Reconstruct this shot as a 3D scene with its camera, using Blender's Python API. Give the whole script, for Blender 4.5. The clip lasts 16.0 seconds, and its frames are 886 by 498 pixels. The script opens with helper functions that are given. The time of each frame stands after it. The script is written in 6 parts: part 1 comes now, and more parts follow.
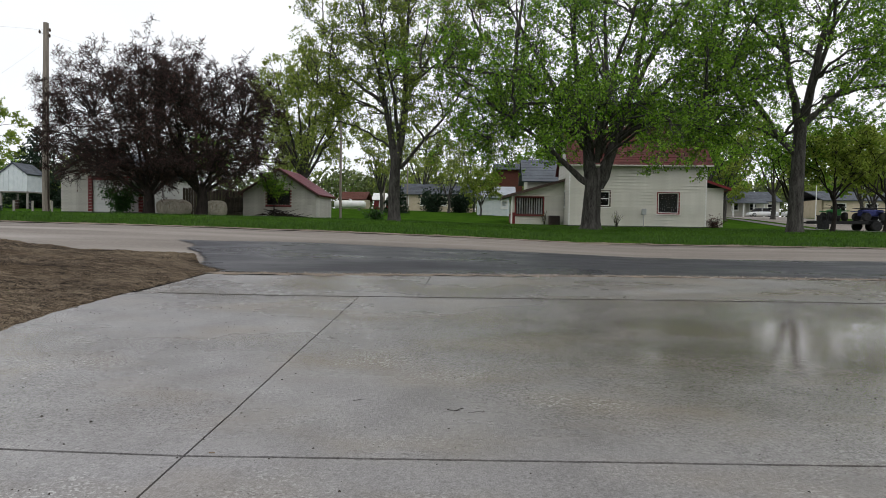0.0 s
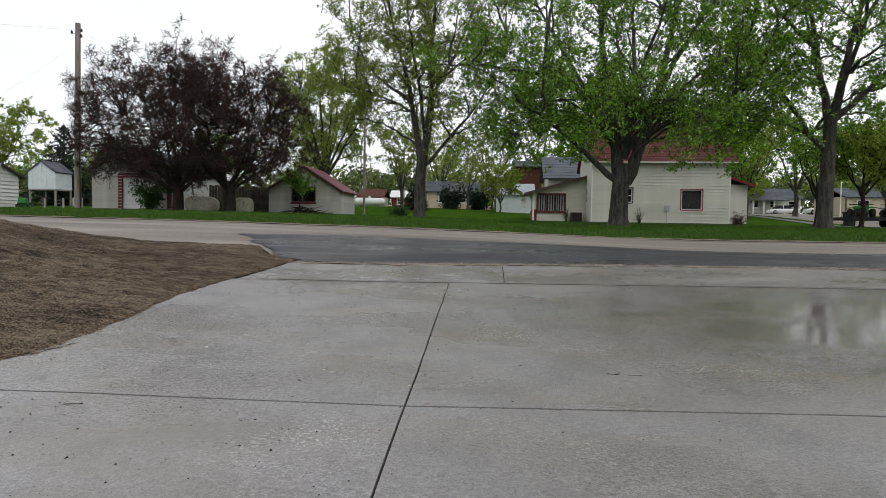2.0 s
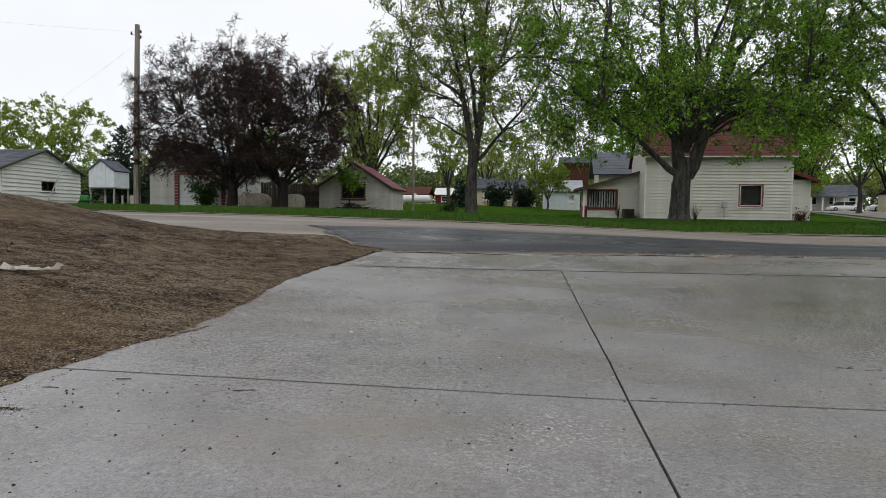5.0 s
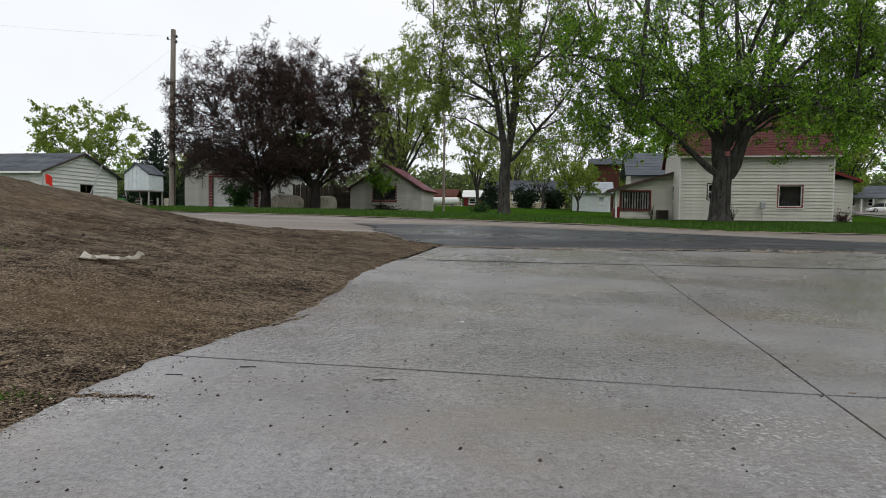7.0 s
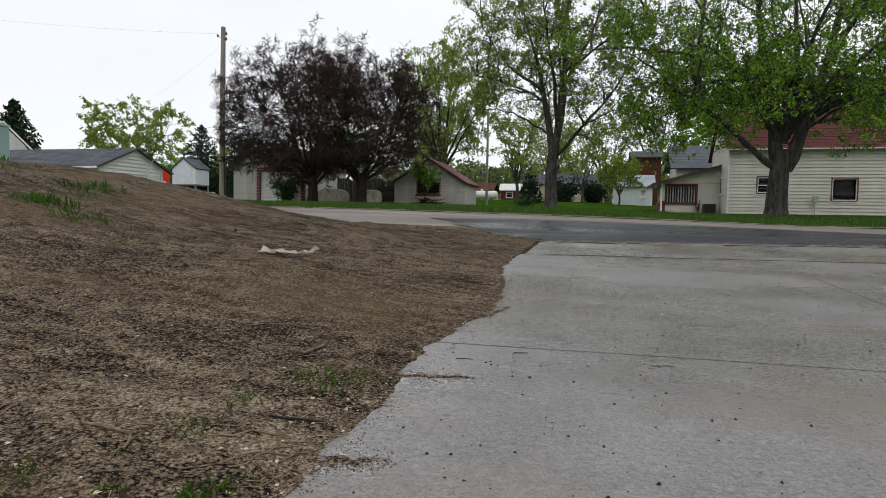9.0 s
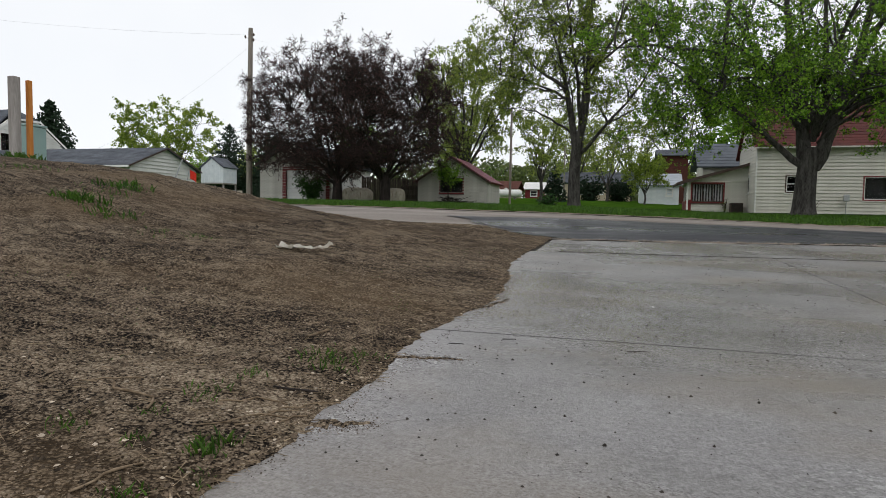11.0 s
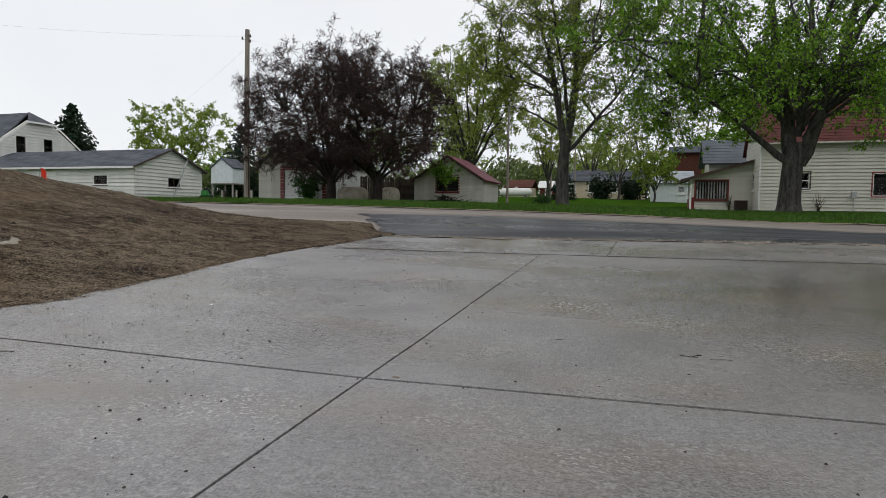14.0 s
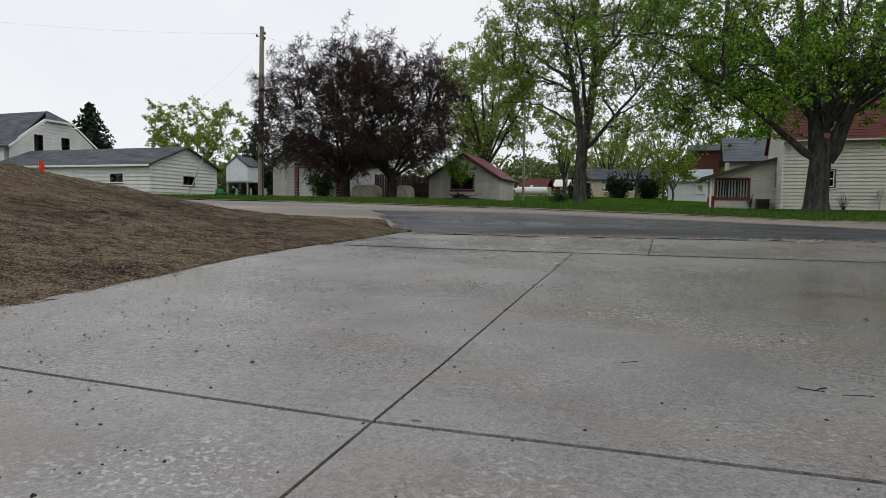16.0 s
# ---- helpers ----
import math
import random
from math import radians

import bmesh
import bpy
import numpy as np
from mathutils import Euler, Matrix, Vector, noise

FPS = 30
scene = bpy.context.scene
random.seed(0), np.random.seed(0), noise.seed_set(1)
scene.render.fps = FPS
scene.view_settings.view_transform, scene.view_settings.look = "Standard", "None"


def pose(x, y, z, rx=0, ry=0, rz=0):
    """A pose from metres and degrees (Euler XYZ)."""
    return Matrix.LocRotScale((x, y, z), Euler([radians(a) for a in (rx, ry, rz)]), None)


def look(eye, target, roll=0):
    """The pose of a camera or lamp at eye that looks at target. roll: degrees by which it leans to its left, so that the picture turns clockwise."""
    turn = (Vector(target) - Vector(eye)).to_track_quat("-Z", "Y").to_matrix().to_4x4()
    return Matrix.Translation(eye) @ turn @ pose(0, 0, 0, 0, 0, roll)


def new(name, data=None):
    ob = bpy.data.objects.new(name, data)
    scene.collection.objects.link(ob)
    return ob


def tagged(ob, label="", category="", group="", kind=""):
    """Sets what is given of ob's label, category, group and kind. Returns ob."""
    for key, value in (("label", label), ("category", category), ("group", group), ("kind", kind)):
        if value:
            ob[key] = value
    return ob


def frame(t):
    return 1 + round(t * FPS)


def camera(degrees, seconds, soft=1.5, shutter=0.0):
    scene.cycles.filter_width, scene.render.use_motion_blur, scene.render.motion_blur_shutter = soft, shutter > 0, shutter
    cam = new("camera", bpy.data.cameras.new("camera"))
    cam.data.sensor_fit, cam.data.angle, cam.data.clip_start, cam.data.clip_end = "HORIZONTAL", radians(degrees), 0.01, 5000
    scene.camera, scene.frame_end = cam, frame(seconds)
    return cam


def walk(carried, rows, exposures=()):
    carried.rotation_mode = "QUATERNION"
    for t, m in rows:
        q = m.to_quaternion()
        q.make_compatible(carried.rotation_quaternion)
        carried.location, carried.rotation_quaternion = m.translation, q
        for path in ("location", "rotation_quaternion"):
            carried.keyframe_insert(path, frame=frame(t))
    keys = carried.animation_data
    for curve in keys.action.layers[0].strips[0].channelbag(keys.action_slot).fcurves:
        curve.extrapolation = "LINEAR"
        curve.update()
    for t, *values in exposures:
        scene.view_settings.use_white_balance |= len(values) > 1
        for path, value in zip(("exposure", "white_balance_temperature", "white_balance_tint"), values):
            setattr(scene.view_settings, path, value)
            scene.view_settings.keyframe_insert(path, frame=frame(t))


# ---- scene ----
cam = camera(71.5, 16.0, soft=0.75)
PATH = [
    (0, (0.139, 0.196, 0.757), (0.022, 2.191, 0.679), 0.9),
    (0.5, (-0.13, 0.115, 0.753), (-0.252, 2.11, 0.673), 0.8),
    (1, (-0.557, -0.009, 0.729), (-0.69, 1.984, 0.647), 0.9),
    (1.5, (-0.601, -0.097, 0.694), (-0.745, 1.896, 0.609), 0.9),
    (2, (-0.487, -0.117, 0.676), (-0.649, 1.874, 0.59), 0.9),
    (2.5, (0.087, 0.034, 0.674), (-0.092, 2.024, 0.589), 0.9),
    (3, (0.553, 0.096, 0.69), (0.355, 2.084, 0.603), 0.9),
    (3.5, (0.53, 0.029, 0.704), (0.31, 2.015, 0.616), 0.9),
    (4, (-0.005, -0.164, 0.686), (-0.248, 1.819, 0.595), 0.9),
    (4.5, (-0.582, -0.193, 0.614), (-0.849, 1.787, 0.521), 0.9),
    (5, (-1.097, 0.159, 0.547), (-1.391, 2.135, 0.453), 0.9),
    (7.3, (-1.512, 0.286, 0.451), (-1.903, 2.246, 0.365), 0.9),
    (7.5, (-1.514, 0.233, 0.47), (-1.916, 2.189, 0.366), 0.9),
    (8, (-1.667, 0.135, 0.46), (-2.092, 2.087, 0.355), 0.9),
    (8.5, (-2.072, 0.027, 0.465), (-2.524, 1.972, 0.357), 0.9),
    (9, (-2.217, -0.05, 0.46), (-2.695, 1.889, 0.351), 0.9),
    (9.2, (-2.264, -0.073, 0.456), (-2.75, 1.864, 0.342), 1.1),
    (11.5, (-2.031, -0.208, 0.454), (-2.604, 1.705, 0.34), 0.9),
    (12, (-2.02, -0.196, 0.452), (-2.61, 1.712, 0.337), 0.9),
    (12.5, (-1.669, 0.03, 0.449), (-2.272, 1.933, 0.335), 0.8),
    (13, (-0.829, 0.397, 0.451), (-1.447, 2.295, 0.336), 0.9),
    (13.5, (-0.223, 0.558, 0.473), (-0.849, 2.454, 0.356), 0.8),
    (14, (-0.075, 0.598, 0.453), (-0.711, 2.491, 0.335), 0.8),
    (14.5, (-0.05, 0.58, 0.434), (-0.696, 2.469, 0.315), 0.9),
    (15, (-0.073, 0.558, 0.42), (-0.732, 2.443, 0.299), 0.9),
    (15.5, (-0.175, 0.813, 0.424), (-0.844, 2.693, 0.303), 0.9),
    (16, (-0.272, 1.03, 0.414), (-0.951, 2.907, 0.292), 0.9),
]
walk(cam, [(t, look(eye, target, roll)) for t, eye, target, roll in PATH],
     exposures=[(0, 0.1), (3.5, 0.1), (5, 0.0), (12, 0.0), (13.5, -0.11), (16, -0.13)])

# ---- sky and light: bright overcast ----
world = bpy.data.worlds.new("overcast_sky")
scene.world = world
world.use_nodes = True
wn, wl = world.node_tree.nodes, world.node_tree.links
wn.clear()
w_out = wn.new("ShaderNodeOutputWorld")
w_bg = wn.new("ShaderNodeBackground")
w_sky = wn.new("ShaderNodeTexSky")
w_sky.sky_type = "NISHITA"
w_sky.sun_disc = False
w_sky.sun_elevation = radians(55)
w_sky.sun_rotation = radians(150)
w_bg.inputs["Strength"].default_value = 0.12
w_bg2 = wn.new("ShaderNodeBackground")
w_tex = wn.new("ShaderNodeTexCoord")
w_noise = wn.new("ShaderNodeTexNoise")
w_noise.inputs["Scale"].default_value = 2.2
w_noise.inputs["Detail"].default_value = 4
w_ramp = wn.new("ShaderNodeValToRGB")
w_ramp.color_ramp.elements[0].position = 0.3
w_ramp.color_ramp.elements[0].color = (0.87, 0.89, 0.92, 1)
w_ramp.color_ramp.elements[1].position = 0.7
w_ramp.color_ramp.elements[1].color = (0.97, 0.975, 0.98, 1)
w_bg2.inputs["Strength"].default_value = 1.1
w_mix = wn.new("ShaderNodeMixShader")
w_mix.inputs["Fac"].default_value = 0.9
wl.new(w_tex.outputs["Generated"], w_noise.inputs["Vector"])
wl.new(w_noise.outputs["Fac"], w_ramp.inputs["Fac"])
wl.new(w_ramp.outputs["Color"], w_bg2.inputs["Color"])
wl.new(w_sky.outputs["Color"], w_bg.inputs["Color"])
wl.new(w_bg.outputs["Background"], w_mix.inputs[1])
wl.new(w_bg2.outputs["Background"], w_mix.inputs[2])
wl.new(w_mix.outputs["Shader"], w_out.inputs["Surface"])

sun_data = bpy.data.lights.new("sun", "SUN")
sun_data.energy, sun_data.angle, sun_data.color = 0.45, radians(25), (1.0, 0.97, 0.93)
sun = new("sun", sun_data)
sun.matrix_world = look((0, 0, 30), (0 - 9, 18, 0))


# ---- materials ----
def mat(name, dark, light, scale=8.0, rough=0.8, bump=0.0, fine=60.0, metal=0.0, spec=0.2, rough2=None, stretch=(1, 1, 1), random_tint=0.0, island=0.0, stain=None):
    """Two scales of noise between two colours, fine relief, optional tint per object or per island."""
    m = bpy.data.materials.new(name)
    m.use_nodes = True
    n, l = m.node_tree.nodes, m.node_tree.links
    b = n["Principled BSDF"]
    co = n.new("ShaderNodeTexCoord")
    mp = n.new("ShaderNodeMapping")
    mp.inputs["Scale"].default_value = stretch
    l.new(co.outputs["Object"], mp.inputs["Vector"])
    n1 = n.new("ShaderNodeTexNoise")
    n1.inputs["Scale"].default_value = scale
    n1.inputs["Detail"].default_value = 6
    n2 = n.new("ShaderNodeTexNoise")
    n2.inputs["Scale"].default_value = fine
    n2.inputs["Detail"].default_value = 3
    for q in (n1, n2):
        l.new(mp.outputs["Vector"], q.inputs["Vector"])
    add = n.new("ShaderNodeMath")
    add.operation = "MULTIPLY_ADD"
    add.inputs[1].default_value = 0.45
    l.new(n2.outputs["Fac"], add.inputs[0])
    half = n.new("ShaderNodeMath")
    half.operation = "MULTIPLY"
    half.inputs[1].default_value = 0.55
    l.new(n1.outputs["Fac"], half.inputs[0])
    l.new(half.outputs[0], add.inputs[2])
    ramp = n.new("ShaderNodeValToRGB")
    ramp.color_ramp.elements[0].position = 0.36
    ramp.color_ramp.elements[0].color = (*dark, 1)
    ramp.color_ramp.elements[1].position = 0.64
    ramp.color_ramp.elements[1].color = (*light, 1)
    l.new(add.outputs[0], ramp.inputs["Fac"])
    col = ramp.outputs["Color"]
    if random_tint or island:
        if random_tint:
            src = n.new("ShaderNodeObjectInfo").outputs["Random"]
        else:
            src = n.new("ShaderNodeNewGeometry").outputs["Random Per Island"]
        hsv = n.new("ShaderNodeHueSaturation")
        mr = n.new("ShaderNodeMapRange")
        k = random_tint or island
        mr.inputs["To Min"].default_value = 1 - k
        mr.inputs["To Max"].default_value = 1 + k
        l.new(src, mr.inputs["Value"])
        l.new(mr.outputs["Result"], hsv.inputs["Value"])
        l.new(col, hsv.inputs["Color"])
        col = hsv.outputs["Color"]
    if stain:
        n3 = n.new("ShaderNodeTexNoise")
        n3.inputs["Scale"].default_value = stain[0]
        n3.inputs["Detail"].default_value = 5
        l.new(co.outputs["Object"], n3.inputs["Vector"])
        r3 = n.new("ShaderNodeMapRange")
        r3.inputs["From Min"].default_value = stain[1]
        r3.inputs["From Max"].default_value = stain[1] + 0.14
        l.new(n3.outputs["Fac"], r3.inputs["Value"])
        mx = n.new("ShaderNodeMixRGB")
        mx.inputs["Color2"].default_value = (*stain[2], 1)
        l.new(r3.outputs["Result"], mx.inputs["Fac"])
        l.new(col, mx.inputs["Color1"])
        col = mx.outputs["Color"]
    l.new(col, b.inputs["Base Color"])
    b.inputs["Metallic"].default_value = metal
    b.inputs["Specular IOR Level"].default_value = spec
    b.inputs["Roughness"].default_value = rough
    if rough2 is not None:
        rr = n.new("ShaderNodeMapRange")
        rr.inputs["From Min"].default_value = 0.35
        rr.inputs["From Max"].default_value = 0.65
        rr.inputs["To Min"].default_value = rough
        rr.inputs["To Max"].default_value = rough2
        l.new(n1.outputs["Fac"], rr.inputs["Value"])
        l.new(rr.outputs["Result"], b.inputs["Roughness"])
    if bump:
        bp = n.new("ShaderNodeBump")
        bp.inputs["Strength"].default_value = 1.0
        bp.inputs["Distance"].default_value = bump
        l.new(add.outputs[0], bp.inputs["Height"])
        l.new(bp.outputs["Normal"], b.inputs["Normal"])
    return m


def leaf_mat(name, dark, light, glow=0.35):
    """Thin leaves: diffuse with light passing through, tint per leaf."""
    m = bpy.data.materials.new(name)
    m.use_nodes = True
    n, l = m.node_tree.nodes, m.node_tree.links
    b = n["Principled BSDF"]
    g = n.new("ShaderNodeNewGeometry")
    ramp = n.new("ShaderNodeValToRGB")
    ramp.color_ramp.elements[0].color = (*dark, 1)
    ramp.color_ramp.elements[1].color = (*light, 1)
    l.new(g.outputs["Random Per Island"], ramp.inputs["Fac"])
    l.new(ramp.outputs["Color"], b.inputs["Base Color"])
    b.inputs["Roughness"].default_value = 0.55
    b.inputs["Specular IOR Level"].default_value = 0.25
    tr = n.new("ShaderNodeBsdfTranslucent")
    l.new(ramp.outputs["Color"], tr.inputs["Color"])
    mix = n.new("ShaderNodeMixShader")
    mix.inputs["Fac"].default_value = glow
    l.new(b.outputs["BSDF"], mix.inputs[1])
    l.new(tr.outputs["BSDF"], mix.inputs[2])
    l.new(mix.outputs["Shader"], n["Material Output"].inputs["Surface"])
    return m


def glass_mat(name):
    m = bpy.data.materials.new(name)
    m.use_nodes = True
    b = m.node_tree.nodes["Principled BSDF"]
    b.inputs["Base Color"].default_value = (0.95, 0.97, 0.97, 1)
    b.inputs["Transmission Weight"].default_value = 1.0
    b.inputs["Roughness"].default_value = 0.03
    b.inputs["IOR"].default_value = 1.16
    return m


def wet_concrete(name):
    """Broomed concrete after rain: damp patches, a thin film of water over the low part, dirt tint, colour darker to
    the right for wet and mirrored trees.
    """
    m = bpy.data.materials.new(name)
    m.use_nodes = True
    n, l = m.node_tree.nodes, m.node_tree.links
    b = n["Principled BSDF"]
    geo = n.new("ShaderNodeNewGeometry")

    def tex(scale, detail=5, stretch=(1, 1, 1)):
        mp = n.new("ShaderNodeMapping")
        mp.inputs["Scale"].default_value = stretch
        l.new(geo.outputs["Position"], mp.inputs["Vector"])
        t = n.new("ShaderNodeTexNoise")
        t.inputs["Scale"].default_value = scale
        t.inputs["Detail"].default_value = detail
        l.new(mp.outputs["Vector"], t.inputs["Vector"])
        return t.outputs["Fac"]

    def rng(v, a, c, d, e):
        r = n.new("ShaderNodeMapRange")
        for key, val in zip(("From Min", "From Max", "To Min", "To Max"), (a, c, d, e)):
            r.inputs[key].default_value = val
        l.new(v, r.inputs["Value"])
        return r.outputs["Result"]

    def op(kind, a, c):
        q = n.new("ShaderNodeMath")
        q.operation = kind
        for k, v in enumerate((a, c)):
            if isinstance(v, (int, float)):
                q.inputs[k].default_value = v
            else:
                l.new(v, q.inputs[k])
        return q.outputs[0]

    grain = tex(160, 3)
    broom = tex(1.0, 4, (14, 130, 14))
    blot = tex(0.9, 6, (0.7, 1.2, 1))
    blot2 = tex(3.1, 5)
    # the low place where water stands
    pos = n.new("ShaderNodeSeparateXYZ")
    l.new(geo.outputs["Position"], pos.inputs[0])
    dx = op("MULTIPLY", op("SUBTRACT", pos.outputs["X"], 2.7), 0.36)
    dy = op("MULTIPLY", op("SUBTRACT", pos.outputs["Y"], 3.8), 0.58)
    rad = op("SQRT", op("ADD", op("MULTIPLY", dx, dx), op("MULTIPLY", dy, dy)), 0.0)
    low = op("SUBTRACT", op("ADD", rad, op("MULTIPLY", op("SUBTRACT", blot, 0.5), 1.5)), 0.0)
    film = rng(low, 0.42, 1.15, 1.0, 0.0)
    damp = rng(blot, 0.40, 0.62, 0.0, 1.0)
    base = n.new("ShaderNodeValToRGB")
    base.color_ramp.elements[0].position = 0.40
    base.color_ramp.elements[0].color = (0.128, 0.121, 0.121, 1)
    base.color_ramp.elements[1].position = 0.61
    base.color_ramp.elements[1].color = (0.295, 0.284, 0.285, 1)
    speck = tex(62, 5)
    mixv = op("ADD", op("ADD", op("MULTIPLY", grain, 0.42), op("MULTIPLY", speck, 0.3)), op("ADD", op("MULTIPLY", blot2, 0.2), op("MULTIPLY", broom, 0.08)))
    l.new(mixv, base.inputs["Fac"])
    soil = n.new("ShaderNodeMixRGB")
    soil.inputs["Color2"].default_value = (0.20, 0.165, 0.125, 1)
    l.new(op("MULTIPLY", rng(tex(1.3, 6, (0.8, 1.6, 1)), 0.48, 0.70, 0.0, 0.6), 1.0), soil.inputs["Fac"])
    l.new(base.outputs["Color"], soil.inputs["Color1"])
    wet = n.new("ShaderNodeMixRGB")
    wet.blend_type = "MULTIPLY"
    wet.inputs["Color2"].default_value = (0.66, 0.63, 0.56, 1)
    # colour darkened by damp blots and, towards +x, by wet and mirrored trees
    damp_tree_dark = op("ADD", op("MULTIPLY", damp, 0.45), rng(op("ADD", pos.outputs["X"], op("MULTIPLY", blot2, 1.5)), 0.0, 3.4, 0.0, 0.5))
    l.new(op("MINIMUM", op("MAXIMUM", damp_tree_dark, film), 1.0), wet.inputs["Fac"])
    # pale sand flecks where the paste has worn off
    fleck = n.new("ShaderNodeMixRGB")
    fleck.inputs["Color2"].default_value = (0.47, 0.465, 0.455, 1)
    worn = rng(tex(1.7, 4, (0.9, 1.2, 1)), 0.50, 0.66, 0.0, 1.0)
    l.new(op("MULTIPLY", op("MULTIPLY", rng(tex(85, 3, (0.9, 1.1, 1)), 0.55, 0.64, 0.0, 0.85), worn), op("SUBTRACT", 1.0, film)), fleck.inputs["Fac"])
    l.new(soil.outputs["Color"], fleck.inputs["Color1"])
    l.new(fleck.outputs["Color"], wet.inputs["Color1"])
    l.new(wet.outputs["Color"], b.inputs["Base Color"])
    dryr = rng(blot, 0.40, 0.60, 0.42, 0.22)
    damp_side = op("MULTIPLY", rng(pos.outputs["X"], 1.2, -1.6, 0.0, 1.0), rng(blot2, 0.35, 0.6, 0.02, 0.09))
    rough = op("MAXIMUM", op("SUBTRACT", op("SUBTRACT", dryr, damp_side), op("MULTIPLY", film, 0.5)), 0.055)
    l.new(rough, b.inputs["Roughness"])
    b.inputs["Specular IOR Level"].default_value = 0.5
    bp = n.new("ShaderNodeBump")
    l.new(op("MULTIPLY", op("SUBTRACT", 1.0, op("MULTIPLY", film, 0.92)), 1.0), bp.inputs["Strength"])
    bp.inputs["Distance"].default_value = 0.0019
    l.new(op("ADD", op("ADD", grain, speck), op("MULTIPLY", broom, 0.12)), bp.inputs["Height"])
    l.new(bp.outputs["Normal"], b.inputs["Normal"])
    return m




def soil_mat(name):
    """Crumbly bare soil: grains of two sizes, the shade in their gaps painted dark, damp and reddish patches."""
    m = bpy.data.materials.new(name)
    m.use_nodes = True
    n, l = m.node_tree.nodes, m.node_tree.links
    b = n["Principled BSDF"]
    geo = n.new("ShaderNodeNewGeometry")

    def link(node, key, src):
        l.new(src, node.inputs[key])
        return node

    def noise_at(scale, detail=5, stretch=(1, 1, 1)):
        mp = link(n.new("ShaderNodeMapping"), "Vector", geo.outputs["Position"])
        mp.inputs["Scale"].default_value = stretch
        t = link(n.new("ShaderNodeTexNoise"), "Vector", mp.outputs["Vector"])
        t.inputs["Scale"].default_value, t.inputs["Detail"].default_value = scale, detail
        return t.outputs["Fac"]

    def grains(scale):
        t = link(n.new("ShaderNodeTexVoronoi"), "Vector", geo.outputs["Position"])
        t.inputs["Scale"].default_value = scale
        bw = link(n.new("ShaderNodeRGBToBW"), "Color", t.outputs["Color"])
        return bw.outputs["Val"], t.outputs["Distance"]

    def mth(kind, a, c):
        q = n.new("ShaderNodeMath")
        q.operation = kind
        for k, v in enumerate((a, c)):
            if isinstance(v, (int, float)):
                q.inputs[k].default_value = v
            else:
                l.new(v, q.inputs[k])
        return q.outputs[0]

    c1, d1 = grains(105)
    c2, d2 = grains(260)
    big = noise_at(1.1, 6, (0.7, 1.4, 1))
    rake = noise_at(4.0, 5, (0.5, 3.0, 1))
    clump = noise_at(9.0, 6, (0.8, 1.5, 1))
    v = mth("ADD", mth("MULTIPLY", c1, 0.34), mth("MULTIPLY", c2, 0.30))
    v = mth("ADD", v, mth("ADD", mth("MULTIPLY", big, 0.42), mth("MULTIPLY", rake, 0.22)))
    v = mth("ADD", v, mth("MULTIPLY", clump, 0.50))
    # darker towards grain borders: shade between the crumbs put into the colour
    v = mth("SUBTRACT", v, mth("ADD", mth("MULTIPLY", d1, 0.30), 0.24))
    ramp = link(n.new("ShaderNodeValToRGB"), "Fac", v)
    e = ramp.color_ramp.elements
    e[0].position, e[0].color = 0.38, (0.010, 0.0072, 0.0055, 1)
    e[1].position, e[1].color = 0.86, (0.50, 0.41, 0.30, 1)
    mid = e.new(0.58)
    mid.color = (0.222, 0.166, 0.114, 1)
    red = n.new("ShaderNodeMixRGB")
    mr = link(n.new("ShaderNodeMapRange"), "Value", noise_at(0.7, 4))
    mr.inputs["From Min"].default_value, mr.inputs["From Max"].default_value, mr.inputs["To Max"].default_value = 0.52, 0.7, 0.5
    l.new(mr.outputs["Result"], red.inputs["Fac"])
    l.new(ramp.outputs["Color"], red.inputs["Color1"])
    red.inputs["Color2"].default_value = (0.19, 0.13, 0.075, 1)
    l.new(red.outputs["Color"], b.inputs["Base Color"])
    b.inputs["Roughness"].default_value = 0.95
    b.inputs["Specular IOR Level"].default_value = 0.08
    bp = n.new("ShaderNodeBump")
    bp.inputs["Distance"].default_value = 0.016
    l.new(mth("ADD", mth("SUBTRACT", c1, d1), mth("ADD", mth("MULTIPLY", c2, 0.5), mth("MULTIPLY", clump, 2.2))), bp.inputs["Height"])
    l.new(bp.outputs["Normal"], b.inputs["Normal"])
    return m


M_CONC = wet_concrete("wet_concrete")
M_JOINT = mat("dark_joint_soil", (0.03, 0.028, 0.025), (0.07, 0.062, 0.05), 20, 0.95)
M_DIRT = soil_mat("bare_soil")
M_ROAD = mat("worn_road", (0.14, 0.120, 0.106), (0.275, 0.24, 0.212), 0.5, 0.75, 0.004, 40, rough2=0.5, stretch=(0.35, 1.5, 1), spec=0.15)
M_ASPH = mat("wet_asphalt", (0.021, 0.021, 0.026), (0.058, 0.058, 0.070), 0.8, 0.6, 0.005, 90, rough2=0.2, stretch=(0.5, 1.3, 1), spec=0.22)
M_GRAVEL = mat("tan_gravel", (0.11, 0.085, 0.065), (0.29, 0.235, 0.185), 5, 0.95, 0.02, 70)
M_GRASS = mat("spring_grass", (0.018, 0.048, 0.006), (0.055, 0.115, 0.012), 0.7, 1.0, 0.03, 22, spec=0.0)
M_BLADE = leaf_mat("grass_blade", (0.022, 0.06, 0.006), (0.08, 0.165, 0.018), 0.3)
M_BARK = mat("grey_bark", (0.020, 0.018, 0.016), (0.105, 0.098, 0.09), 5, 0.95, 0.03, 26, stretch=(1.6, 1.6, 0.35))
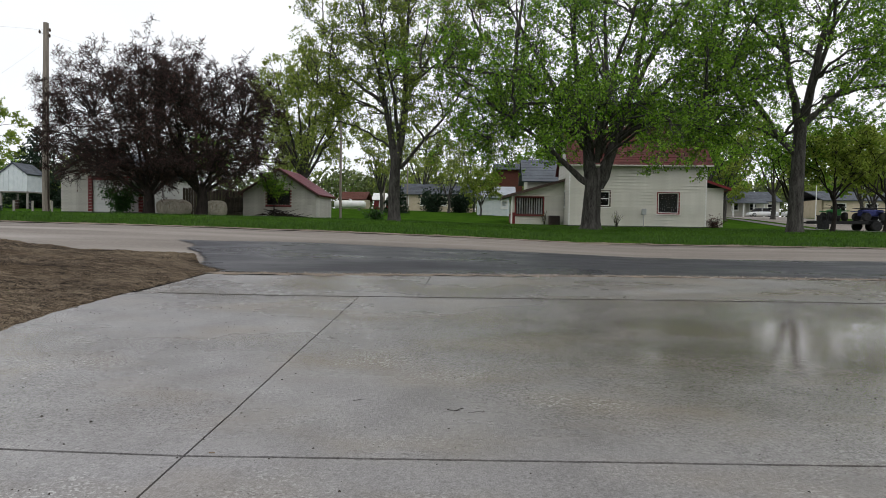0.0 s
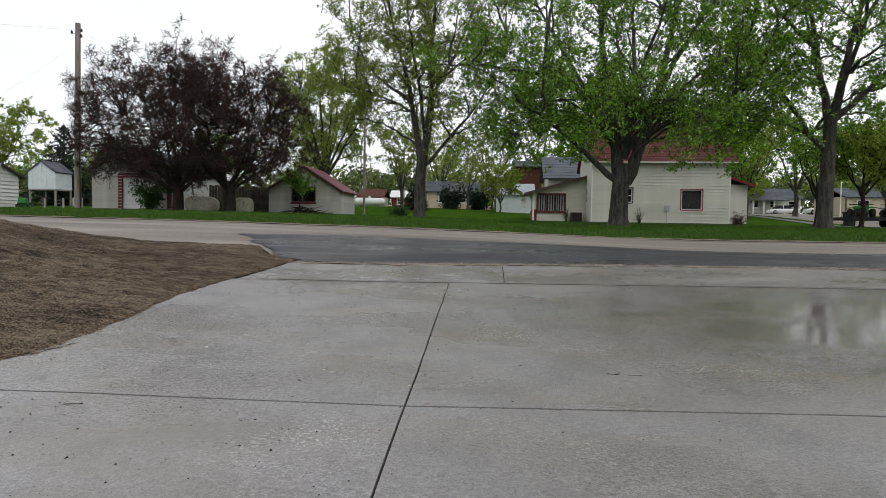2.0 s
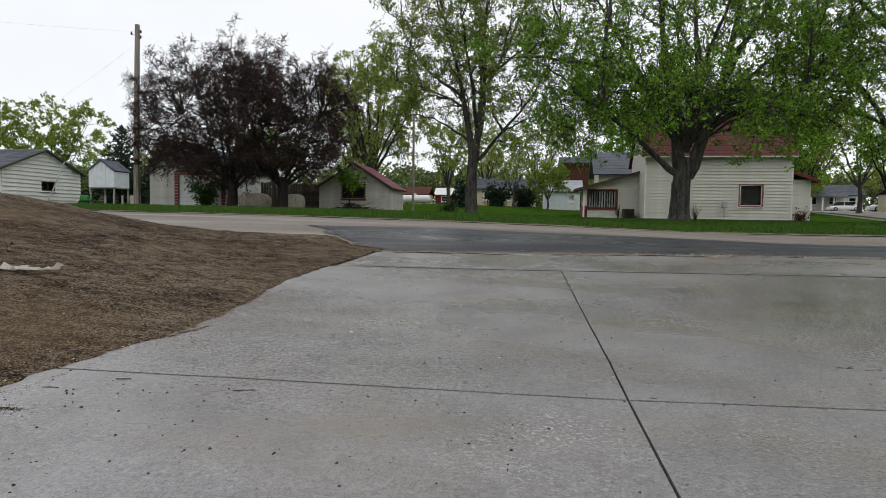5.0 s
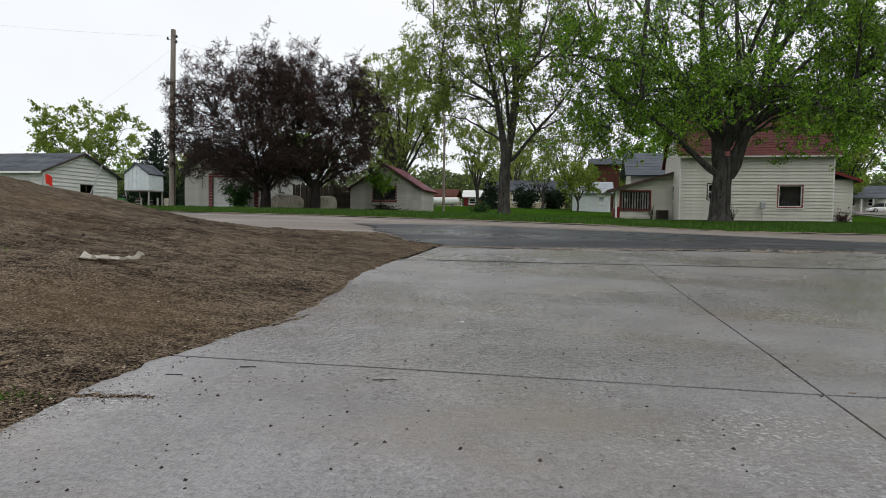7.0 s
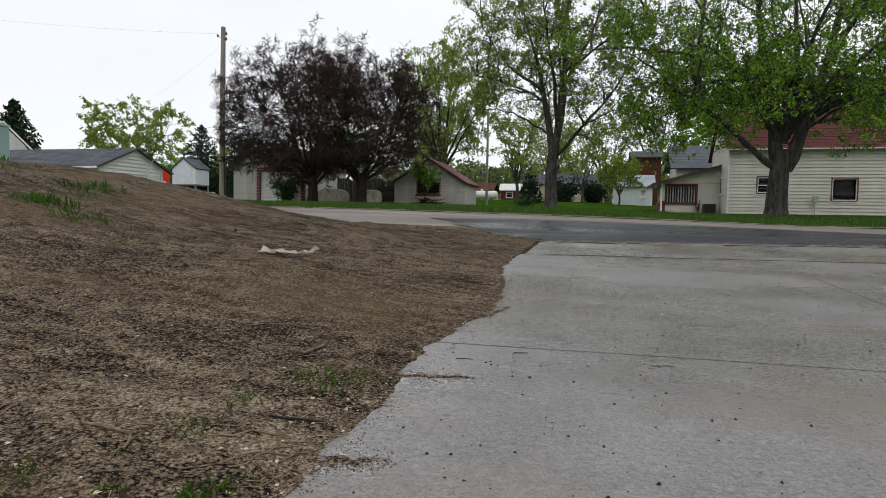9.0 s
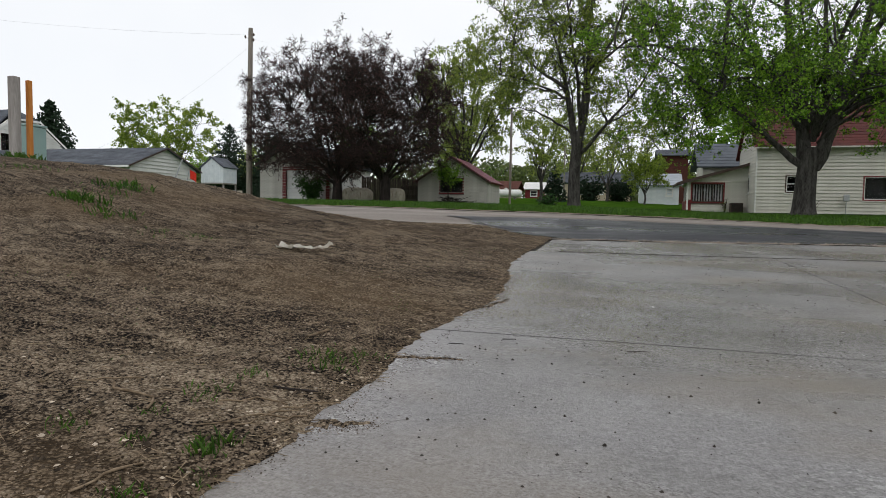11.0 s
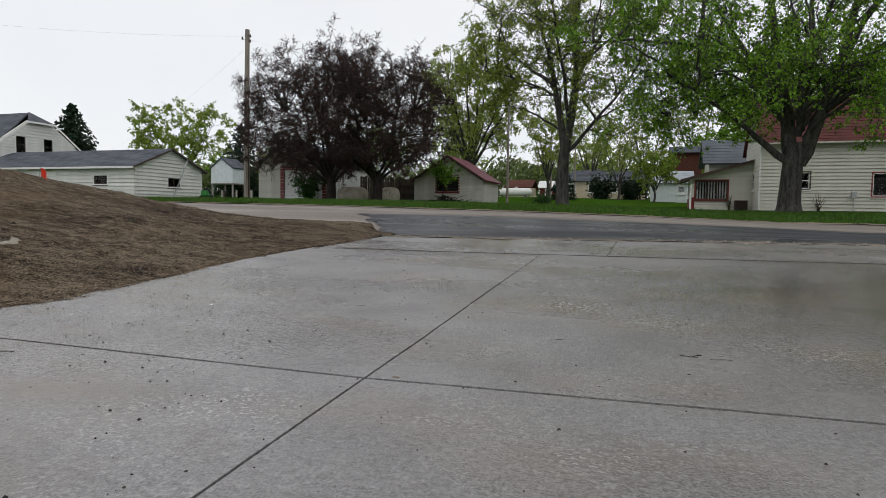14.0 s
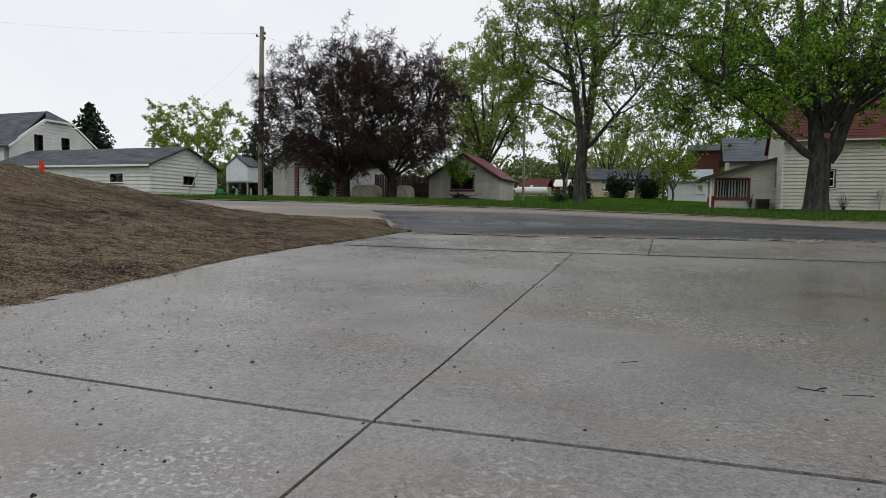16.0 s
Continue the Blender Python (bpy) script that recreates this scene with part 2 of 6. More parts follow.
M_BARKD = mat("dark_bark", (0.014, 0.011, 0.010), (0.045, 0.036, 0.032), 5, 0.95, 0.02, 22, stretch=(1.6, 1.6, 0.35))
M_LEAF = leaf_mat("maple_leaf", (0.05, 0.14, 0.008), (0.29, 0.50, 0.045), 0.5)
M_LEAFY = leaf_mat("young_yellow_leaf", (0.11, 0.18, 0.018), (0.32, 0.40, 0.06), 0.45)
M_LEAFP = leaf_mat("purple_leaf", (0.035, 0.018, 0.018), (0.13, 0.062, 0.056), 0.3)
M_LEAFW = leaf_mat("willow_leaf", (0.15, 0.22, 0.03), (0.36, 0.43, 0.09), 0.5)
M_LEAFD = leaf_mat("shrub_leaf", (0.018, 0.06, 0.012), (0.06, 0.14, 0.03), 0.3)
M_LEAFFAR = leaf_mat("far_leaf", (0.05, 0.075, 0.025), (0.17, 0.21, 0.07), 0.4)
M_NEEDLE = leaf_mat("conifer_needle", (0.008, 0.02, 0.009), (0.022, 0.048, 0.022), 0.15)
M_SIDING = mat("cream_siding", (0.51, 0.492, 0.437), (0.61, 0.59, 0.53), 1.5, 0.55, 0.0, 30, random_tint=0.035)
M_SIDINGW = mat("white_siding", (0.56, 0.56, 0.53), (0.68, 0.68, 0.65), 1.5, 0.55, 0.0, 30, random_tint=0.03)
M_SIDINGO = mat("weathered_siding", (0.42, 0.40, 0.36), (0.62, 0.60, 0.55), 1.8, 0.7, 0.0, 30, random_tint=0.06)
M_METALW = mat("white_sheet_metal", (0.60, 0.65, 0.68), (0.74, 0.78, 0.80), 2, 0.45, 0.0, 30)
M_REDROOF = mat("red_roof", (0.055, 0.013, 0.011), (0.105, 0.025, 0.02), 1.4, 0.6, 0.004, 40, island=0.12)
M_MAROON = mat("maroon_roof", (0.10, 0.018, 0.03), (0.19, 0.036, 0.055), 1.4, 0.5, 0.004, 40, island=0.08)
M_GREYROOF = mat("grey_shingles", (0.055, 0.062, 0.075), (0.12, 0.13, 0.15), 1.2, 0.85, 0.006, 40, island=0.12)
M_SILVROOF = mat("silver_metal_roof", (0.30, 0.33, 0.37), (0.46, 0.49, 0.53), 1.0, 0.4, 0.0, 30, metal=0.3)
M_MIDROOF = mat("blue_grey_roof", (0.075, 0.085, 0.10), (0.13, 0.145, 0.165), 1.0, 0.6, 0.0, 30)
M_REDTRIM = mat("dark_red_paint", (0.13, 0.018, 0.02), (0.20, 0.03, 0.032), 4, 0.5)
M_BROWNTRIM = mat("brown_trim", (0.04, 0.028, 0.022), (0.09, 0.06, 0.05), 4, 0.6)
M_WHITE = mat("white_paint", (0.68, 0.68, 0.66), (0.80, 0.80, 0.78), 3, 0.45)
# near-black colour standing in for the lack of light indoors
M_DARK = mat("unlit_room_black", (0.015, 0.015, 0.016), (0.03, 0.03, 0.03), 3, 0.9)
M_GLASS = glass_mat("window_glass")
M_CURTAIN = mat("grey_curtain", (0.30, 0.31, 0.32), (0.48, 0.49, 0.50), 6, 0.9)
M_FOUND = mat("concrete_foundation", (0.10, 0.095, 0.09), (0.20, 0.19, 0.18), 4, 0.9)
M_POLE = mat("weathered_pole_wood", (0.16, 0.138, 0.118), (0.33, 0.292, 0.252), 3, 0.9, 0.004, 30, stretch=(3, 3, 0.3))
M_OLDWOOD = mat("dark_old_wood", (0.03, 0.024, 0.02), (0.10, 0.082, 0.068), 3, 0.9, 0.004, 30, stretch=(4, 4, 0.3), random_tint=0.2)
M_GREYWOOD = mat("grey_wood", (0.22, 0.20, 0.185), (0.40, 0.375, 0.35), 3, 0.9, 0.004, 30, stretch=(4, 4, 0.3))
M_ORANGEWOOD = mat("orange_stain_wood", (0.42, 0.15, 0.03), (0.58, 0.24, 0.06), 3, 0.7, 0.002, 30, stretch=(4, 4, 0.3))
M_TEAL = mat("pale_green_steel", (0.22, 0.33, 0.31), (0.29, 0.41, 0.385), 2, 0.5)
M_FLAG = mat("orange_red_plastic", (0.70, 0.055, 0.03), (0.85, 0.09, 0.05), 4, 0.5)
M_STEEL = mat("galvanised_steel", (0.30, 0.31, 0.32), (0.46, 0.47, 0.48), 4, 0.45, metal=0.7)
M_BLACK = mat("black_rubber", (0.012, 0.012, 0.013), (0.03, 0.03, 0.032), 8, 0.75)
M_STRAW = mat("weathered_tan_fabric", (0.34, 0.30, 0.235), (0.62, 0.565, 0.47), 3, 0.9, 0.02, 14)
M_TWIG = mat("dry_twig", (0.09, 0.06, 0.035), (0.28, 0.21, 0.14), 20, 0.9)
M_CLOTH = mat("pale_wet_cardboard", (0.60, 0.57, 0.50), (0.84, 0.81, 0.75), 12, 0.85)
M_STONE = mat("pebble", (0.012, 0.01, 0.009), (0.06, 0.05, 0.04), 12, 0.85, island=0.5)
M_CAR = mat("white_car_paint", (0.72, 0.73, 0.74), (0.80, 0.81, 0.82), 1, 0.25)
M_TAN = mat("tan_wall", (0.46, 0.39, 0.28), (0.58, 0.50, 0.38), 1.5, 0.8)
M_BRICK = mat("brown_red_brick", (0.065, 0.024, 0.018), (0.13, 0.05, 0.036), 6, 0.9)
M_BLUEPL = mat("blue_plastic", (0.02, 0.025, 0.10), (0.05, 0.06, 0.20), 4, 0.4)
M_GREENPL = mat("green_plastic", (0.02, 0.13, 0.03), (0.05, 0.24, 0.06), 4, 0.4)


# ---- mesh helpers ----
def mesh_ob(name, verts, faces, material, parent=None, label="", smooth=False):
    me = bpy.data.meshes.new(name)
    me.from_pydata([tuple(v) for v in verts], [], [tuple(f) for f in faces])
    me.materials.append(material)
    if smooth:
        me.polygons.foreach_set("use_smooth", [True] * len(me.polygons))
    me.update()
    ob = new(name, me)
    ob.parent = parent
    if label:
        ob["label"] = label
    return ob


def part(name, bm, material, parent=None, label="", smooth=False):
    me = bpy.data.meshes.new(name)
    bm.to_mesh(me)
    bm.free()
    me.materials.append(material)
    if smooth:
        me.polygons.foreach_set("use_smooth", [True] * len(me.polygons))
    ob = new(name, me)
    ob.parent = parent
    if label:
        ob["label"] = label
    return ob


def thing(name, label, category, place=(0, 0, 0), group="", kind="", turn=0):
    ob = new(name)
    ob.matrix_world = pose(*place, 0, 0, turn)
    return tagged(ob, label, category, group, kind)


def box(bm, x0, x1, y0, y1, z0, z1, bevel=0.0):
    r = bmesh.ops.create_cube(bm, size=1.0)
    m = Matrix.LocRotScale(((x0 + x1) / 2, (y0 + y1) / 2, (z0 + z1) / 2), None, (abs(x1 - x0), abs(y1 - y0), abs(z1 - z0)))
    bmesh.ops.transform(bm, matrix=m, verts=r["verts"])
    if bevel:
        edges = {e for v in r["verts"] for e in v.link_edges}
        bmesh.ops.bevel(bm, geom=list(edges), offset=bevel, segments=2, affect="EDGES", profile=0.6)
    return bm


def boxes(*specs, bevel=0.0):
    bm = bmesh.new()
    for sp in specs:
        box(bm, *sp, bevel=bevel)
    return bm


def tube(bm, pts, radii, sides=8, caps=True):
    """A tapered tube along points."""
    rings = []
    for k, p in enumerate(pts):
        a = Vector(pts[max(0, k - 1)])
        c = Vector(pts[min(len(pts) - 1, k + 1)])
        q = (c - a).to_track_quat("Z", "Y")
        ring = []
        for j in range(sides):
            an = 2 * math.pi * j / sides
            ring.append(bm.verts.new(Vector(p) + q @ Vector((math.cos(an) * radii[k], math.sin(an) * radii[k], 0))))
        rings.append(ring)
    for k in range(len(rings) - 1):
        for j in range(sides):
            bm.faces.new((rings[k][j], rings[k][(j + 1) % sides], rings[k + 1][(j + 1) % sides], rings[k + 1][j]))
    if caps:
        bm.faces.new(rings[-1])
        bm.faces.new(list(reversed(rings[0])))
    return bm


def piece(points, faces, thickness_vec):
    """A flat polygon pushed out along a vector."""
    bm = bmesh.new()
    vs = [bm.verts.new(p) for p in points]
    f = bm.faces.new(vs)
    r = bmesh.ops.extrude_face_region(bm, geom=[f])
    for v in (e for e in r["geom"] if isinstance(e, bmesh.types.BMVert)):
        v.co += Vector(thickness_vec)
    bmesh.ops.recalc_face_normals(bm, faces=bm.faces)
    return bm


# ---- lie of the land ----
def lerp_table(v, table):
    if v <= table[0][0]:
        return table[0][1]
    for (a, za), (b, zb) in zip(table, table[1:]):
        if v <= b:
            return za + (zb - za) * (v - a) / (b - a)
    return table[-1][1]


def smooth(a, b, v):
    t = min(1, max(0, (v - a) / (b - a)))
    return t * t * (3 - 2 * t)


EDGE_X = -2.75          # left edge of the concrete
PROFILE = ((-60, -0.25), (-4, -0.25), (2.1, 0.0), (5.3, 0.137), (7.0, 0.20), (11.5, 0.27), (17, 0.33), (19, 0.42), (28, 0.66), (48, 0.82), (75, 1.95), (100, 2.8), (220, 5), (600, 7))
MOUND = ((0, 0), (0.65, 0.05), (1.5, 0.14), (2.5, 0.26), (3.5, 0.45), (4.4, 0.64), (6.5, 0.87), (9, 0.98), (14, 1.03), (25, 0.9), (40, 0.7))


def base_h(x, y):
    z = lerp_table(y, PROFILE)
    left = 0.45 * (1 - math.exp(-max(0, 3 - x) / 11)) * smooth(6.5, 13, y)
    return z + left


def dirt_edge_y(x):
    return min(9.0 + 0.2 * max(0, -4.2 - x), 7.0 + 1.6 * max(0, -2.8 - x)) + 0.22 * noise.noise(Vector((x * 1.3, 3.1, 0)))


def mound_h(x, y):
    u = EDGE_X - x
    if u <= 0:
        return 0.0
    end = dirt_edge_y(x) + 0.2 + 0.25 * max(0, min(2.5, u - 2.5))
    y0 = min(5.0 + 0.35 * max(0, u - 3), end - 2.5)
    fade = 1 - smooth(y0, end, y)
    z = lerp_table(u, MOUND) * fade * smooth(-14, 0, y)
    z += 0.035 * noise.noise(Vector((x * 0.9, y * 0.9, 0))) * min(1, u) * fade
    return z


def ground_h(x, y):
    return base_h(x, y) + mound_h(x, y)


def sheet(name, xs, ys, height, material, label, category, keep=None, parent=None, kind="structure", smooth_shade=True):
    verts, faces, index = [], [], {}
    for i, x in enumerate(xs):
        for j, y in enumerate(ys):
            index[i, j] = len(verts)
            verts.append((x, y, height(x, y)))
    for i in range(len(xs) - 1):
        for j in range(len(ys) - 1):
            if keep is None or keep((xs[i] + xs[i + 1]) / 2, (ys[j] + ys[j + 1]) / 2):
                faces.append((index[i, j], index[i + 1, j], index[i + 1, j + 1], index[i, j + 1]))
    ob = mesh_ob(name, verts, faces, material, parent, smooth=smooth_shade)
    return tagged(ob, label, category, kind=kind)


def steps(*spans):
    out = []
    for a, b, d in spans:
        n = max(1, round((b - a) / d))
        out += [a + (b - a) * k / n for k in range(n)]
    return out + [spans[-1][1]]


def ground_sheet_h(x, y):
    covered = smooth(17.6, 17.1, y) if y > 16 else 1.0
    if x < -45 or y < -25:
        covered = 0.0
    if covered > 0.99:
        return base_h(x, y) - 0.3
    return ground_h(x, y) - 0.09 * covered + (0.03 * noise.noise(Vector((x * 0.5, y * 0.5, 2))) if y > 17.5 else 0)


sheet("ground", steps((-600, -120, 40), (-120, -50, 5), (-50, 50, 0.8), (50, 120, 5), (120, 600, 40)),
      steps((-300, -30, 30), (-30, 16, 2), (16, 30, 0.45), (30, 60, 1.0), (60, 130, 5), (130, 700, 50)),
      ground_sheet_h, M_GRASS, "lush green spring lawn rising gently behind the road", "lawn")
def pad_y(x, y):
    """The joints swing slightly away from the camera towards the right, the street end most."""
    return y + (0.055 * max(0.0, x + 0.8) * math.exp(-(((y - 2.1) / 1.4) ** 2))
                + 0.062 * max(0.0, x + 1.6) * smooth(4.2, 5.3, y) * (1 - 0.5 * smooth(2.0, 8.0, x))
                + (0.07 * max(0.0, x + 2.6) * (1 - 0.4 * smooth(1.0, 8.0, x)) - 0.28) * smooth(5.6, 6.98, y))


def pad_end(x):
    return pad_y(x, 6.98)


def road_h(x, y):
    return base_h(x, y) - 0.03 + 0.015 * noise.noise(Vector((x * 0.3, y * 0.5, 5))) - 0.06 * smooth(0.25, -0.1, y - pad_end(x))


sheet("road", steps((-110, -40, 5), (-40, 40, 0.8), (40, 120, 5)), steps((6.4, 17.3, 0.35)), road_h, M_ROAD, "worn wet tan concrete street running past the lawns", "road")


def patch_keep(x, y):
    w = 0.35 * noise.noise(Vector((x * 0.5, y * 0.9, 9)))
    return pad_end(x) + 0.24 + 0.1 * noise.noise(Vector((x * 2, 0, 1))) < y < 11.0 + 0.5 * w and x > -2.9 - 0.57 * (y - 7.2) + w


sheet("asphalt_patch", steps((-10, 30, 0.1)), steps((7.0, 12.2, 0.1)), lambda x, y: road_h(x, y) + 0.014, M_ASPH,
      "wet black asphalt patch along the driveway end", "asphalt", keep=patch_keep)


def dirt_h(x, y):
    rough = 0.026 * noise.noise(Vector((x * 2.6, y * 3.4, 0))) + 0.016 * noise.noise(Vector((x * 8, y * 11, 3))) + 0.008 * noise.noise(Vector((x * 21, y * 26, 6)))
    edge_fall = 0.04 * smooth(0.7, 0.0, dirt_edge_y(x) - y)
    near = max(0.0, dirt_edge_x(y) - x)
    return ground_h(x, y) + 0.003 + 0.013 * smooth(0.0, 0.22, near) + rough * min(1, 0.03 + near * 1.3) - edge_fall * (1 if x < -3 else 0.4)


SOIL_EDGE = ((0.9, -2.75), (1.5, -2.73), (1.75, -2.75), (2.2, -2.75), (2.75, -2.65), (3.5, -2.71), (4.3, -2.83), (5.5, -2.86), (6.5, -2.84))


def dirt_edge_x(y):
    return lerp_table(y, SOIL_EDGE) + 0.015 * noise.noise(Vector((y * 2.2, 0.3, 0))) + 0.03 * noise.noise(Vector((y * 6, 4.3, 0))) + 0.02 * noise.noise(Vector((y * 19, 1.3, 0)))


dv, df = [], []
du = steps((0, 2.0, 0.025), (2.0, 6.0, 0.055), (6.0, 10, 0.2), (10, 42, 1.2))
dw = steps((-25, -3, 1.2), (-3, 0.4, 0.15), (0.4, 3.0, 0.025), (3.0, 8.2, 0.05))
for u in du:
    for w in dw:
        x = dirt_edge_x(w) - u
        y = w if w < 5 else 5 + (w - 5) / 3.2 * (dirt_edge_y(x) + 0.06 * noise.noise(Vector((x * 8, 2, 0))) - 5)
        z = dirt_h(x, y)
        if u == 0:
            z = base_h(x, y) - 0.004
        if w == dw[-1]:
            z = base_h(x, y) - 0.03
        dv.append((x, y, z))
dn = len(dw)
for i in range(len(du) - 1):
    for j in range(dn - 1):
        c = i * dn + j
        df.append((c, c + 1, c + dn + 1, c + dn))
tagged(mesh_ob("dirt_mound", dv, df, M_DIRT, smooth=True), "bare brown soil bank with bark bits beside the concrete", "soil", kind="structure")
sheet("gravel_shoulder", steps((-4.5, 9, 0.09)), steps((6.5, 8.4, 0.06)),
      lambda x, y: base_h(x, y) + 0.004 - 0.035 * smooth(0.0, 0.5, y - pad_end(x)) + 0.012 * noise.noise(Vector((x * 7, y * 7, 0))), M_GRAVEL, "tan gravel strip between driveway and street", "gravel",
      keep=lambda x, y: pad_end(x) - 0.05 + 0.06 * noise.noise(Vector((x * 3, 7, 0))) < y < (pad_end(x) + 0.30 + 0.22 * smooth(1.5, -3, x) + 0.12 * noise.noise(Vector((x * 1.5, 2, 0)))))

# ---- the concrete pad: separate slabs with open joints ----
pad = thing("pavement", "wet light grey broomed concrete driveway with saw-cut joints", "driveway", kind="structure")
sheet("joint_bed", steps((EDGE_X - 0.6, 14, 0.8)), steps((-12, 6.9, 0.5)), lambda x, y: base_h(x, y) - 0.014, M_JOINT, "dark soil in the joints", "", parent=pad, kind="")
pad.children[0].pop("kind", None)
GAP = 0.004


def wavy(v, along, k):
    return v + 0.006 * noise.noise(Vector((along * 1.1, k * 3.7, 0))) + 0.003 * noise.noise(Vector((along * 5, k, 2)))


def slab(x0, x1, y0, y1, k):
    nx, ny = max(2, round((x1 - x0) / 0.22)), max(2, round((y1 - y0) / 0.22))
    verts, faces = [], []
    for i in range(nx + 1):
        for j in range(ny + 1):
            fx, fy = i / nx, j / ny
            x, y = x0 + (x1 - x0) * fx, y0 + (y1 - y0) * fy
            y = pad_y(x, y)
            x -= 0.022 * (y - 2.1) if -1 < x < -0.5 and y < 5.4 else 0
            if i == 0:
                x = wavy(x, y, round(x0 * 10)) + GAP
            if i == nx:
                x = wavy(x, y, round(x1 * 10)) - GAP
            if j == 0:
                y = wavy(y, x, round(y0 * 10)) + 1.7 * GAP
            if j == ny:
                y = wavy(y, x, round(y1 * 10)) - 1.7 * GAP
            verts.append((x, y, base_h(x, y)))
    top = len(verts)
    for i in range(nx):
        for j in range(ny):
            a = i * (ny + 1) + j
            faces.append((a, a + ny + 1, a + ny + 2, a + 1))
    rim = [i * (ny + 1) for i in range(nx + 1)] + [nx * (ny + 1) + j for j in range(1, ny + 1)] + [i * (ny + 1) + ny for i in range(nx - 1, -1, -1)] + [j for j in range(ny - 1, 0, -1)]
    for a in rim:
        x, y, z = verts[a]
        verts.append((x, y, z - 0.1))
    for q in range(len(rim)):
        a, b = rim[q], rim[(q + 1) % len(rim)]
        faces.append((b, a, top + q, top + (q + 1) % len(rim)))
    mesh_ob("concrete_slab", verts, faces, M_CONC, pad)


k = 0
for y0, y1 in ((-9, -4.3), (-4.3, -1.1), (-1.1, 2.1), (2.1, 5.3)):
    for x0, x1 in ((EDGE_X - 0.25, -0.8), (-0.8, 3.1), (3.1, 7.0), (7.0, 11)):
        slab(x0, x1, y0, y1, k)
        k += 1
for x0, x1 in ((EDGE_X - 0.05, -0.38), (-0.38, 3.5), (3.5, 7.4), (7.4, 11)):
    slab(x0, x1, 5.3, 6.98, k)
    k += 1


# ---- buildings ----
def wall(parent, name, start, turn, width, height, material, course=0.3, openings=(), gable=0.0, thick=0.14, lap=0.034, clip=1.0):
    """A lap-sided wall. start: its lower left corner seen from outside; turn: degrees, 0 faces -y. gable: extra height of a
    triangle on top (clip: share of it that is kept). openings: (x0, x1, z0, z1)."""
    w = new(name)
    w.parent = parent
    w.matrix_local = pose(*start, 0, 0, turn)
    top = height + gable * clip

    def span(z):
        if z <= height or not gable:
            return 0.0, width
        s = (z - height) / gable * width / 2
        return s, width - s

    cuts = sorted({0.0, top, height, *(o[2] for o in openings), *(o[3] for o in openings)})
    core = bmesh.new()
    for z0, z1 in zip(cuts, cuts[1:]):
        if z1 - z0 < 1e-4:
            continue
        gaps = sorted((o[0], o[1]) for o in openings if o[2] <= z0 + 1e-4 and o[3] >= z1 - 1e-4)
        ends_lo, ends_hi = span(z0), span(z1)
        xs = [(ends_lo[0], ends_hi[0])]
        for g in gaps:
            xs += [(g[0], g[0]), (g[1], g[1])]
        xs.append((ends_lo[1], ends_hi[1]))
        for a, b in zip(xs[::2], xs[1::2]):
            if b[0] - a[0] < 0.01:
                continue
            pts = ((a[0], z0), (b[0], z0), (b[1], z1), (a[1], z1))
            f = [core.verts.new((x, 0.0, z)) for x, z in pts]
            k = [core.verts.new((x, thick, z)) for x, z in pts]
            core.faces.new(f)
            core.faces.new(k[::-1])
            for i in range(4):
                j = (i + 1) % 4
                core.faces.new((f[j], f[i], k[i], k[j]))
    part("wall_core", core, material, w)
    shared = {}
    z = 0.0
    while z < top - 0.05:
        z1 = min(z + course, top)
        e0, e1 = span(z), span(min(z1, top - 0.02))
        e = (max(e0[0], 0), min(e0[1], width))
        gaps = sorted((o[0], o[1]) for o in openings if min(o[3], z1) - max(o[2], z) > 0.35 * (z1 - z))
        cursor = e[0]
        runs = []
        for g in gaps:
            runs.append((cursor, g[0]))
            cursor = g[1]
        runs.append((cursor, e[1]))
        for a, b in runs:
            if b - a < 0.06:
                continue
            d0 = max(0.0, e1[0] - e0[0]) if a == e[0] else 0.0
            d1 = max(0.0, e0[1] - e1[1]) if b == e[1] else 0.0
            key = (round(b - a, 3), round(z1 - z, 3), round(d0, 3), round(d1, 3))
            if key not in shared:
                L, H = b - a, z1 - z
                vs = [(0, -lap, 0), (L, -lap, 0), (L - d1, -0.003, H), (d0, -0.003, H), (0, 0.0, 0), (L, 0.0, 0)]
                me = bpy.data.meshes.new("siding_board")
                me.from_pydata(vs, [], [(0, 1, 2, 3), (4, 5, 1, 0), (0, 3, 4), (1, 5, 2)])
                me.materials.append(material)
                shared[key] = me
            ob = new("siding_board", shared[key])
            ob.parent = w
            ob.location = (a, 0, z)
        z = z1
    return w


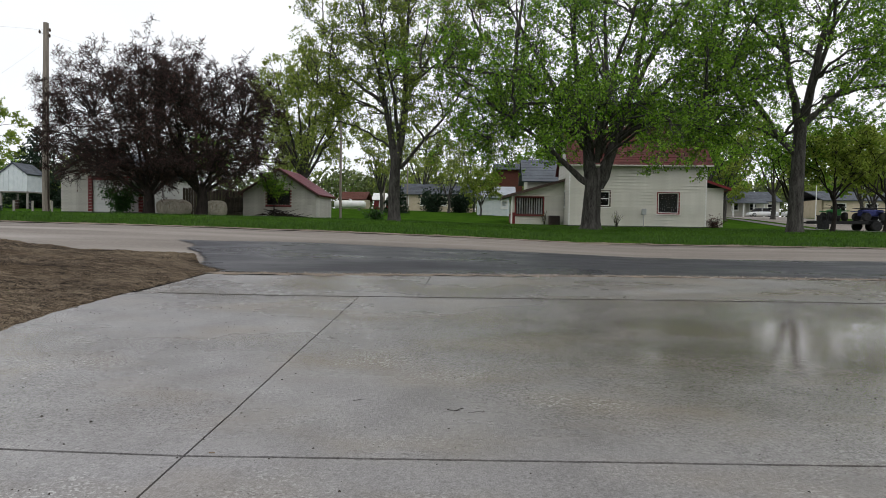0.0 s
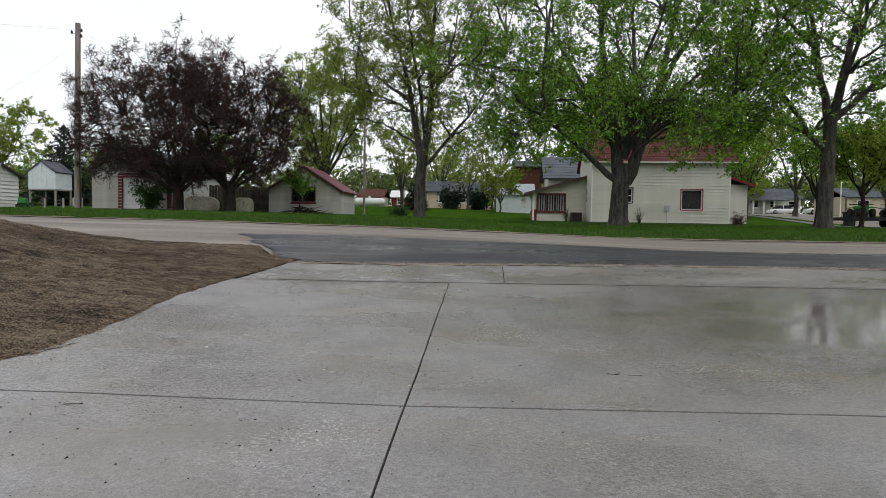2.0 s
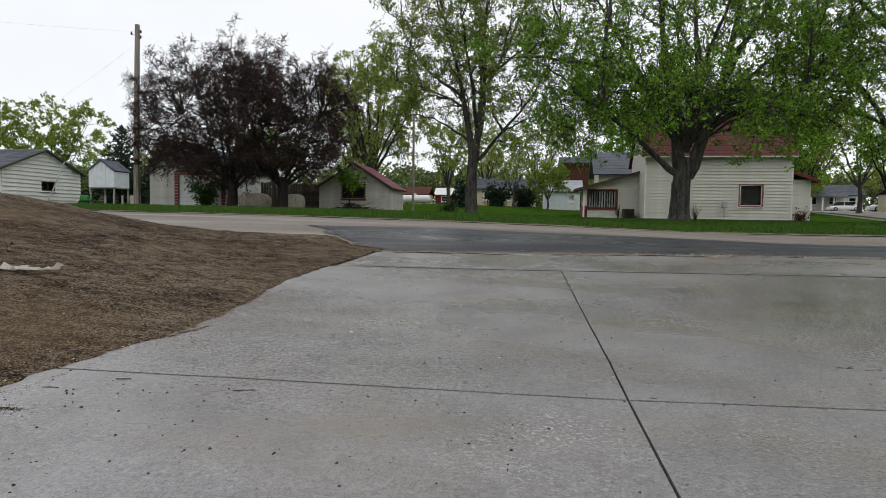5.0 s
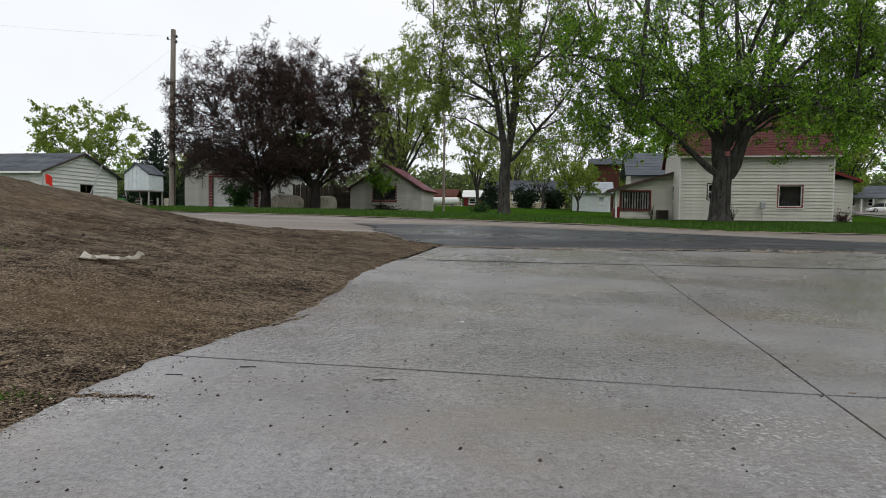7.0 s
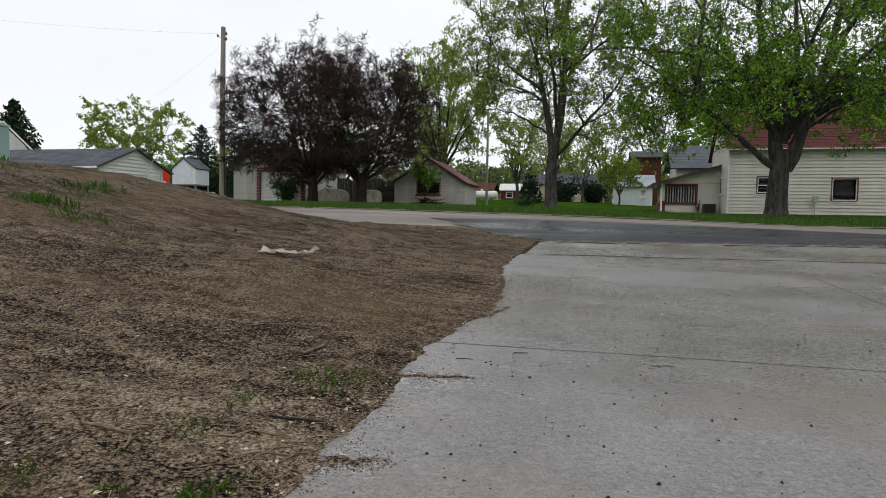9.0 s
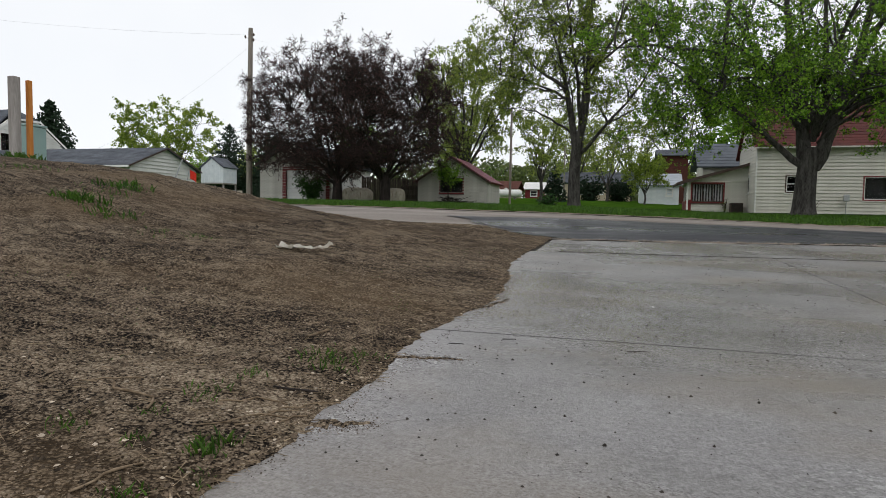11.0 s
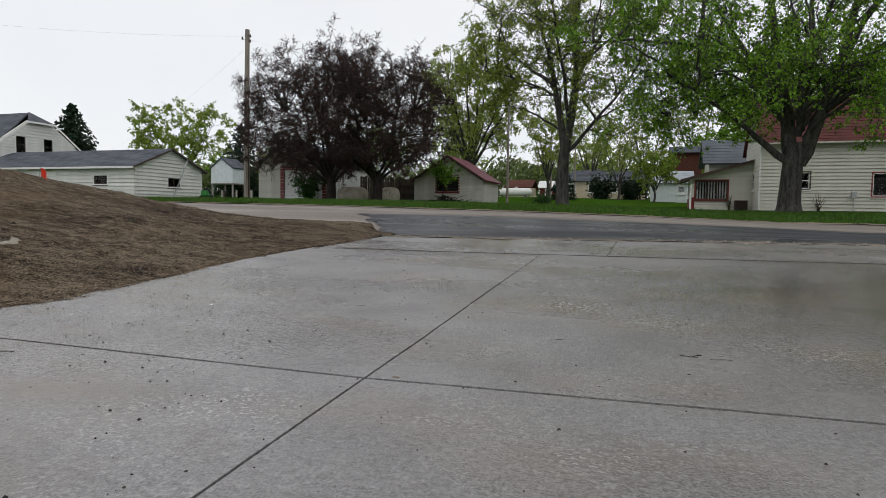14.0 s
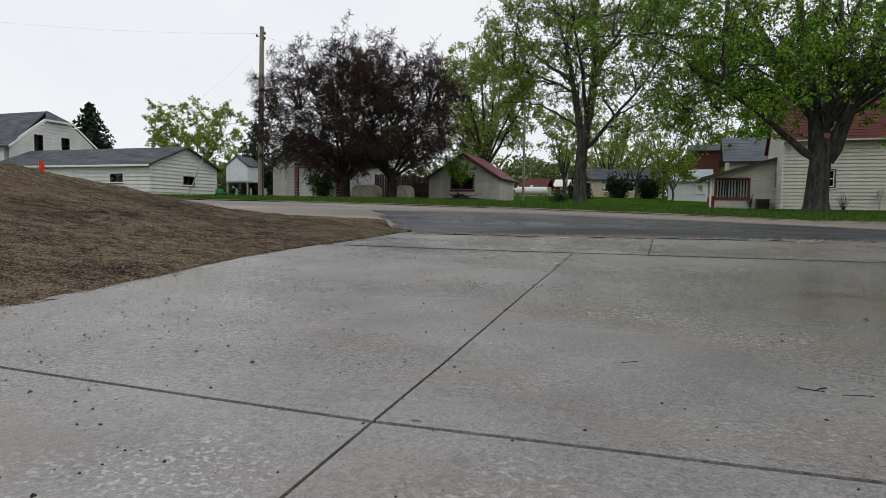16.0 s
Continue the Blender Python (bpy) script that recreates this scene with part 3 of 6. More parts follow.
def window(parent, name, wall_ob, x0, x1, z0, z1, trim, sash, rows=1, cols=1, out=0.05, label=""):
    """A framed window in a wall's opening: casing, sash bars, sill and separate panes."""
    w = new(name)
    w.parent = wall_ob
    if label:
        w["label"] = label
    t = 0.09
    bm = boxes((x0 - t, x0, -out, 0.1, z0 - t, z1 + t), (x1, x1 + t, -out, 0.1, z0 - t, z1 + t), (x0, x1, -out, 0.1, z1, z1 + t), (x0, x1, -out, 0.1, z0 - t, z0))
    part("window_frame", bm, trim, w)
    s = 0.055
    bm = boxes((x0, x0 + s, -0.01, 0.05, z0, z1), (x1 - s, x1, -0.01, 0.05, z0, z1), (x0 + s, x1 - s, -0.01, 0.05, z1 - s, z1), (x0 + s, x1 - s, -0.01, 0.05, z0, z0 + s))
    for r in range(1, rows):
        zz = z0 + (z1 - z0) * r / rows
        box(bm, x0 + s, x1 - s, -0.012, 0.052, zz - s / 2, zz + s / 2)
    for c in range(1, cols):
        xx = x0 + (x1 - x0) * c / cols
        box(bm, xx - s / 2, xx + s / 2, -0.012, 0.052, z0 + s, z1 - s)
    part("sash", bm, sash, w)
    part("window_sill", boxes((x0 - t - 0.03, x1 + t + 0.03, -out - 0.05, 0.0, z0 - t - 0.05, z0 - t)), sash, w)
    for r in range(rows):
        for c in range(cols):
            a, b = x0 + (x1 - x0) * c / cols, x0 + (x1 - x0) * (c + 1) / cols
            d, e = z0 + (z1 - z0) * r / rows, z0 + (z1 - z0) * (r + 1) / rows
            part("pane", boxes((a + 0.02, b - 0.02, 0.018, 0.024, d + 0.02, e - 0.02)), M_GLASS, w)
    # added black box: the unlit room behind the panes, put into colour
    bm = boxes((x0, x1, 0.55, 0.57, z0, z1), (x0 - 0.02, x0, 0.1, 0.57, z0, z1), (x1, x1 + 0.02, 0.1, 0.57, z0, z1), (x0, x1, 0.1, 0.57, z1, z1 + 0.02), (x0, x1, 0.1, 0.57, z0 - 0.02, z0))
    part("recess", bm, M_DARK, w, "added near-black box standing in for the unlit room")
    return w


def roof_plane(parent, name, p0, p1, p2, p3, material, courses=12, thick=0.1, wave=0.0, per=0.0):
    """A roof side from the eave (p0, p1) up to the ridge (p3, p2): lapped courses, or ribs where per is given."""
    p0, p1, p2, p3 = (Vector(p) for p in (p0, p1, p2, p3))
    nrm = (p1 - p0).cross(p3 - p0).normalized()
    if nrm.z < 0:
        nrm = -nrm
    verts, faces = [], []

    def slabf(a, b, c, d, h):
        i = len(verts)
        verts.extend((a, b, c, d, a + nrm * h, b + nrm * h, c + nrm * h * 0.35, d + nrm * h * 0.35))
        faces.extend(((i + 4, i + 5, i + 6, i + 7), (i, i + 1, i + 5, i + 4), (i + 1, i + 2, i + 6, i + 5), (i + 3, i, i + 4, i + 7), (i + 2, i + 3, i + 7, i + 6)))

    i = len(verts)
    verts.extend((p0, p1, p2, p3, p0 - nrm * thick, p1 - nrm * thick, p2 - nrm * thick, p3 - nrm * thick))
    faces.extend(((i, i + 1, i + 2, i + 3), (i + 7, i + 6, i + 5, i + 4), (i, i + 4, i + 5, i + 1), (i + 1, i + 5, i + 6, i + 2), (i + 2, i + 6, i + 7, i + 3), (i + 3, i + 7, i + 4, i)))
    rnd = random.Random(len(name) + courses)
    for k in range(courses):
        f0, f1 = k / courses, min(1, (k + 1.12) / courses)
        a, b = p0.lerp(p3, f0), p1.lerp(p2, f0)
        d, c = p0.lerp(p3, f1), p1.lerp(p2, f1)
        n = max(1, round((b - a).length / 1.0))
        off = rnd.random()
        stops = [0] + [min(1, (q + off) / n) for q in range(n)] + [1]
        for s0, s1 in zip(stops, stops[1:]):
            if s1 - s0 > 0.004:
                slabf(a.lerp(b, s0), a.lerp(b, s1), d.lerp(c, s1), d.lerp(c, s0), 0.022 + 0.006 * rnd.random())
    return mesh_ob(name, verts, faces, material, parent)


def fascia(parent, a, b, material, h=0.18, t=0.04, name="fascia"):
    a, b = Vector(a), Vector(b)
    d = b - a
    side = Vector((-d.y, d.x, 0)).normalized() * t / 2
    up = Vector((0, 0, h / 2))
    vs = [p + s + u for p in (a, b) for s in (side, -side) for u in (up, -up)]
    return mesh_ob(name, vs, [(0, 1, 3, 2), (4, 6, 7, 5), (0, 4, 5, 1), (2, 3, 7, 6), (0, 2, 6, 4), (1, 5, 7, 3)], material, parent)


# the cream house with a red roof
hx0, hx1, hy, hz, hh, hd = 7.0, 17.3, 48.2, 0.92, 4.72, 6.6
house = thing("house", "cream lap-sided house with a red roof and side porch", "house", (0, 0, 0))
part("foundation", boxes((hx0 + 0.04, hx1 - 0.04, hy + 0.04, hy + hd - 0.04, 0.4, hz)), M_FOUND, house, "dark concrete foundation")
hw_a = (8.95, 10.05, 2.42 - hz, 3.52 - hz)
hw_b = (13.72, 15.25, 1.92 - hz, 3.45 - hz)
f_wall = wall(house, "front_wall", (hx0, hy, hz), 0, hx1 - hx0, hh, M_SIDING, 0.236, lap=0.055, openings=[(o[0] - hx0, o[1] - hx0, o[2], o[3]) for o in (hw_a, hw_b)])
window(house, "window", f_wall, hw_a[0] - hx0, hw_a[1] - hx0, hw_a[2], hw_a[3], M_BROWNTRIM, M_WHITE, rows=2)
window(house, "window", f_wall, hw_b[0] - hx0, hw_b[1] - hx0, hw_b[2], hw_b[3], M_REDTRIM, M_WHITE)
l_wall = wall(house, "gable_wall", (hx0, hy + hd, hz), -90, hd, hh, M_SIDING, 0.236, [(hd - 3.3, hd - 2.2, 1.5, 2.7)], gable=3.35)
window(house, "window", l_wall, hd - 3.3, hd - 2.2, 1.5, 2.7, M_WHITE, M_WHITE, rows=2)
wall(house, "gable_wall", (hx1, hy, hz), 90, hd, hh, M_SIDING, 0.236, gable=3.35)
wall(house, "back_wall", (hx1, hy + hd, hz), 180, hx1 - hx0, hh, M_SIDING, 0.236)
# added near-black sheet across the house, painted for its unlit rooms
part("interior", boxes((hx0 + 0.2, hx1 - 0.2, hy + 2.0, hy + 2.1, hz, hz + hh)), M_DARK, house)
ez, rz, ry = hz + hh, hz + hh + 3.35, hy + hd / 2
roof_plane(house, "roof", (hx0 - 0.25, hy - 0.45, ez - 0.12), (hx1 + 0.35, hy - 0.45, ez - 0.12), (hx1 + 0.35, ry, rz + 0.02), (hx0 - 0.25, ry, rz + 0.02), M_REDROOF, 16)
roof_plane(house, "roof", (hx1 + 0.35, hy + hd + 0.45, ez - 0.42), (hx0 - 0.25, hy + hd + 0.45, ez - 0.42), (hx0 - 0.25, ry, rz + 0.02), (hx1 + 0.35, ry, rz + 0.02), M_REDROOF, 16)
fascia(house, (hx0 - 0.25, hy - 0.47, ez - 0.17), (hx1 + 0.35, hy - 0.47, ez - 0.14), M_SIDING, 0.1, name="gutter")
part("corner_board", boxes((hx1 - 0.06, hx1 + 0.03, hy - 0.04, hy + 0.02, hz, ez - 0.1)), M_WHITE, house)
part("corner_board", boxes((hx0 - 0.03, hx0 + 0.06, hy - 0.04, hy + 0.02, hz, ez - 0.1)), M_WHITE, house)
# the lean-to on the far end
wing = wall(house, "wing_wall", (hx1 + 0.02, hy + 1.3, hz), 0, 1.75, 3.05, M_SIDING, 0.236)
wall(house, "wing_wall", (hx1 + 1.77, hy + 1.3, hz), 90, 4.2, 2.95, M_SIDING, 0.236)
part("wing_base", boxes((hx1 + 0.05, hx1 + 1.72, hy + 1.35, hy + 5.4, 0.4, hz)), M_FOUND, house)
roof_plane(house, "wing_roof", (hx1 + 2.15, hy + 0.85, hz + 2.98), (hx1 + 2.15, hy + 5.7, hz + 2.98), (hx1, hy + 5.7, hz + 3.75), (hx1, hy + 0.85, hz + 3.75), M_GREYROOF, 6)
fascia(house, (hx1 + 2.17, hy + 0.83, hz + 2.92), (hx1, hy + 0.83, hz + 3.66), M_REDTRIM, 0.2)
fascia(house, (hx1 + 2.17, hy + 0.83, hz + 2.92), (hx1 + 2.17, hy + 5.7, hz + 2.92), M_REDTRIM, 0.2)
# the porch with its long window
px0, px1, py, pz = 2.75, 6.98, 51.0, 0.88
pw = (3.08, 5.3, 1.72 - pz, 3.12 - pz)
p_wall = wall(house, "porch_wall", (px0, py, pz), 0, px1 - px0, 2.42, M_SIDING, 0.236, [(pw[0] - px0, pw[1] - px0, pw[2], pw[3])], lap=0.04)
part("porch_gable", piece([(px0, py + 0.0, pz + 2.42), (px1, py, pz + 2.42), (px1, py, pz + 3.6)], None, (0, 0.14, 0)), M_SIDING, house)
window(house, "window", p_wall, pw[0] - px0, pw[1] - px0, pw[2], pw[3], M_REDTRIM, M_BROWNTRIM, cols=3, label="wide porch window with grey curtains")
bm = bmesh.new()
for q in range(11):
    cx = pw[0] + 0.16 + q * 0.195
    box(bm, cx - 0.055, cx + 0.045, py + 0.2, py + 0.23, 1.78, 3.05)
part("curtain", bm, M_CURTAIN, house, "grey hanging curtain strips")
# added near-black sheet painted for the unlit porch
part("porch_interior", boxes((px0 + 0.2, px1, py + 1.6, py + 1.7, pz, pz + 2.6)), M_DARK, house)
wall(house, "porch_side", (px0, py + 4, pz), -90, 4, 0.95, M_REDTRIM, 0.32)
part("porch_post", boxes((px0 - 0.08, px0 + 0.06, py - 0.06, py + 0.08, pz + 0.02, pz + 2.4)), M_WHITE, house, "white porch corner post")
part("porch_post", boxes((px0 - 0.08, px0 + 0.06, py + 1.9, py + 2.04, pz + 0.9, pz + 2.4)), M_WHITE, house, "white porch corner post")
part("porch_rail", boxes((px0 - 0.06, px0 + 0.04, py + 0.08, py + 3.9, pz + 2.1, pz + 2.25)), M_WHITE, house)
part("porch_corner_panel", boxes((px0 - 0.1, px0 + 0.28, py - 0.045, py - 0.02, pz, pz + 1.0)), M_REDTRIM, house, "dark red corner panel")
part("porch_foundation", boxes((px0 + 0.03, px1, py + 0.03, py + 3.9, 0.4, pz)), M_FOUND, house)
roof_plane(house, "porch_roof", (px0 - 0.75, py + 4.3, pz + 2.27), (px0 - 0.75, py - 0.4, pz + 2.27), (px1, py - 0.4, pz + 3.72), (px1, py + 4.3, pz + 3.72), M_GREYROOF, 10)
fascia(house, (px0 - 0.76, py - 0.42, pz + 2.22), (px1, py - 0.42, pz + 3.66), M_BROWNTRIM, 0.22)
fascia(house, (px0 - 0.77, py - 0.42, pz + 2.2), (px0 - 0.77, py + 4.3, pz + 2.2), M_BROWNTRIM, 0.2)
# the grey-roofed rear part
part("rear_wall", boxes((4.4, 9.5, 56.5, 61, 1.0, 5.0)), M_SIDING, house)
roof_plane(house, "rear_roof", (3.9, 56.0, 4.8), (9.9, 56.0, 4.8), (9.9, 58.8, 7.0), (3.9, 58.8, 7.0), M_MIDROOF, 8)
roof_plane(house, "rear_roof", (9.9, 61.6, 4.8), (3.9, 61.6, 4.8), (3.9, 58.8, 7.0), (9.9, 58.8, 7.0), M_MIDROOF, 8)

meter = thing("utility_meter", "grey electric meter box on a short post by the wall", "meter", (12.6, 47.9, 0.62))
part("post", tube(bmesh.new(), [(0, 0, 0), (0, 0, 1.2)], [0.03, 0.03], 8), M_STEEL, meter)
part("box", boxes((-0.17, 0.17, -0.12, 0.08, 1.15, 1.62), bevel=0.04), M_STEEL, meter)
acu = thing("air_conditioner", "dark brown air conditioning unit on the ground by the porch", "air conditioner", (6.15, 50.4, 0.8))
part("case", boxes((-0.42, 0.42, -0.35, 0.35, 0.03, 0.85), bevel=0.03), M_BROWNTRIM, acu)
bm = bmesh.new()
for q in range(12):
    box(bm, -0.38, 0.38, -0.365, -0.345, 0.1 + q * 0.06, 0.125 + q * 0.06)
part("grille", bm, M_BLACK, acu)

# small shed with a maroon roof
shed = thing("shed", "small weathered cream shed with a maroon roof", "shed")
sx0, sx1, sy, sz, sd = -16.2, -11.15, 42.0, 0.98, 4.4
sw = (-14.55, -12.9, 1.95 - sz, 3.0 - sz)
s_front = wall(shed, "front_wall", (sx0, sy, sz), 0, sx1 - sx0, 1.9, M_SIDINGO, 0.2, [(sw[0] - sx0, sw[1] - sx0, sw[2], sw[3])], gable=1.55, lap=0.08)
window(shed, "window", s_front, sw[0] - sx0, sw[1] - sx0, sw[2], sw[3], M_REDTRIM, M_BROWNTRIM, cols=2)
wall(shed, "side_wall", (sx1, sy, sz), 90, sd, 1.9, M_SIDINGO, 0.2, lap=0.055)
wall(shed, "side_wall", (sx0, sy + sd, sz), -90, sd, 1.9, M_SIDINGO, 0.2, lap=0.055)
wall(shed, "back_wall", (sx1, sy + sd, sz), 180, sx1 - sx0, 1.9, M_SIDINGO, 0.2, gable=1.55, lap=0.08)
smx = (sx0 + sx1) / 2
k = 1.55 / ((sx1 - sx0) / 2)
roof_plane(shed, "roof", (sx1 + 0.3, sy - 0.25, sz + 1.9 - 0.3 * k), (sx1 + 0.3, sy + sd + 0.3, sz + 1.9 - 0.3 * k), (smx, sy + sd + 0.3, sz + 3.5), (smx, sy - 0.25, sz + 3.5), M_MAROON, 9)
roof_plane(shed, "roof", (sx0 - 0.3, sy + sd + 0.3, sz + 1.9 - 0.3 * k), (sx0 - 0.3, sy - 0.25, sz + 1.9 - 0.3 * k), (smx, sy - 0.25, sz + 3.5), (smx, sy + sd + 0.3, sz + 3.5), M_MAROON, 9)
fascia(shed, (sx0 - 0.3, sy - 0.27, sz + 1.8 - 0.3 * k), (smx, sy - 0.27, sz + 3.4), M_BROWNTRIM, 0.16)
fascia(shed, (sx1 + 0.3, sy - 0.27, sz + 1.8 - 0.3 * k), (smx, sy - 0.27, sz + 3.4), M_BROWNTRIM, 0.16)
part("foundation", boxes((sx0 + 0.05, sx1 - 0.05, sy + 0.05, sy + sd - 0.05, 0.5, sz)), M_FOUND, shed)

# garage with a white overhead door
garage = thing("garage", "pale brick-like garage with a red-framed white overhead door", "garage")
gx0, gx1, gy, gz, gd = -27.6, -21.9, 39.6, 1.28, 7.0
g_front = wall(garage, "front_wall", (gx0, gy, gz), 0, gx1 - gx0, 2.65, M_SIDINGO, 0.2, [(-25.45 - gx0, -22.3 - gx0, 0.0, 2.1)], gable=1.5, lap=0.07)
part("wall_foot", boxes((gx0 + 0.03, gx1 - 0.03, gy + 0.03, gy + gd - 0.03, 0.6, gz)), M_FOUND, garage)
wall(garage, "side_wall", (gx0, gy + gd, gz), -90, gd, 2.65, M_SIDINGW, 0.2)
wall(garage, "side_wall", (gx1, gy, gz), 90, gd, 2.65, M_SIDINGW, 0.2)
wall(garage, "back_wall", (gx1, gy + gd, gz), 180, gx1 - gx0, 2.65, M_SIDINGW, 0.2, gable=1.5)
part("door_frame", boxes((-25.75, -25.45, gy - 0.06, gy + 0.14, gz, gz + 2.35), (-22.3, -22.0, gy - 0.06, gy + 0.14, gz, gz + 2.35), (-25.45, -22.3, gy - 0.06, gy + 0.14, gz + 2.1, gz + 2.35)), M_REDTRIM, garage, "dark red door frame")
gdoor = new("overhead_door")
gdoor.parent = garage
gdoor["label"] = "white sectional overhead door"
for q in range(8):
    part("door_panel", boxes((-25.45, -22.3, gy + 0.05, gy + 0.1, gz + q * 0.2625 + 0.006, gz + (q + 1) * 0.2625 - 0.006), bevel=0.008), M_WHITE, gdoor)
gmx = (gx0 + gx1) / 2
k = 1.5 / (gmx - gx0)
roof_plane(garage, "roof", (gx1 + 0.3, gy - 0.3, gz + 2.65 - 0.3 * k), (gx1 + 0.3, gy + gd + 0.3, gz + 2.65 - 0.3 * k), (gmx, gy + gd + 0.3, gz + 4.2), (gmx, gy - 0.3, gz + 4.2), M_GREYROOF, 10)
roof_plane(garage, "roof", (gx0 - 0.3, gy + gd + 0.3, gz + 2.65 - 0.3 * k), (gx0 - 0.3, gy - 0.3, gz + 2.65 - 0.3 * k), (gmx, gy - 0.3, gz + 4.2), (gmx, gy + gd + 0.3, gz + 4.2), M_GREYROOF, 10)
fascia(garage, (gx0 - 0.3, gy - 0.32, gz + 2.55 - 0.3 * k), (gmx, gy - 0.32, gz + 4.1), M_BROWNTRIM, 0.14)
fascia(garage, (gx1 + 0.3, gy - 0.32, gz + 2.55 - 0.3 * k), (gmx, gy - 0.32, gz + 4.1), M_BROWNTRIM, 0.14)

# long white garage
lg = thing("long_garage", "long low white-sided garage with a grey shingle roof", "garage")
lx0, lx1, ly0, ly1, lz = -57.9, -39.4, 39.7, 47.5, 1.35
l_front = wall(lg, "front_wall", (lx0, ly0, lz), 0, lx1 - lx0, 2.65, M_SIDINGW, 0.3, [(-43.6 - lx0, -42.2 - lx0, 1.05, 1.75), (-51.8 - lx0, -47.8 - lx0, 0.0, 2.1)], lap=0.08)
window(lg, "window", l_front, -43.6 - lx0, -42.2 - lx0, 1.05, 1.75, M_WHITE, M_BROWNTRIM, cols=2)
ldoor = new("overhead_door")
ldoor.parent = lg
for q in range(5):
    part("door_panel", boxes((-51.8, -47.8, ly0 + 0.04, ly0 + 0.09, lz + q * 0.42 + 0.006, lz + (q + 1) * 0.42 - 0.006), bevel=0.008), M_WHITE, ldoor)
l_side = wall(lg, "gable_wall", (lx1, ly0, lz), 90, ly1 - ly0, 2.65, M_SIDINGW, 0.3, [(3.6, 5.0, 1.0, 1.75)], gable=1.55, lap=0.08)
window(lg, "window", l_side, 3.6, 5.0, 1.0, 1.75, M_WHITE, M_BROWNTRIM, cols=2)
wall(lg, "back_wall", (lx1, ly1, lz), 180, lx1 - lx0, 2.65, M_SIDINGW, 0.3)
part("foundation", boxes((lx0, lx1 - 0.05, ly0 + 0.05, ly1 - 0.05, 0.6, lz)), M_FOUND, lg)
# added near-black block painted for the unlit garage inside
part("interior", boxes((lx0 + 0.3, lx1 - 1.5, ly0 + 1.5, ly1 - 1.0, lz, lz + 2.4)), M_DARK, lg)
lmy = (ly0 + ly1) / 2
k = 1.55 / ((ly1 - ly0) / 2)
roof_plane(lg, "roof", (lx0, ly0 - 0.45, lz + 2.65 - 0.45 * k), (lx1 + 0.35, ly0 - 0.45, lz + 2.65 - 0.45 * k), (lx1 + 0.35, lmy, lz + 4.25), (lx0, lmy, lz + 4.25), M_GREYROOF, 14)
roof_plane(lg, "roof", (lx1 + 0.35, ly1 + 0.45, lz + 2.65 - 0.45 * k), (lx0, ly1 + 0.45, lz + 2.65 - 0.45 * k), (lx0, lmy, lz + 4.25), (lx1 + 0.35, lmy, lz + 4.25), M_GREYROOF, 14)
fascia(lg, (lx0, ly0 - 0.47, lz + 2.38), (lx1 + 0.35, ly0 - 0.47, lz + 2.38), M_WHITE, 0.16, name="gutter")
fascia(lg, (lx1 + 0.37, ly0 - 0.45, lz + 2.40), (lx1 + 0.37, lmy, lz + 4.17), M_BROWNTRIM, 0.12)
fascia(lg, (lx1 + 0.37, ly1 + 0.45, lz + 2.40), (lx1 + 0.37, lmy, lz + 4.17), M_BROWNTRIM, 0.12)

# white house with a clipped gable behind it
wh = thing("white_house", "white-sided house with dark grey clipped-gable roof", "house")
wx, wyc, whw, wz = -58.0, 46.3, 4.7, 1.3
wins = [(2.3, 3.25, 4.35, 5.95), (5.15, 6.1, 4.35, 5.95)]
w_front = wall(wh, "gable_wall", (wx, wyc - whw, wz), 90, 2 * whw, 4.9, M_SIDINGW, 0.3, wins, gable=3.6, clip=0.75, lap=0.07)
for a in wins:
    window(wh, "window", w_front, *a, M_WHITE, M_BROWNTRIM, rows=2)
part("body", boxes((wx - 14, wx - 1.0, wyc - whw + 0.1, wyc + whw - 0.1, 0.7, wz + 4.85)), M_SIDINGW, wh)
part("foot", boxes((wx - 1.0, wx - 0.03, wyc - whw + 0.1, wyc + whw - 0.1, 0.7, wz)), M_FOUND, wh)
k = 3.6 / whw
zc, yc = wz + 4.9 + 3.6 * 0.75, whw * 0.25
ze, zr = wz + 4.9 - 0.45 * k, wz + 8.55
roof_plane(wh, "roof", (wx - 14, wyc - whw - 0.45, ze), (wx + 0.4, wyc - whw - 0.45, ze), (wx - 1.3, wyc, zr), (wx - 14, wyc, zr), M_GREYROOF, 18)
roof_plane(wh, "roof", (wx + 0.4, wyc + whw + 0.45, ze), (wx - 14, wyc + whw + 0.45, ze), (wx - 14, wyc, zr), (wx - 1.3, wyc, zr), M_GREYROOF, 18)
roof_plane(wh, "roof_clip", (wx + 0.4, wyc - yc - 0.25, zc - 0.15), (wx + 0.4, wyc + yc + 0.25, zc - 0.15), (wx - 1.3, wyc + 0.05, zr + 0.04), (wx - 1.3, wyc - 0.05, zr + 0.04), M_GREYROOF, 5)
fascia(wh, (wx + 0.42, wyc - whw - 0.45, ze - 0.05), (wx + 0.42, wyc - yc - 0.25, zc - 0.2), M_WHITE, 0.2)
fascia(wh, (wx + 0.42, wyc + whw + 0.45, ze - 0.05), (wx + 0.42, wyc + yc + 0.25, zc - 0.2), M_WHITE, 0.2)
fascia(wh, (wx + 0.42, wyc - yc - 0.25, zc - 0.2), (wx + 0.42, wyc + yc + 0.25, zc - 0.2), M_WHITE, 0.18)

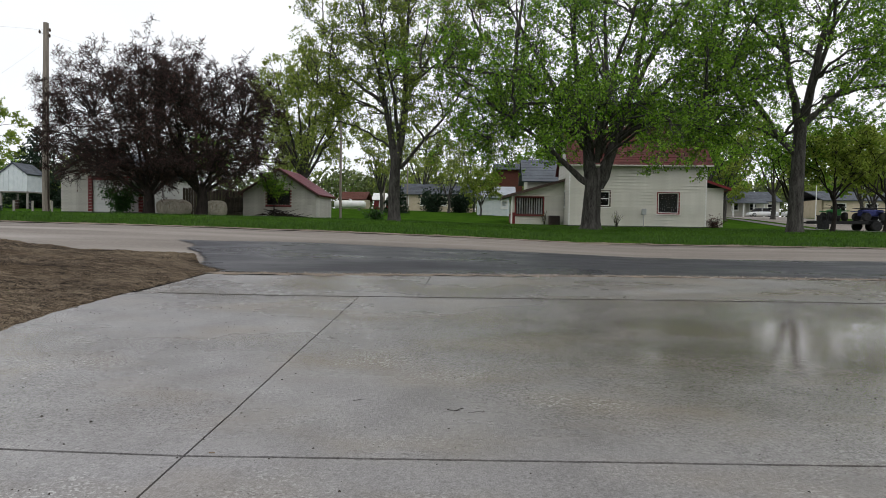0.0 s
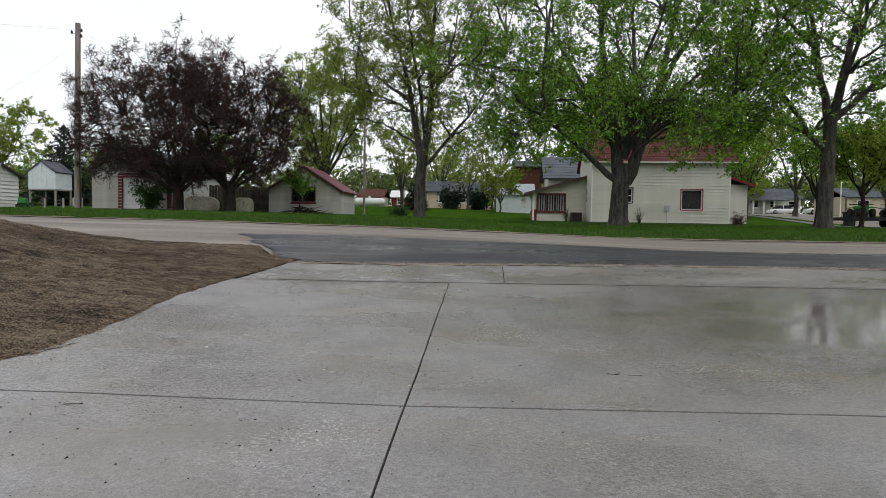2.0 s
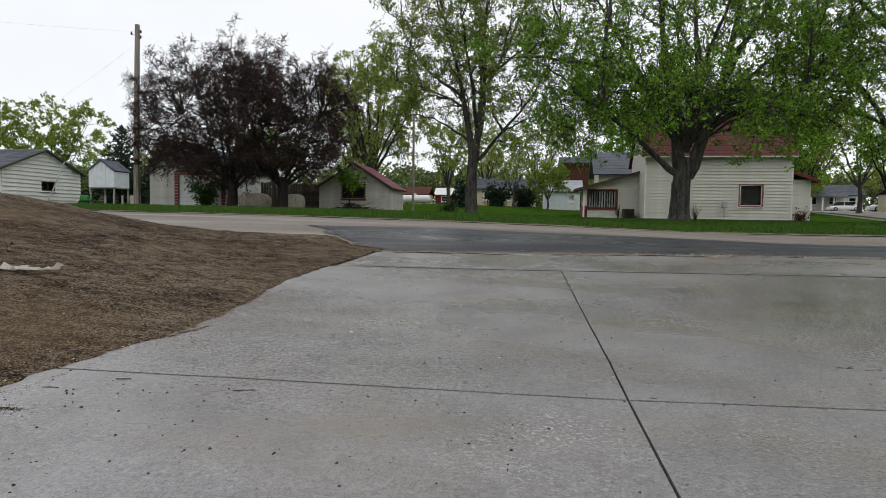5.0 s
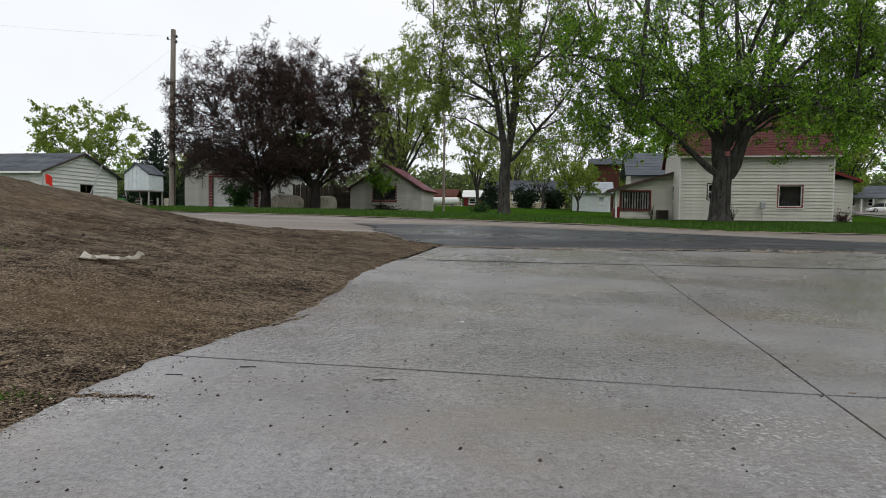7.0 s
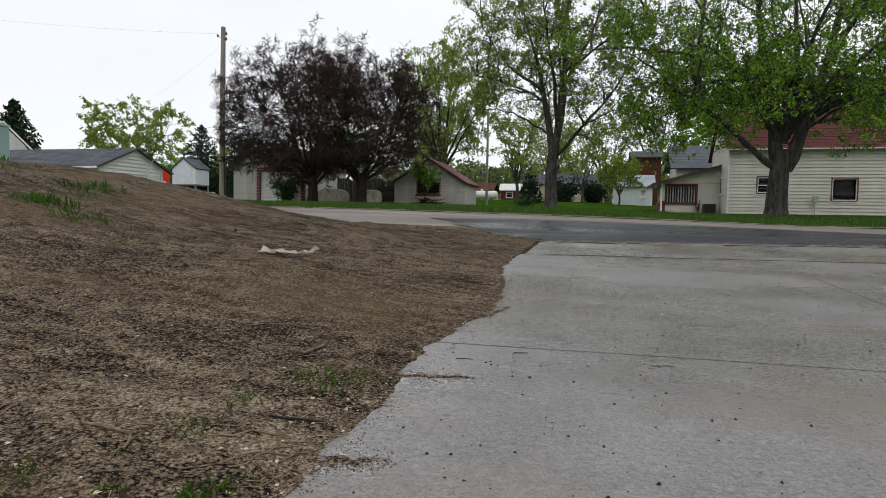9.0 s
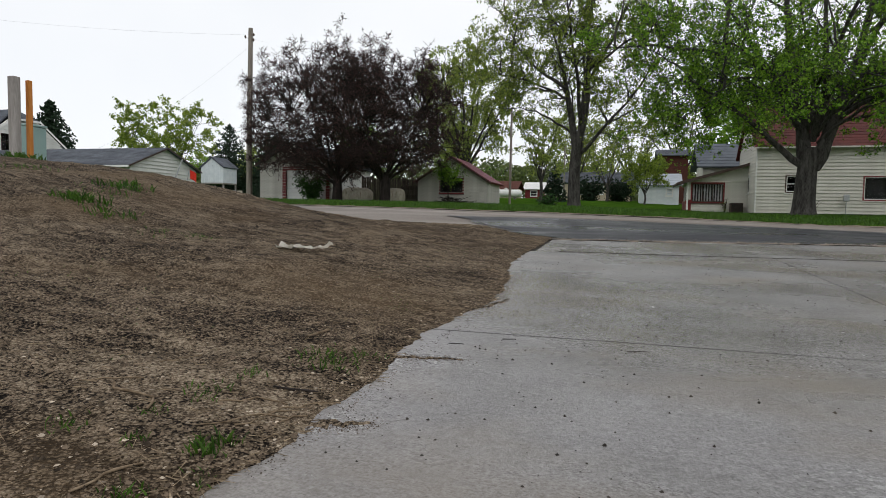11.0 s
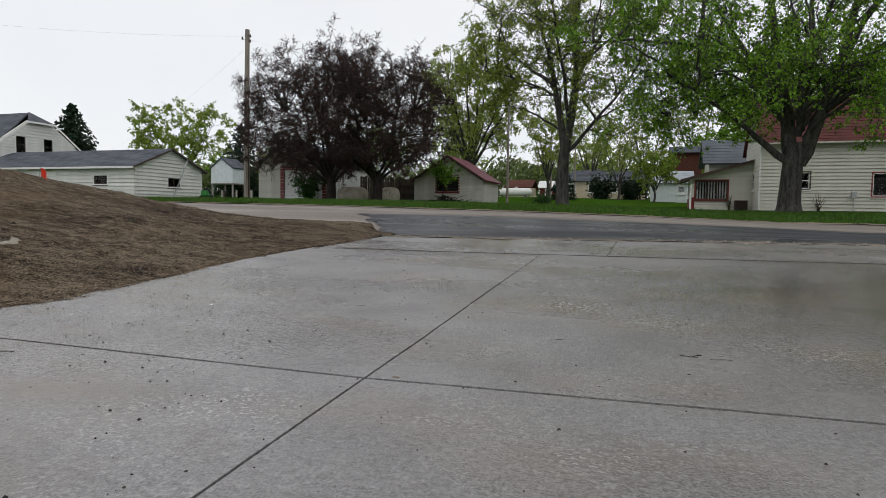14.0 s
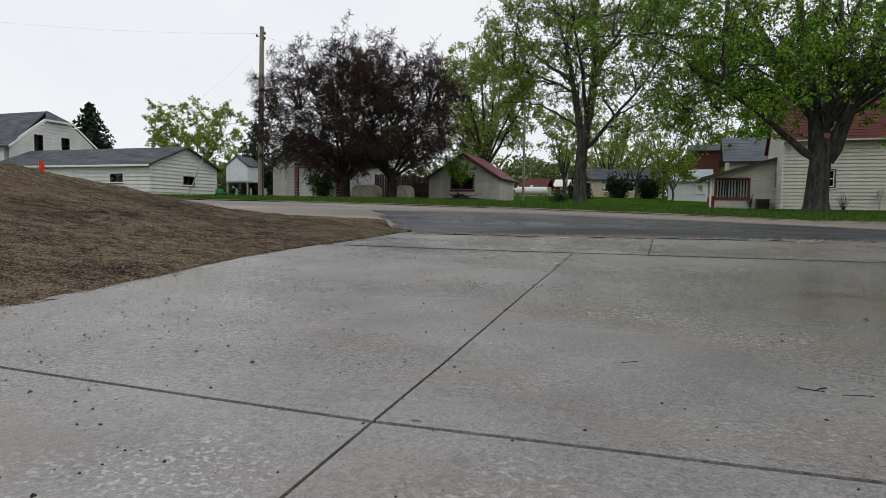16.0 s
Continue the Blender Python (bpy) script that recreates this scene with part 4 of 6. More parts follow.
# raised white metal hut
hut = thing("raised_hut", "white sheet-metal gabled hut raised on posts", "hut")
ux0, ux1, uy, uz = -46.9, -44.0, 58.0, 3.4
n = 12
um = (ux0 + ux1) / 2
for q in range(n):
    a, b = ux0 + (ux1 - ux0) * q / n, ux0 + (ux1 - ux0) * (q + 1) / n
    ha = 1.75 + 1.0 * (1 - abs(a - um) / (ux1 - um))
    hb = 1.75 + 1.0 * (1 - abs(b - um) / (ux1 - um))
    c = 0.04 if q % 2 else 0.0
    part("gable_sheet", piece([(a, uy - c, uz), (b, uy - c, uz), (b, uy - c, uz + hb), (a, uy - c, uz + ha)], None, (0, 0.03, 0)), M_METALW, hut)
part("body", boxes((ux0 + 0.02, ux1 - 0.01, uy + 0.02, uy + 2.4, uz, uz + 1.72)), M_METALW, hut)
roof_plane(hut, "roof", (ux1 + 0.12, uy - 0.15, uz + 1.68), (ux1 + 0.12, uy + 2.6, uz + 1.68), (um, uy + 2.6, uz + 2.82), (um, uy - 0.15, uz + 2.82), M_GREYROOF, 5)
roof_plane(hut, "roof", (ux0 - 0.12, uy + 2.6, uz + 1.68), (ux0 - 0.12, uy - 0.15, uz + 1.68), (um, uy - 0.15, uz + 2.82), (um, uy + 2.6, uz + 2.82), M_GREYROOF, 5)
for x in (ux0 + 0.1, ux1 - 0.1):
    for y in (uy + 0.1, uy + 2.3):
        part("post", boxes((x - 0.07, x + 0.07, y - 0.07, y + 0.07, base_h(x, y) - 0.1, uz)), M_GREYWOOD, hut)
part("deck", boxes((ux0, ux1, uy, uy + 2.4, uz - 0.12, uz)), M_GREYWOOD, hut)

# pale blue-white outbuilding with a silver roof
ob_ = thing("outbuilding", "pale blue-white outbuilding with a silver metal roof", "outbuilding")
bx0, bx1, by, bz = -0.2, 4.1, 75.0, 1.95
o_front = wall(ob_, "front_wall", (bx0, by, bz), 0, bx1 - bx0, 2.3, M_METALW, 0.6, [(2.95, 3.6, 1.0, 1.8)], lap=0.008)
window(ob_, "window", o_front, 2.95, 3.6, 1.0, 1.8, M_WHITE, M_WHITE, rows=2)
part("body", boxes((bx0 + 0.02, bx1 - 0.02, by + 0.3, by + 5, bz - 0.4, bz + 2.25)), M_METALW, ob_)
roof_plane(ob_, "roof", (bx0 - 0.3, by - 0.3, bz + 2.2), (bx1 + 0.4, by - 0.3, bz + 2.2), (bx1 + 0.4, by + 2.6, bz + 3.7), (bx0 - 0.3, by + 2.6, bz + 3.7), M_SILVROOF, 5)
roof_plane(ob_, "roof", (bx1 + 0.4, by + 5.5, bz + 2.2), (bx0 - 0.3, by + 5.5, bz + 2.2), (bx0 - 0.3, by + 2.6, bz + 3.7), (bx1 + 0.4, by + 2.6, bz + 3.7), M_SILVROOF, 5)


def far_house(name, label, x0, x1, y, z, h, rise, depth, wallm, roofm, windows=3, cat="house"):
    t = thing(name, label, cat)
    ww = (x1 - x0) / max(1, windows)
    ops = [(ww * q + ww * 0.32, ww * q + ww * 0.68, h * 0.36, h * 0.8) for q in range(windows)]
    f = wall(t, "front_wall", (x0, y, z), 0, x1 - x0, h, wallm, 0.6, ops, lap=0.01)
    for o in ops:
        window(t, "window", f, *o, M_WHITE, M_WHITE, rows=2)
    part("body", boxes((x0 + 0.02, x1 - 0.02, y + 0.6, y + depth, z - 0.8, z + h - 0.02)), wallm, t)
    part("foot", boxes((x0 + 0.02, x1 - 0.02, y + 0.03, y + 0.6, z - 0.8, z)), M_FOUND, t)
    m = y + depth / 2
    roof_plane(t, "roof", (x0 - 0.4, y - 0.4, z + h - 0.1), (x1 + 0.4, y - 0.4, z + h - 0.1), (x1 + 0.4, m, z + h + rise), (x0 - 0.4, m, z + h + rise), roofm, 8)
    roof_plane(t, "roof", (x1 + 0.4, y + depth + 0.4, z + h - 0.1), (x0 - 0.4, y + depth + 0.4, z + h - 0.1), (x0 - 0.4, m, z + h + rise), (x1 + 0.4, m, z + h + rise), roofm, 8)
    return t


far_house("ranch_house", "low tan ranch house with a grey roof behind the lawn", -12.5, -1.0, 92, 2.7, 2.7, 1.7, 8, M_TAN, M_GREYROOF, 4)
far_house("brick_house", "tall brown-red brick house end behind the outbuilding", 2.3, 5.7, 83, 2.3, 6.1, 0.9, 5, M_BRICK, M_GREYROOF, 0)
far_house("red_barn", "small red barn with a white roof far behind", -18.5, -15.5, 108, 3.1, 2.0, 1.2, 4, M_REDTRIM, M_WHITE, 1, "barn")
far_house("brown_roof_house", "house with a brown-red roof far behind the shed", -22.6, -18.8, 100, 2.8, 2.0, 1.3, 6, M_TAN, M_BRICK, 1)


# ---- trees ----
class Wood:
    """Collects tubes as plain lists."""

    def __init__(self):
        self.v, self.f = [], []

    def tube(self, pts, radii, sides):
        first = None
        for k, p in enumerate(pts):
            a, c = pts[max(0, k - 1)], pts[min(len(pts) - 1, k + 1)]
            d = (c - a)
            if d.length < 1e-6:
                d = Vector((0, 0, 1))
            d.normalize()
            s = d.cross(Vector((0.3, 0.9, 0.31)))
            if s.length < 0.1:
                s = d.cross(Vector((1, 0, 0)))
            s.normalize()
            t = d.cross(s)
            i = len(self.v)
            for j in range(sides):
                an = 6.28318 * j / sides
                self.v.append(p + s * (math.cos(an) * radii[k]) + t * (math.sin(an) * radii[k]))
            if first is not None:
                for j in range(sides):
                    q = (j + 1) % sides
                    self.f.append((first + j, first + q, i + q, i + j))
            first = i
        return self


def rand_dir(rnd):
    while True:
        v = Vector((rnd.uniform(-1, 1), rnd.uniform(-1, 1), rnd.uniform(-1, 1)))
        if 0.05 < v.length < 1:
            return v.normalized()


def along(pts, t):
    k = min(len(pts) - 2, int(t * (len(pts) - 1)))
    f = t * (len(pts) - 1) - k
    return pts[k].lerp(pts[k + 1], f), (pts[k + 1] - pts[k]).normalized()


def soften(pts, rnd, wob, n=10):
    """A bent line through the given points, with small wanders."""
    out = []
    m = len(pts) - 1
    for k in range(n + 1):
        t = k / n * m
        i = min(m - 1, int(t))
        f = t - i
        p0, p1, p2, p3 = pts[max(0, i - 1)], pts[i], pts[i + 1], pts[min(m, i + 2)]
        q = 0.5 * ((2 * p1) + (p2 - p0) * f + (2 * p0 - 5 * p1 + 4 * p2 - p3) * f * f + (3 * p1 - p0 - 3 * p2 + p3) * f ** 3)
        out.append(q + (rand_dir(rnd) * wob if 0 < k < n else Vector()))
    return out


def add_leaf(lv, lf, p, size, rnd, droop=0.0):
    a = rand_dir(rnd)
    a.z -= droop
    a.normalize()
    b = a.cross(rand_dir(rnd))
    if b.length < 0.05:
        return
    b.normalize()
    s = size * rnd.uniform(0.6, 1.25)
    i = len(lv)
    c = a.cross(b) * s * 0.18
    lv.extend((p, p + a * s * 0.55 + b * s * 0.42 + c, p + a * s * 1.1, p + a * s * 0.5 - b * s * 0.42 + c))
    lf.append((i, i + 1, i + 2, i + 3))


def tree(name, label, base, trunk, limbs, r0, seed, bark, leafm, leaf=0.15, per_twig=5, sec=1.5, tert=6, twigs=4, reach=(1.1, 3.0), up=0.35, droop=0.0, flare=1.5, category="tree", group="", sides=10, twig_r=0.009):
    """A tree: trunk, main limbs given as lines from the base, then three orders of branches with leaves on the last."""
    rnd = random.Random(seed)
    t = thing(name, label, category, base, group)
    tr = [Vector(p) for p in trunk]
    tp = soften(tr, rnd, 0.02 * r0, 9)
    w = Wood()
    n = len(tp)
    w.tube(tp, [r0 * (1 + (flare - 1) * math.exp(-k * 1.6)) * (1 - 0.28 * k / n) for k in range(n)], sides + 2)
    mesh_ob("trunk", w.v, w.f, bark, t, smooth=True)
    lv, lf = [], []
    tw = Wood()
    for line, rl in limbs:
        pts = soften([Vector(p) for p in line], rnd, 0.07, 12)
        lw = Wood()
        m = len(pts)
        lw.tube(pts, [0.01 + 0.72 * rl * (1 - k / (m - 1)) ** 1.3 for k in range(m)], 7)
        mesh_ob("limb", lw.v, lw.f, bark, t, smooth=True)
        length = sum((b - a).length for a, b in zip(pts, pts[1:]))
        for _ in range(max(3, int(length * sec))):
            f = rnd.uniform(0.16, 1.0) ** 0.8
            p, d = along(pts, min(0.999, f))
            out = (d * 0.55 + rand_dir(rnd) + Vector((0, 0, up * 0.7))).normalized()
            L = rnd.uniform(*reach) * (1.15 - 0.55 * f)
            sp = [p]
            for q in range(5):
                out = (out + rand_dir(rnd) * 0.24 + Vector((0, 0, 0.06 - droop * 0.2))).normalized()
                sp.append(sp[-1] + out * L / 5)
            rs = max(0.012, rl * 0.2 * (1 - 0.7 * f))
            tw.tube(sp, [rs * (1 - 0.8 * k / 5) for k in range(6)], 4)
            for _ in range(tert):
                g = rnd.uniform(0.15, 1.0)
                p2, d2 = along(sp, min(0.999, g))
                o2 = (d2 * 0.6 + rand_dir(rnd) + Vector((0, 0, up * 0.6 - droop))).normalized()
                L2 = rnd.uniform(0.35, 0.6) * L * (1.1 - 0.5 * g)
                s2 = [p2, p2 + (o2 + rand_dir(rnd) * 0.2) * L2 * 0.5, p2 + (o2 + Vector((0, 0, -droop * 0.7))) * L2]
                tw.tube(s2, [rs * 0.42, rs * 0.28, 0.006], 3)
                for _ in range(twigs):
                    h = rnd.uniform(0.2, 1.0)
                    p3, d3 = along(s2, min(0.999, h))
                    o3 = (d3 * 0.5 + rand_dir(rnd) + Vector((0, 0, up * 0.4 - droop * 1.3))).normalized()
                    L3 = rnd.uniform(0.18, 0.5) * (1 + droop)
                    e3 = p3 + o3 * L3
                    tw.tube([p3, e3], [twig_r, twig_r * 0.45], 3)
                    for _ in range(per_twig):
                        add_leaf(lv, lf, p3.lerp(e3, rnd.uniform(0.25, 1.0)) + rand_dir(rnd) * leaf * 0.6, leaf, rnd, 0.3 + droop)
    tagged(mesh_ob("twig_mass", tw.v, tw.f, bark, t, "fine branches and twigs"), kind="stuff")
    if lf:
        tagged(mesh_ob("crown", lv, lf, leafm, t, "loose crown of small leaves"), kind="stuff")
    return t


def fan(rnd, n, h0, top, spread, r, lean=(0, 0), bow=0.25):
    """Main limbs that fan out from a trunk."""
    out = []
    a0 = rnd.uniform(0, 6.28)
    for k in range(n):
        a = a0 + 6.283 * k / n + rnd.uniform(-0.3, 0.3)
        s = spread * rnd.uniform(0.45, 1.0)
        z = h0 + (top - h0) * (1.0 - 0.5 * (s / spread) ** 2 * rnd.uniform(0.7, 1.1))
        x, y = math.cos(a) * s + lean[0], math.sin(a) * s + lean[1]
        b = h0 * rnd.uniform(0.75, 1.0)
        out.append((((0, 0, b), (x * (0.3 + bow * 0.3), y * (0.3 + bow * 0.3), b + (z - b) * 0.34), (x * 0.75, y * 0.75, b + (z - b) * 0.72), (x, y, z)), r * rnd.uniform(0.7, 1.0)))
    return out


def fill_limbs(limbs, centre, radii, n, seed, r=0.07, low=-0.75, shell=0.55):
    """More limbs, from points on the given ones out to points spread evenly through an egg-shaped crown."""
    rnd = random.Random(seed)
    pts = []
    for line, rl in limbs:
        q = [Vector(p) for p in line]
        pts += [q[0].lerp(q[1], 0.6)] + [along(q, f)[0] for f in (0.35, 0.5, 0.65, 0.8)]
    out = list(limbs)
    for k in range(n):
        f = (k + 0.5) / n
        z = low + (0.97 - low) * f
        a = k * 2.39996 + rnd.uniform(-0.25, 0.25)
        s = math.sqrt(max(0, 1 - z * z)) if z > 0 else 1 - 0.25 * z * z
        m = shell + (1.0 - shell) * rnd.random() ** 0.5
        e = Vector((centre[0] + radii[0] * s * math.cos(a) * m, centre[1] + radii[1] * s * math.sin(a) * m, centre[2] + radii[2] * z * m))
        p = min(pts, key=lambda c: (c - e).length + (2.5 if c.z > e.z + 0.3 else 0) + 0.35 * c.z)
        d = e - p
        mid = p + d * 0.5 + Vector((0, 0, 0.10 * d.length))
        out.append(((tuple(p), tuple(mid), tuple(e)), r * min(1.6, 0.5 + d.length / 5)))
    return out


def at(x, y, sink=0.06):
    return (x, y, ground_h(x, y) - sink)


def low_ring(n, seed):
    """Low outer boughs that arch out and hang at their ends."""
    r = random.Random(seed)
    out = []
    for k in range(n):
        a = 6.283 * k / n + r.uniform(-0.15, 0.15)
        L, z = r.uniform(3.6, 6.4), r.uniform(3.4, 4.8)
        c, d = math.cos(a), math.sin(a)
        out.append((((0.2 * c, 0.2 * d, r.uniform(3.2, 4.6)), (c * L * 0.4, d * L * 0.4, z + 1.3), (c * L * 0.75, d * L * 0.75, z + 1.0), (c * L, d * L, z)), 0.08))
    return out


# big maple by the house
tree("maple_tree", "large maple with thick grey trunk and fresh green leaves", at(5.25, 28.9, 0.1), ((0, 0, 0), (0.02, 0, 1.2), (0.12, 0, 2.9)),
     fill_limbs([(((0.0, 0, 2.3), (-0.3, 0.1, 4.6), (-0.8, 0.3, 8), (-1.0, 0.2, 11), (-1.2, 0.3, 15.2)), 0.44),
      (((0.25, 0, 2.1), (0.85, -0.1, 3.5), (1.5, -0.2, 6), (2.2, 0, 9.4), (2.8, 0.2, 12), (3.3, 0.4, 15.5)), 0.46),
      (((-0.2, -0.1, 2.2), (-1.4, -0.3, 3.2), (-3.0, -0.8, 4.4), (-4.2, -1.3, 5.2), (-5.4, -1.6, 5.6)), 0.22),
      (((-0.4, 0, 4.7), (-2.2, 0.8, 7.5), (-3.8, 1.2, 10.5), (-4.8, 1.4, 13.5)), 0.2),
      (((-0.5, 0, 5.6), (-4.0, -0.6, 6.9), (-7.0, -1.2, 7.2), (-9.2, -1.2, 7.0)), 0.17),
      (((1.2, 0, 4.8), (3.2, 0.6, 6.8), (5.0, 0.9, 7.8), (6.9, 0.9, 8.1)), 0.19),
      (((1.0, -0.1, 4.0), (2.6, -1.6, 5.0), (4.2, -2.6, 5.3), (5.6, -3.0, 5.0)), 0.14),
      (((1.5, 0, 6.0), (3.6, 1.0, 9.5), (5.2, 1.6, 12.0), (6.0, 1.8, 14.2)), 0.18),
      (((0.3, 0, 3.4), (0.6, 2.0, 6.5), (0.4, 3.6, 9.5), (0.2, 4.6, 12.5)), 0.22),
      (((0.2, 0, 3.2), (0.3, -2.0, 6.0), (0.8, -3.8, 8.8), (1.0, -4.6, 11.5)), 0.2),
      (((-0.4, 0, 3.8), (-1.8, -1.6, 5.6), (-3.2, -3.0, 6.4), (-4.6, -3.8, 6.6)), 0.13),
      (((0.6, 0, 6.2), (0.5, 0.4, 9), (0.7, 0.2, 12), (0.9, 0.3, 15)), 0.16),
      (((0.4, 0, 3.1), (1.6, -1.4, 4.3), (3.2, -2.6, 4.5), (4.6, -3.2, 3.9)), 0.1),
      (((0.5, 0, 3.6), (2.2, -0.6, 5.0), (4.0, -1.0, 5.0), (5.8, -1.2, 4.2)), 0.11),
      (((0.2, 0, 3.3), (0.9, -2.0, 4.6), (1.8, -3.6, 4.7), (2.6, -4.6, 4.0)), 0.1),
      (((0.7, 0, 3.9), (2.4, 1.2, 5.3), (4.2, 2.2, 5.2), (5.6, 2.8, 4.6)), 0.1),
      (((0, 0, 3.6), (-0.8, -2.0, 5.0), (-1.8, -3.6, 5.2), (-2.6, -4.6, 4.6)), 0.1),
      (((-0.3, 0, 3.9), (-2.2, 0.8, 5.4), (-4.2, 1.4, 5.6), (-6.2, 1.8, 5.0)), 0.11)] + low_ring(16, 815), (-0.2, 0, 7.6), (8.0, 6.6, 6.8), 80, 811, 0.07, -0.66, 0.38),
     0.46, 11, M_BARK, M_LEAF, leaf=0.11, per_twig=5, sec=1.5, tert=6, twigs=4, reach=(1.2, 3.2), flare=1.5)
# maple with yellow-green young leaves
tree("maple_tree", "tall maple with sparse yellow-green young leaves", at(-4.6, 34.3, 0.1), ((0, 0, 0), (-0.05, 0, 1.5), (0.05, 0, 3.5)),
     fill_limbs([(((0, 0, 3.0), (-0.25, 0.1, 4.9), (-0.85, 0.3, 7.7), (-1.6, 0.5, 10.2), (-2.8, 0.6, 14.5)), 0.34),
      (((0.1, 0, 3.0), (0.55, 0, 6.2), (0.5, -0.2, 9.3), (0.7, -0.3, 12.4), (0.9, -0.2, 15.8)), 0.34),
      (((0.15, 0, 3.0), (0.9, -0.1, 3.7), (1.9, -0.3, 4.8), (3.4, -0.6, 6.6), (4.6, -0.7, 9.9), (5.3, -0.6, 13)), 0.17),
      (((-0.6, 0.2, 6.6), (-2.2, 0.4, 7.7), (-3.6, 0.6, 9.4), (-5.0, 0.7, 12.4)), 0.15),
      (((-0.5, 0.2, 6.0), (-2.0, -0.7, 6.7), (-3.6, -1.2, 7.1), (-4.6, -1.4, 7.3)), 0.1),
      (((0.5, 0, 6.8), (1.8, 0.9, 9.5), (2.8, 1.4, 12.5), (3.4, 1.6, 15)), 0.15),
      (((0.2, 0, 4.6), (0.2, 1.8, 7.5), (0, 3.0, 10.5), (0, 3.6, 13.5)), 0.16),
      (((0.2, 0, 4.4), (0.0, -1.8, 7.3), (-0.4, -2.9, 10), (-0.6, -3.4, 13)), 0.16),
      (((0.5, 0, 7.4), (2.4, -0.8, 8.6), (4.0, -1.4, 9.0), (5.2, -1.8, 8.6)), 0.1)], (0, 0, 9.6), (5.4, 5.0, 6.8), 70, 812, 0.07, -0.75, 0.42),
     0.36, 23, M_BARK, M_LEAFY, leaf=0.105, per_twig=5, sec=1.7, tert=6, twigs=4, reach=(1.1, 2.7), flare=1.3, up=0.35)
# maple by the side street
tree("maple_tree", "tall street maple with a long straight trunk and green leaves", at(14.6, 29.4, 0.1), ((0, 0, 0), (0.02, 0, 2.5), (0.1, 0, 5.4)),
     fill_limbs([(((0.05, 0, 4.9), (-0.4, 0, 6.8), (-0.7, 0.2, 9.3), (-1.3, 0.3, 12), (-1.8, 0.3, 15)), 0.28),
      (((0.1, 0, 4.9), (0.5, 0, 7.0), (0.95, -0.1, 9.3), (1.5, 0, 11.5), (2.0, 0.1, 15)), 0.32),
      (((-0.05, 0, 3.6), (-1.2, 0.1, 5.0), (-2.4, 0.3, 7.1), (-3.4, 0.5, 8.2), (-4.6, 0.7, 9.0)), 0.19),
      (((0.2, 0, 5.0), (1.9, -0.2, 6.7), (3.3, -0.4, 8.5), (4.8, -0.5, 10.2)), 0.21),
      (((-0.6, 0, 8.2), (-2.2, 0.6, 10.2), (-3.8, 1.0, 12.5), (-4.6, 1.2, 14)), 0.14),
      (((0.8, 0, 8.6), (2.4, 0.6, 11), (3.6, 1.0, 13.5), (4, 1.2, 15)), 0.14),
      (((0.1, 0, 5.2), (0.2, 1.8, 8), (0.2, 3.0, 11), (0.3, 3.6, 13.5)), 0.18),
      (((0.1, 0, 5.2), (0.2, -1.7, 8), (0.2, -2.9, 11), (0.3, -3.5, 13.5)), 0.18),
      (((1.4, -0.2, 6.3), (3.2, -1.0, 6.6), (4.8, -1.6, 6.4), (6.0, -2.0, 6.0)), 0.12),
      (((-1.5, 0.1, 5.4), (-2.8, -0.8, 6.2), (-4.0, -1.4, 6.2), (-5.0, -1.7, 5.7)), 0.1)], (0.2, 0, 9.0), (6.8, 6.0, 6.4), 66, 813, 0.07, -0.72, 0.45),
     0.34, 31, M_BARK, M_LEAF, leaf=0.112, per_twig=6, sec=1.5, tert=6, twigs=4, reach=(1.2, 3.1), flare=1.3)

# two dark purple-leaved crab trees that grow together
for q, (x, y, sd, lean, top) in enumerate(((-20.0, 36.6, 41, (-0.7, 0), 10.6), (-16.5, 36.2, 47, (-0.4, 0), 9.9))):
    rnd = random.Random(sd)
    limbs = fan(rnd, 9, 1.5, top - 2.2, 5.0, 0.2, lean, 0.5)
    limbs = fill_limbs(limbs, (lean[0], 0, 5.0), (6.5 if q == 0 else 5.6, 4.7, top - 4.7), 150, sd + 1, 0.05, -0.74, 0.45)
    tree("crab_tree", "dense dark purple-leaved tree with a wide twiggy dome", at(x, y, 0.1), ((0, 0, 0), (0.05, 0, 0.9), (0, 0, 2.0)), limbs, 0.36, sd, M_BARKD, M_LEAFP,
         leaf=0.066, per_twig=3, sec=1.7, tert=6, twigs=4, reach=(0.8, 1.8), up=0.25, flare=1.4, twig_r=0.013, group="purple crab trees")

# pale willow-like tree behind the shed
rnd = random.Random(5)
tree("willow_tree", "pale yellow-green drooping tree behind the shed", at(-17.8, 62), ((0, 0, 0), (0.2, 0, 2), (0, 0, 4)), fill_limbs(fan(rnd, 11, 4.0, 17.0, 5.4, 0.26), (0, 0, 10), (5.8, 5.2, 7.2), 40, 51), 0.4, 5, M_BARK, M_LEAFW, leaf=0.2, per_twig=4, sec=1.0, tert=6, twigs=4, reach=(1.2, 2.6), droop=0.45, up=0.1)


def round_tree(x, y, top, spread, seed, leafm, leaf=0.3, per=3, h0=None, label="leafy spring tree in the distance", bark=None, n=8, sec=0.9, tert=5, twigs=3, name="tree"):
    r = random.Random(seed)
    h0 = h0 or top * 0.25
    return tree(name, label, at(x, y), ((0, 0, 0), (0.1, 0, h0 * 0.5), (0, 0, h0)), fill_limbs(fan(r, n, h0, top, spread, 0.026 * top / 2), (0, 0, h0 + (top - h0) * 0.5), (spread, spread, (top - h0) * 0.52), 16, seed, 0.04), 0.022 * top, seed, bark or M_BARK, leafm, leaf=leaf, per_twig=per, sec=sec, tert=tert, twigs=twigs, reach=(spread * 0.22, spread * 0.5), sides=6)


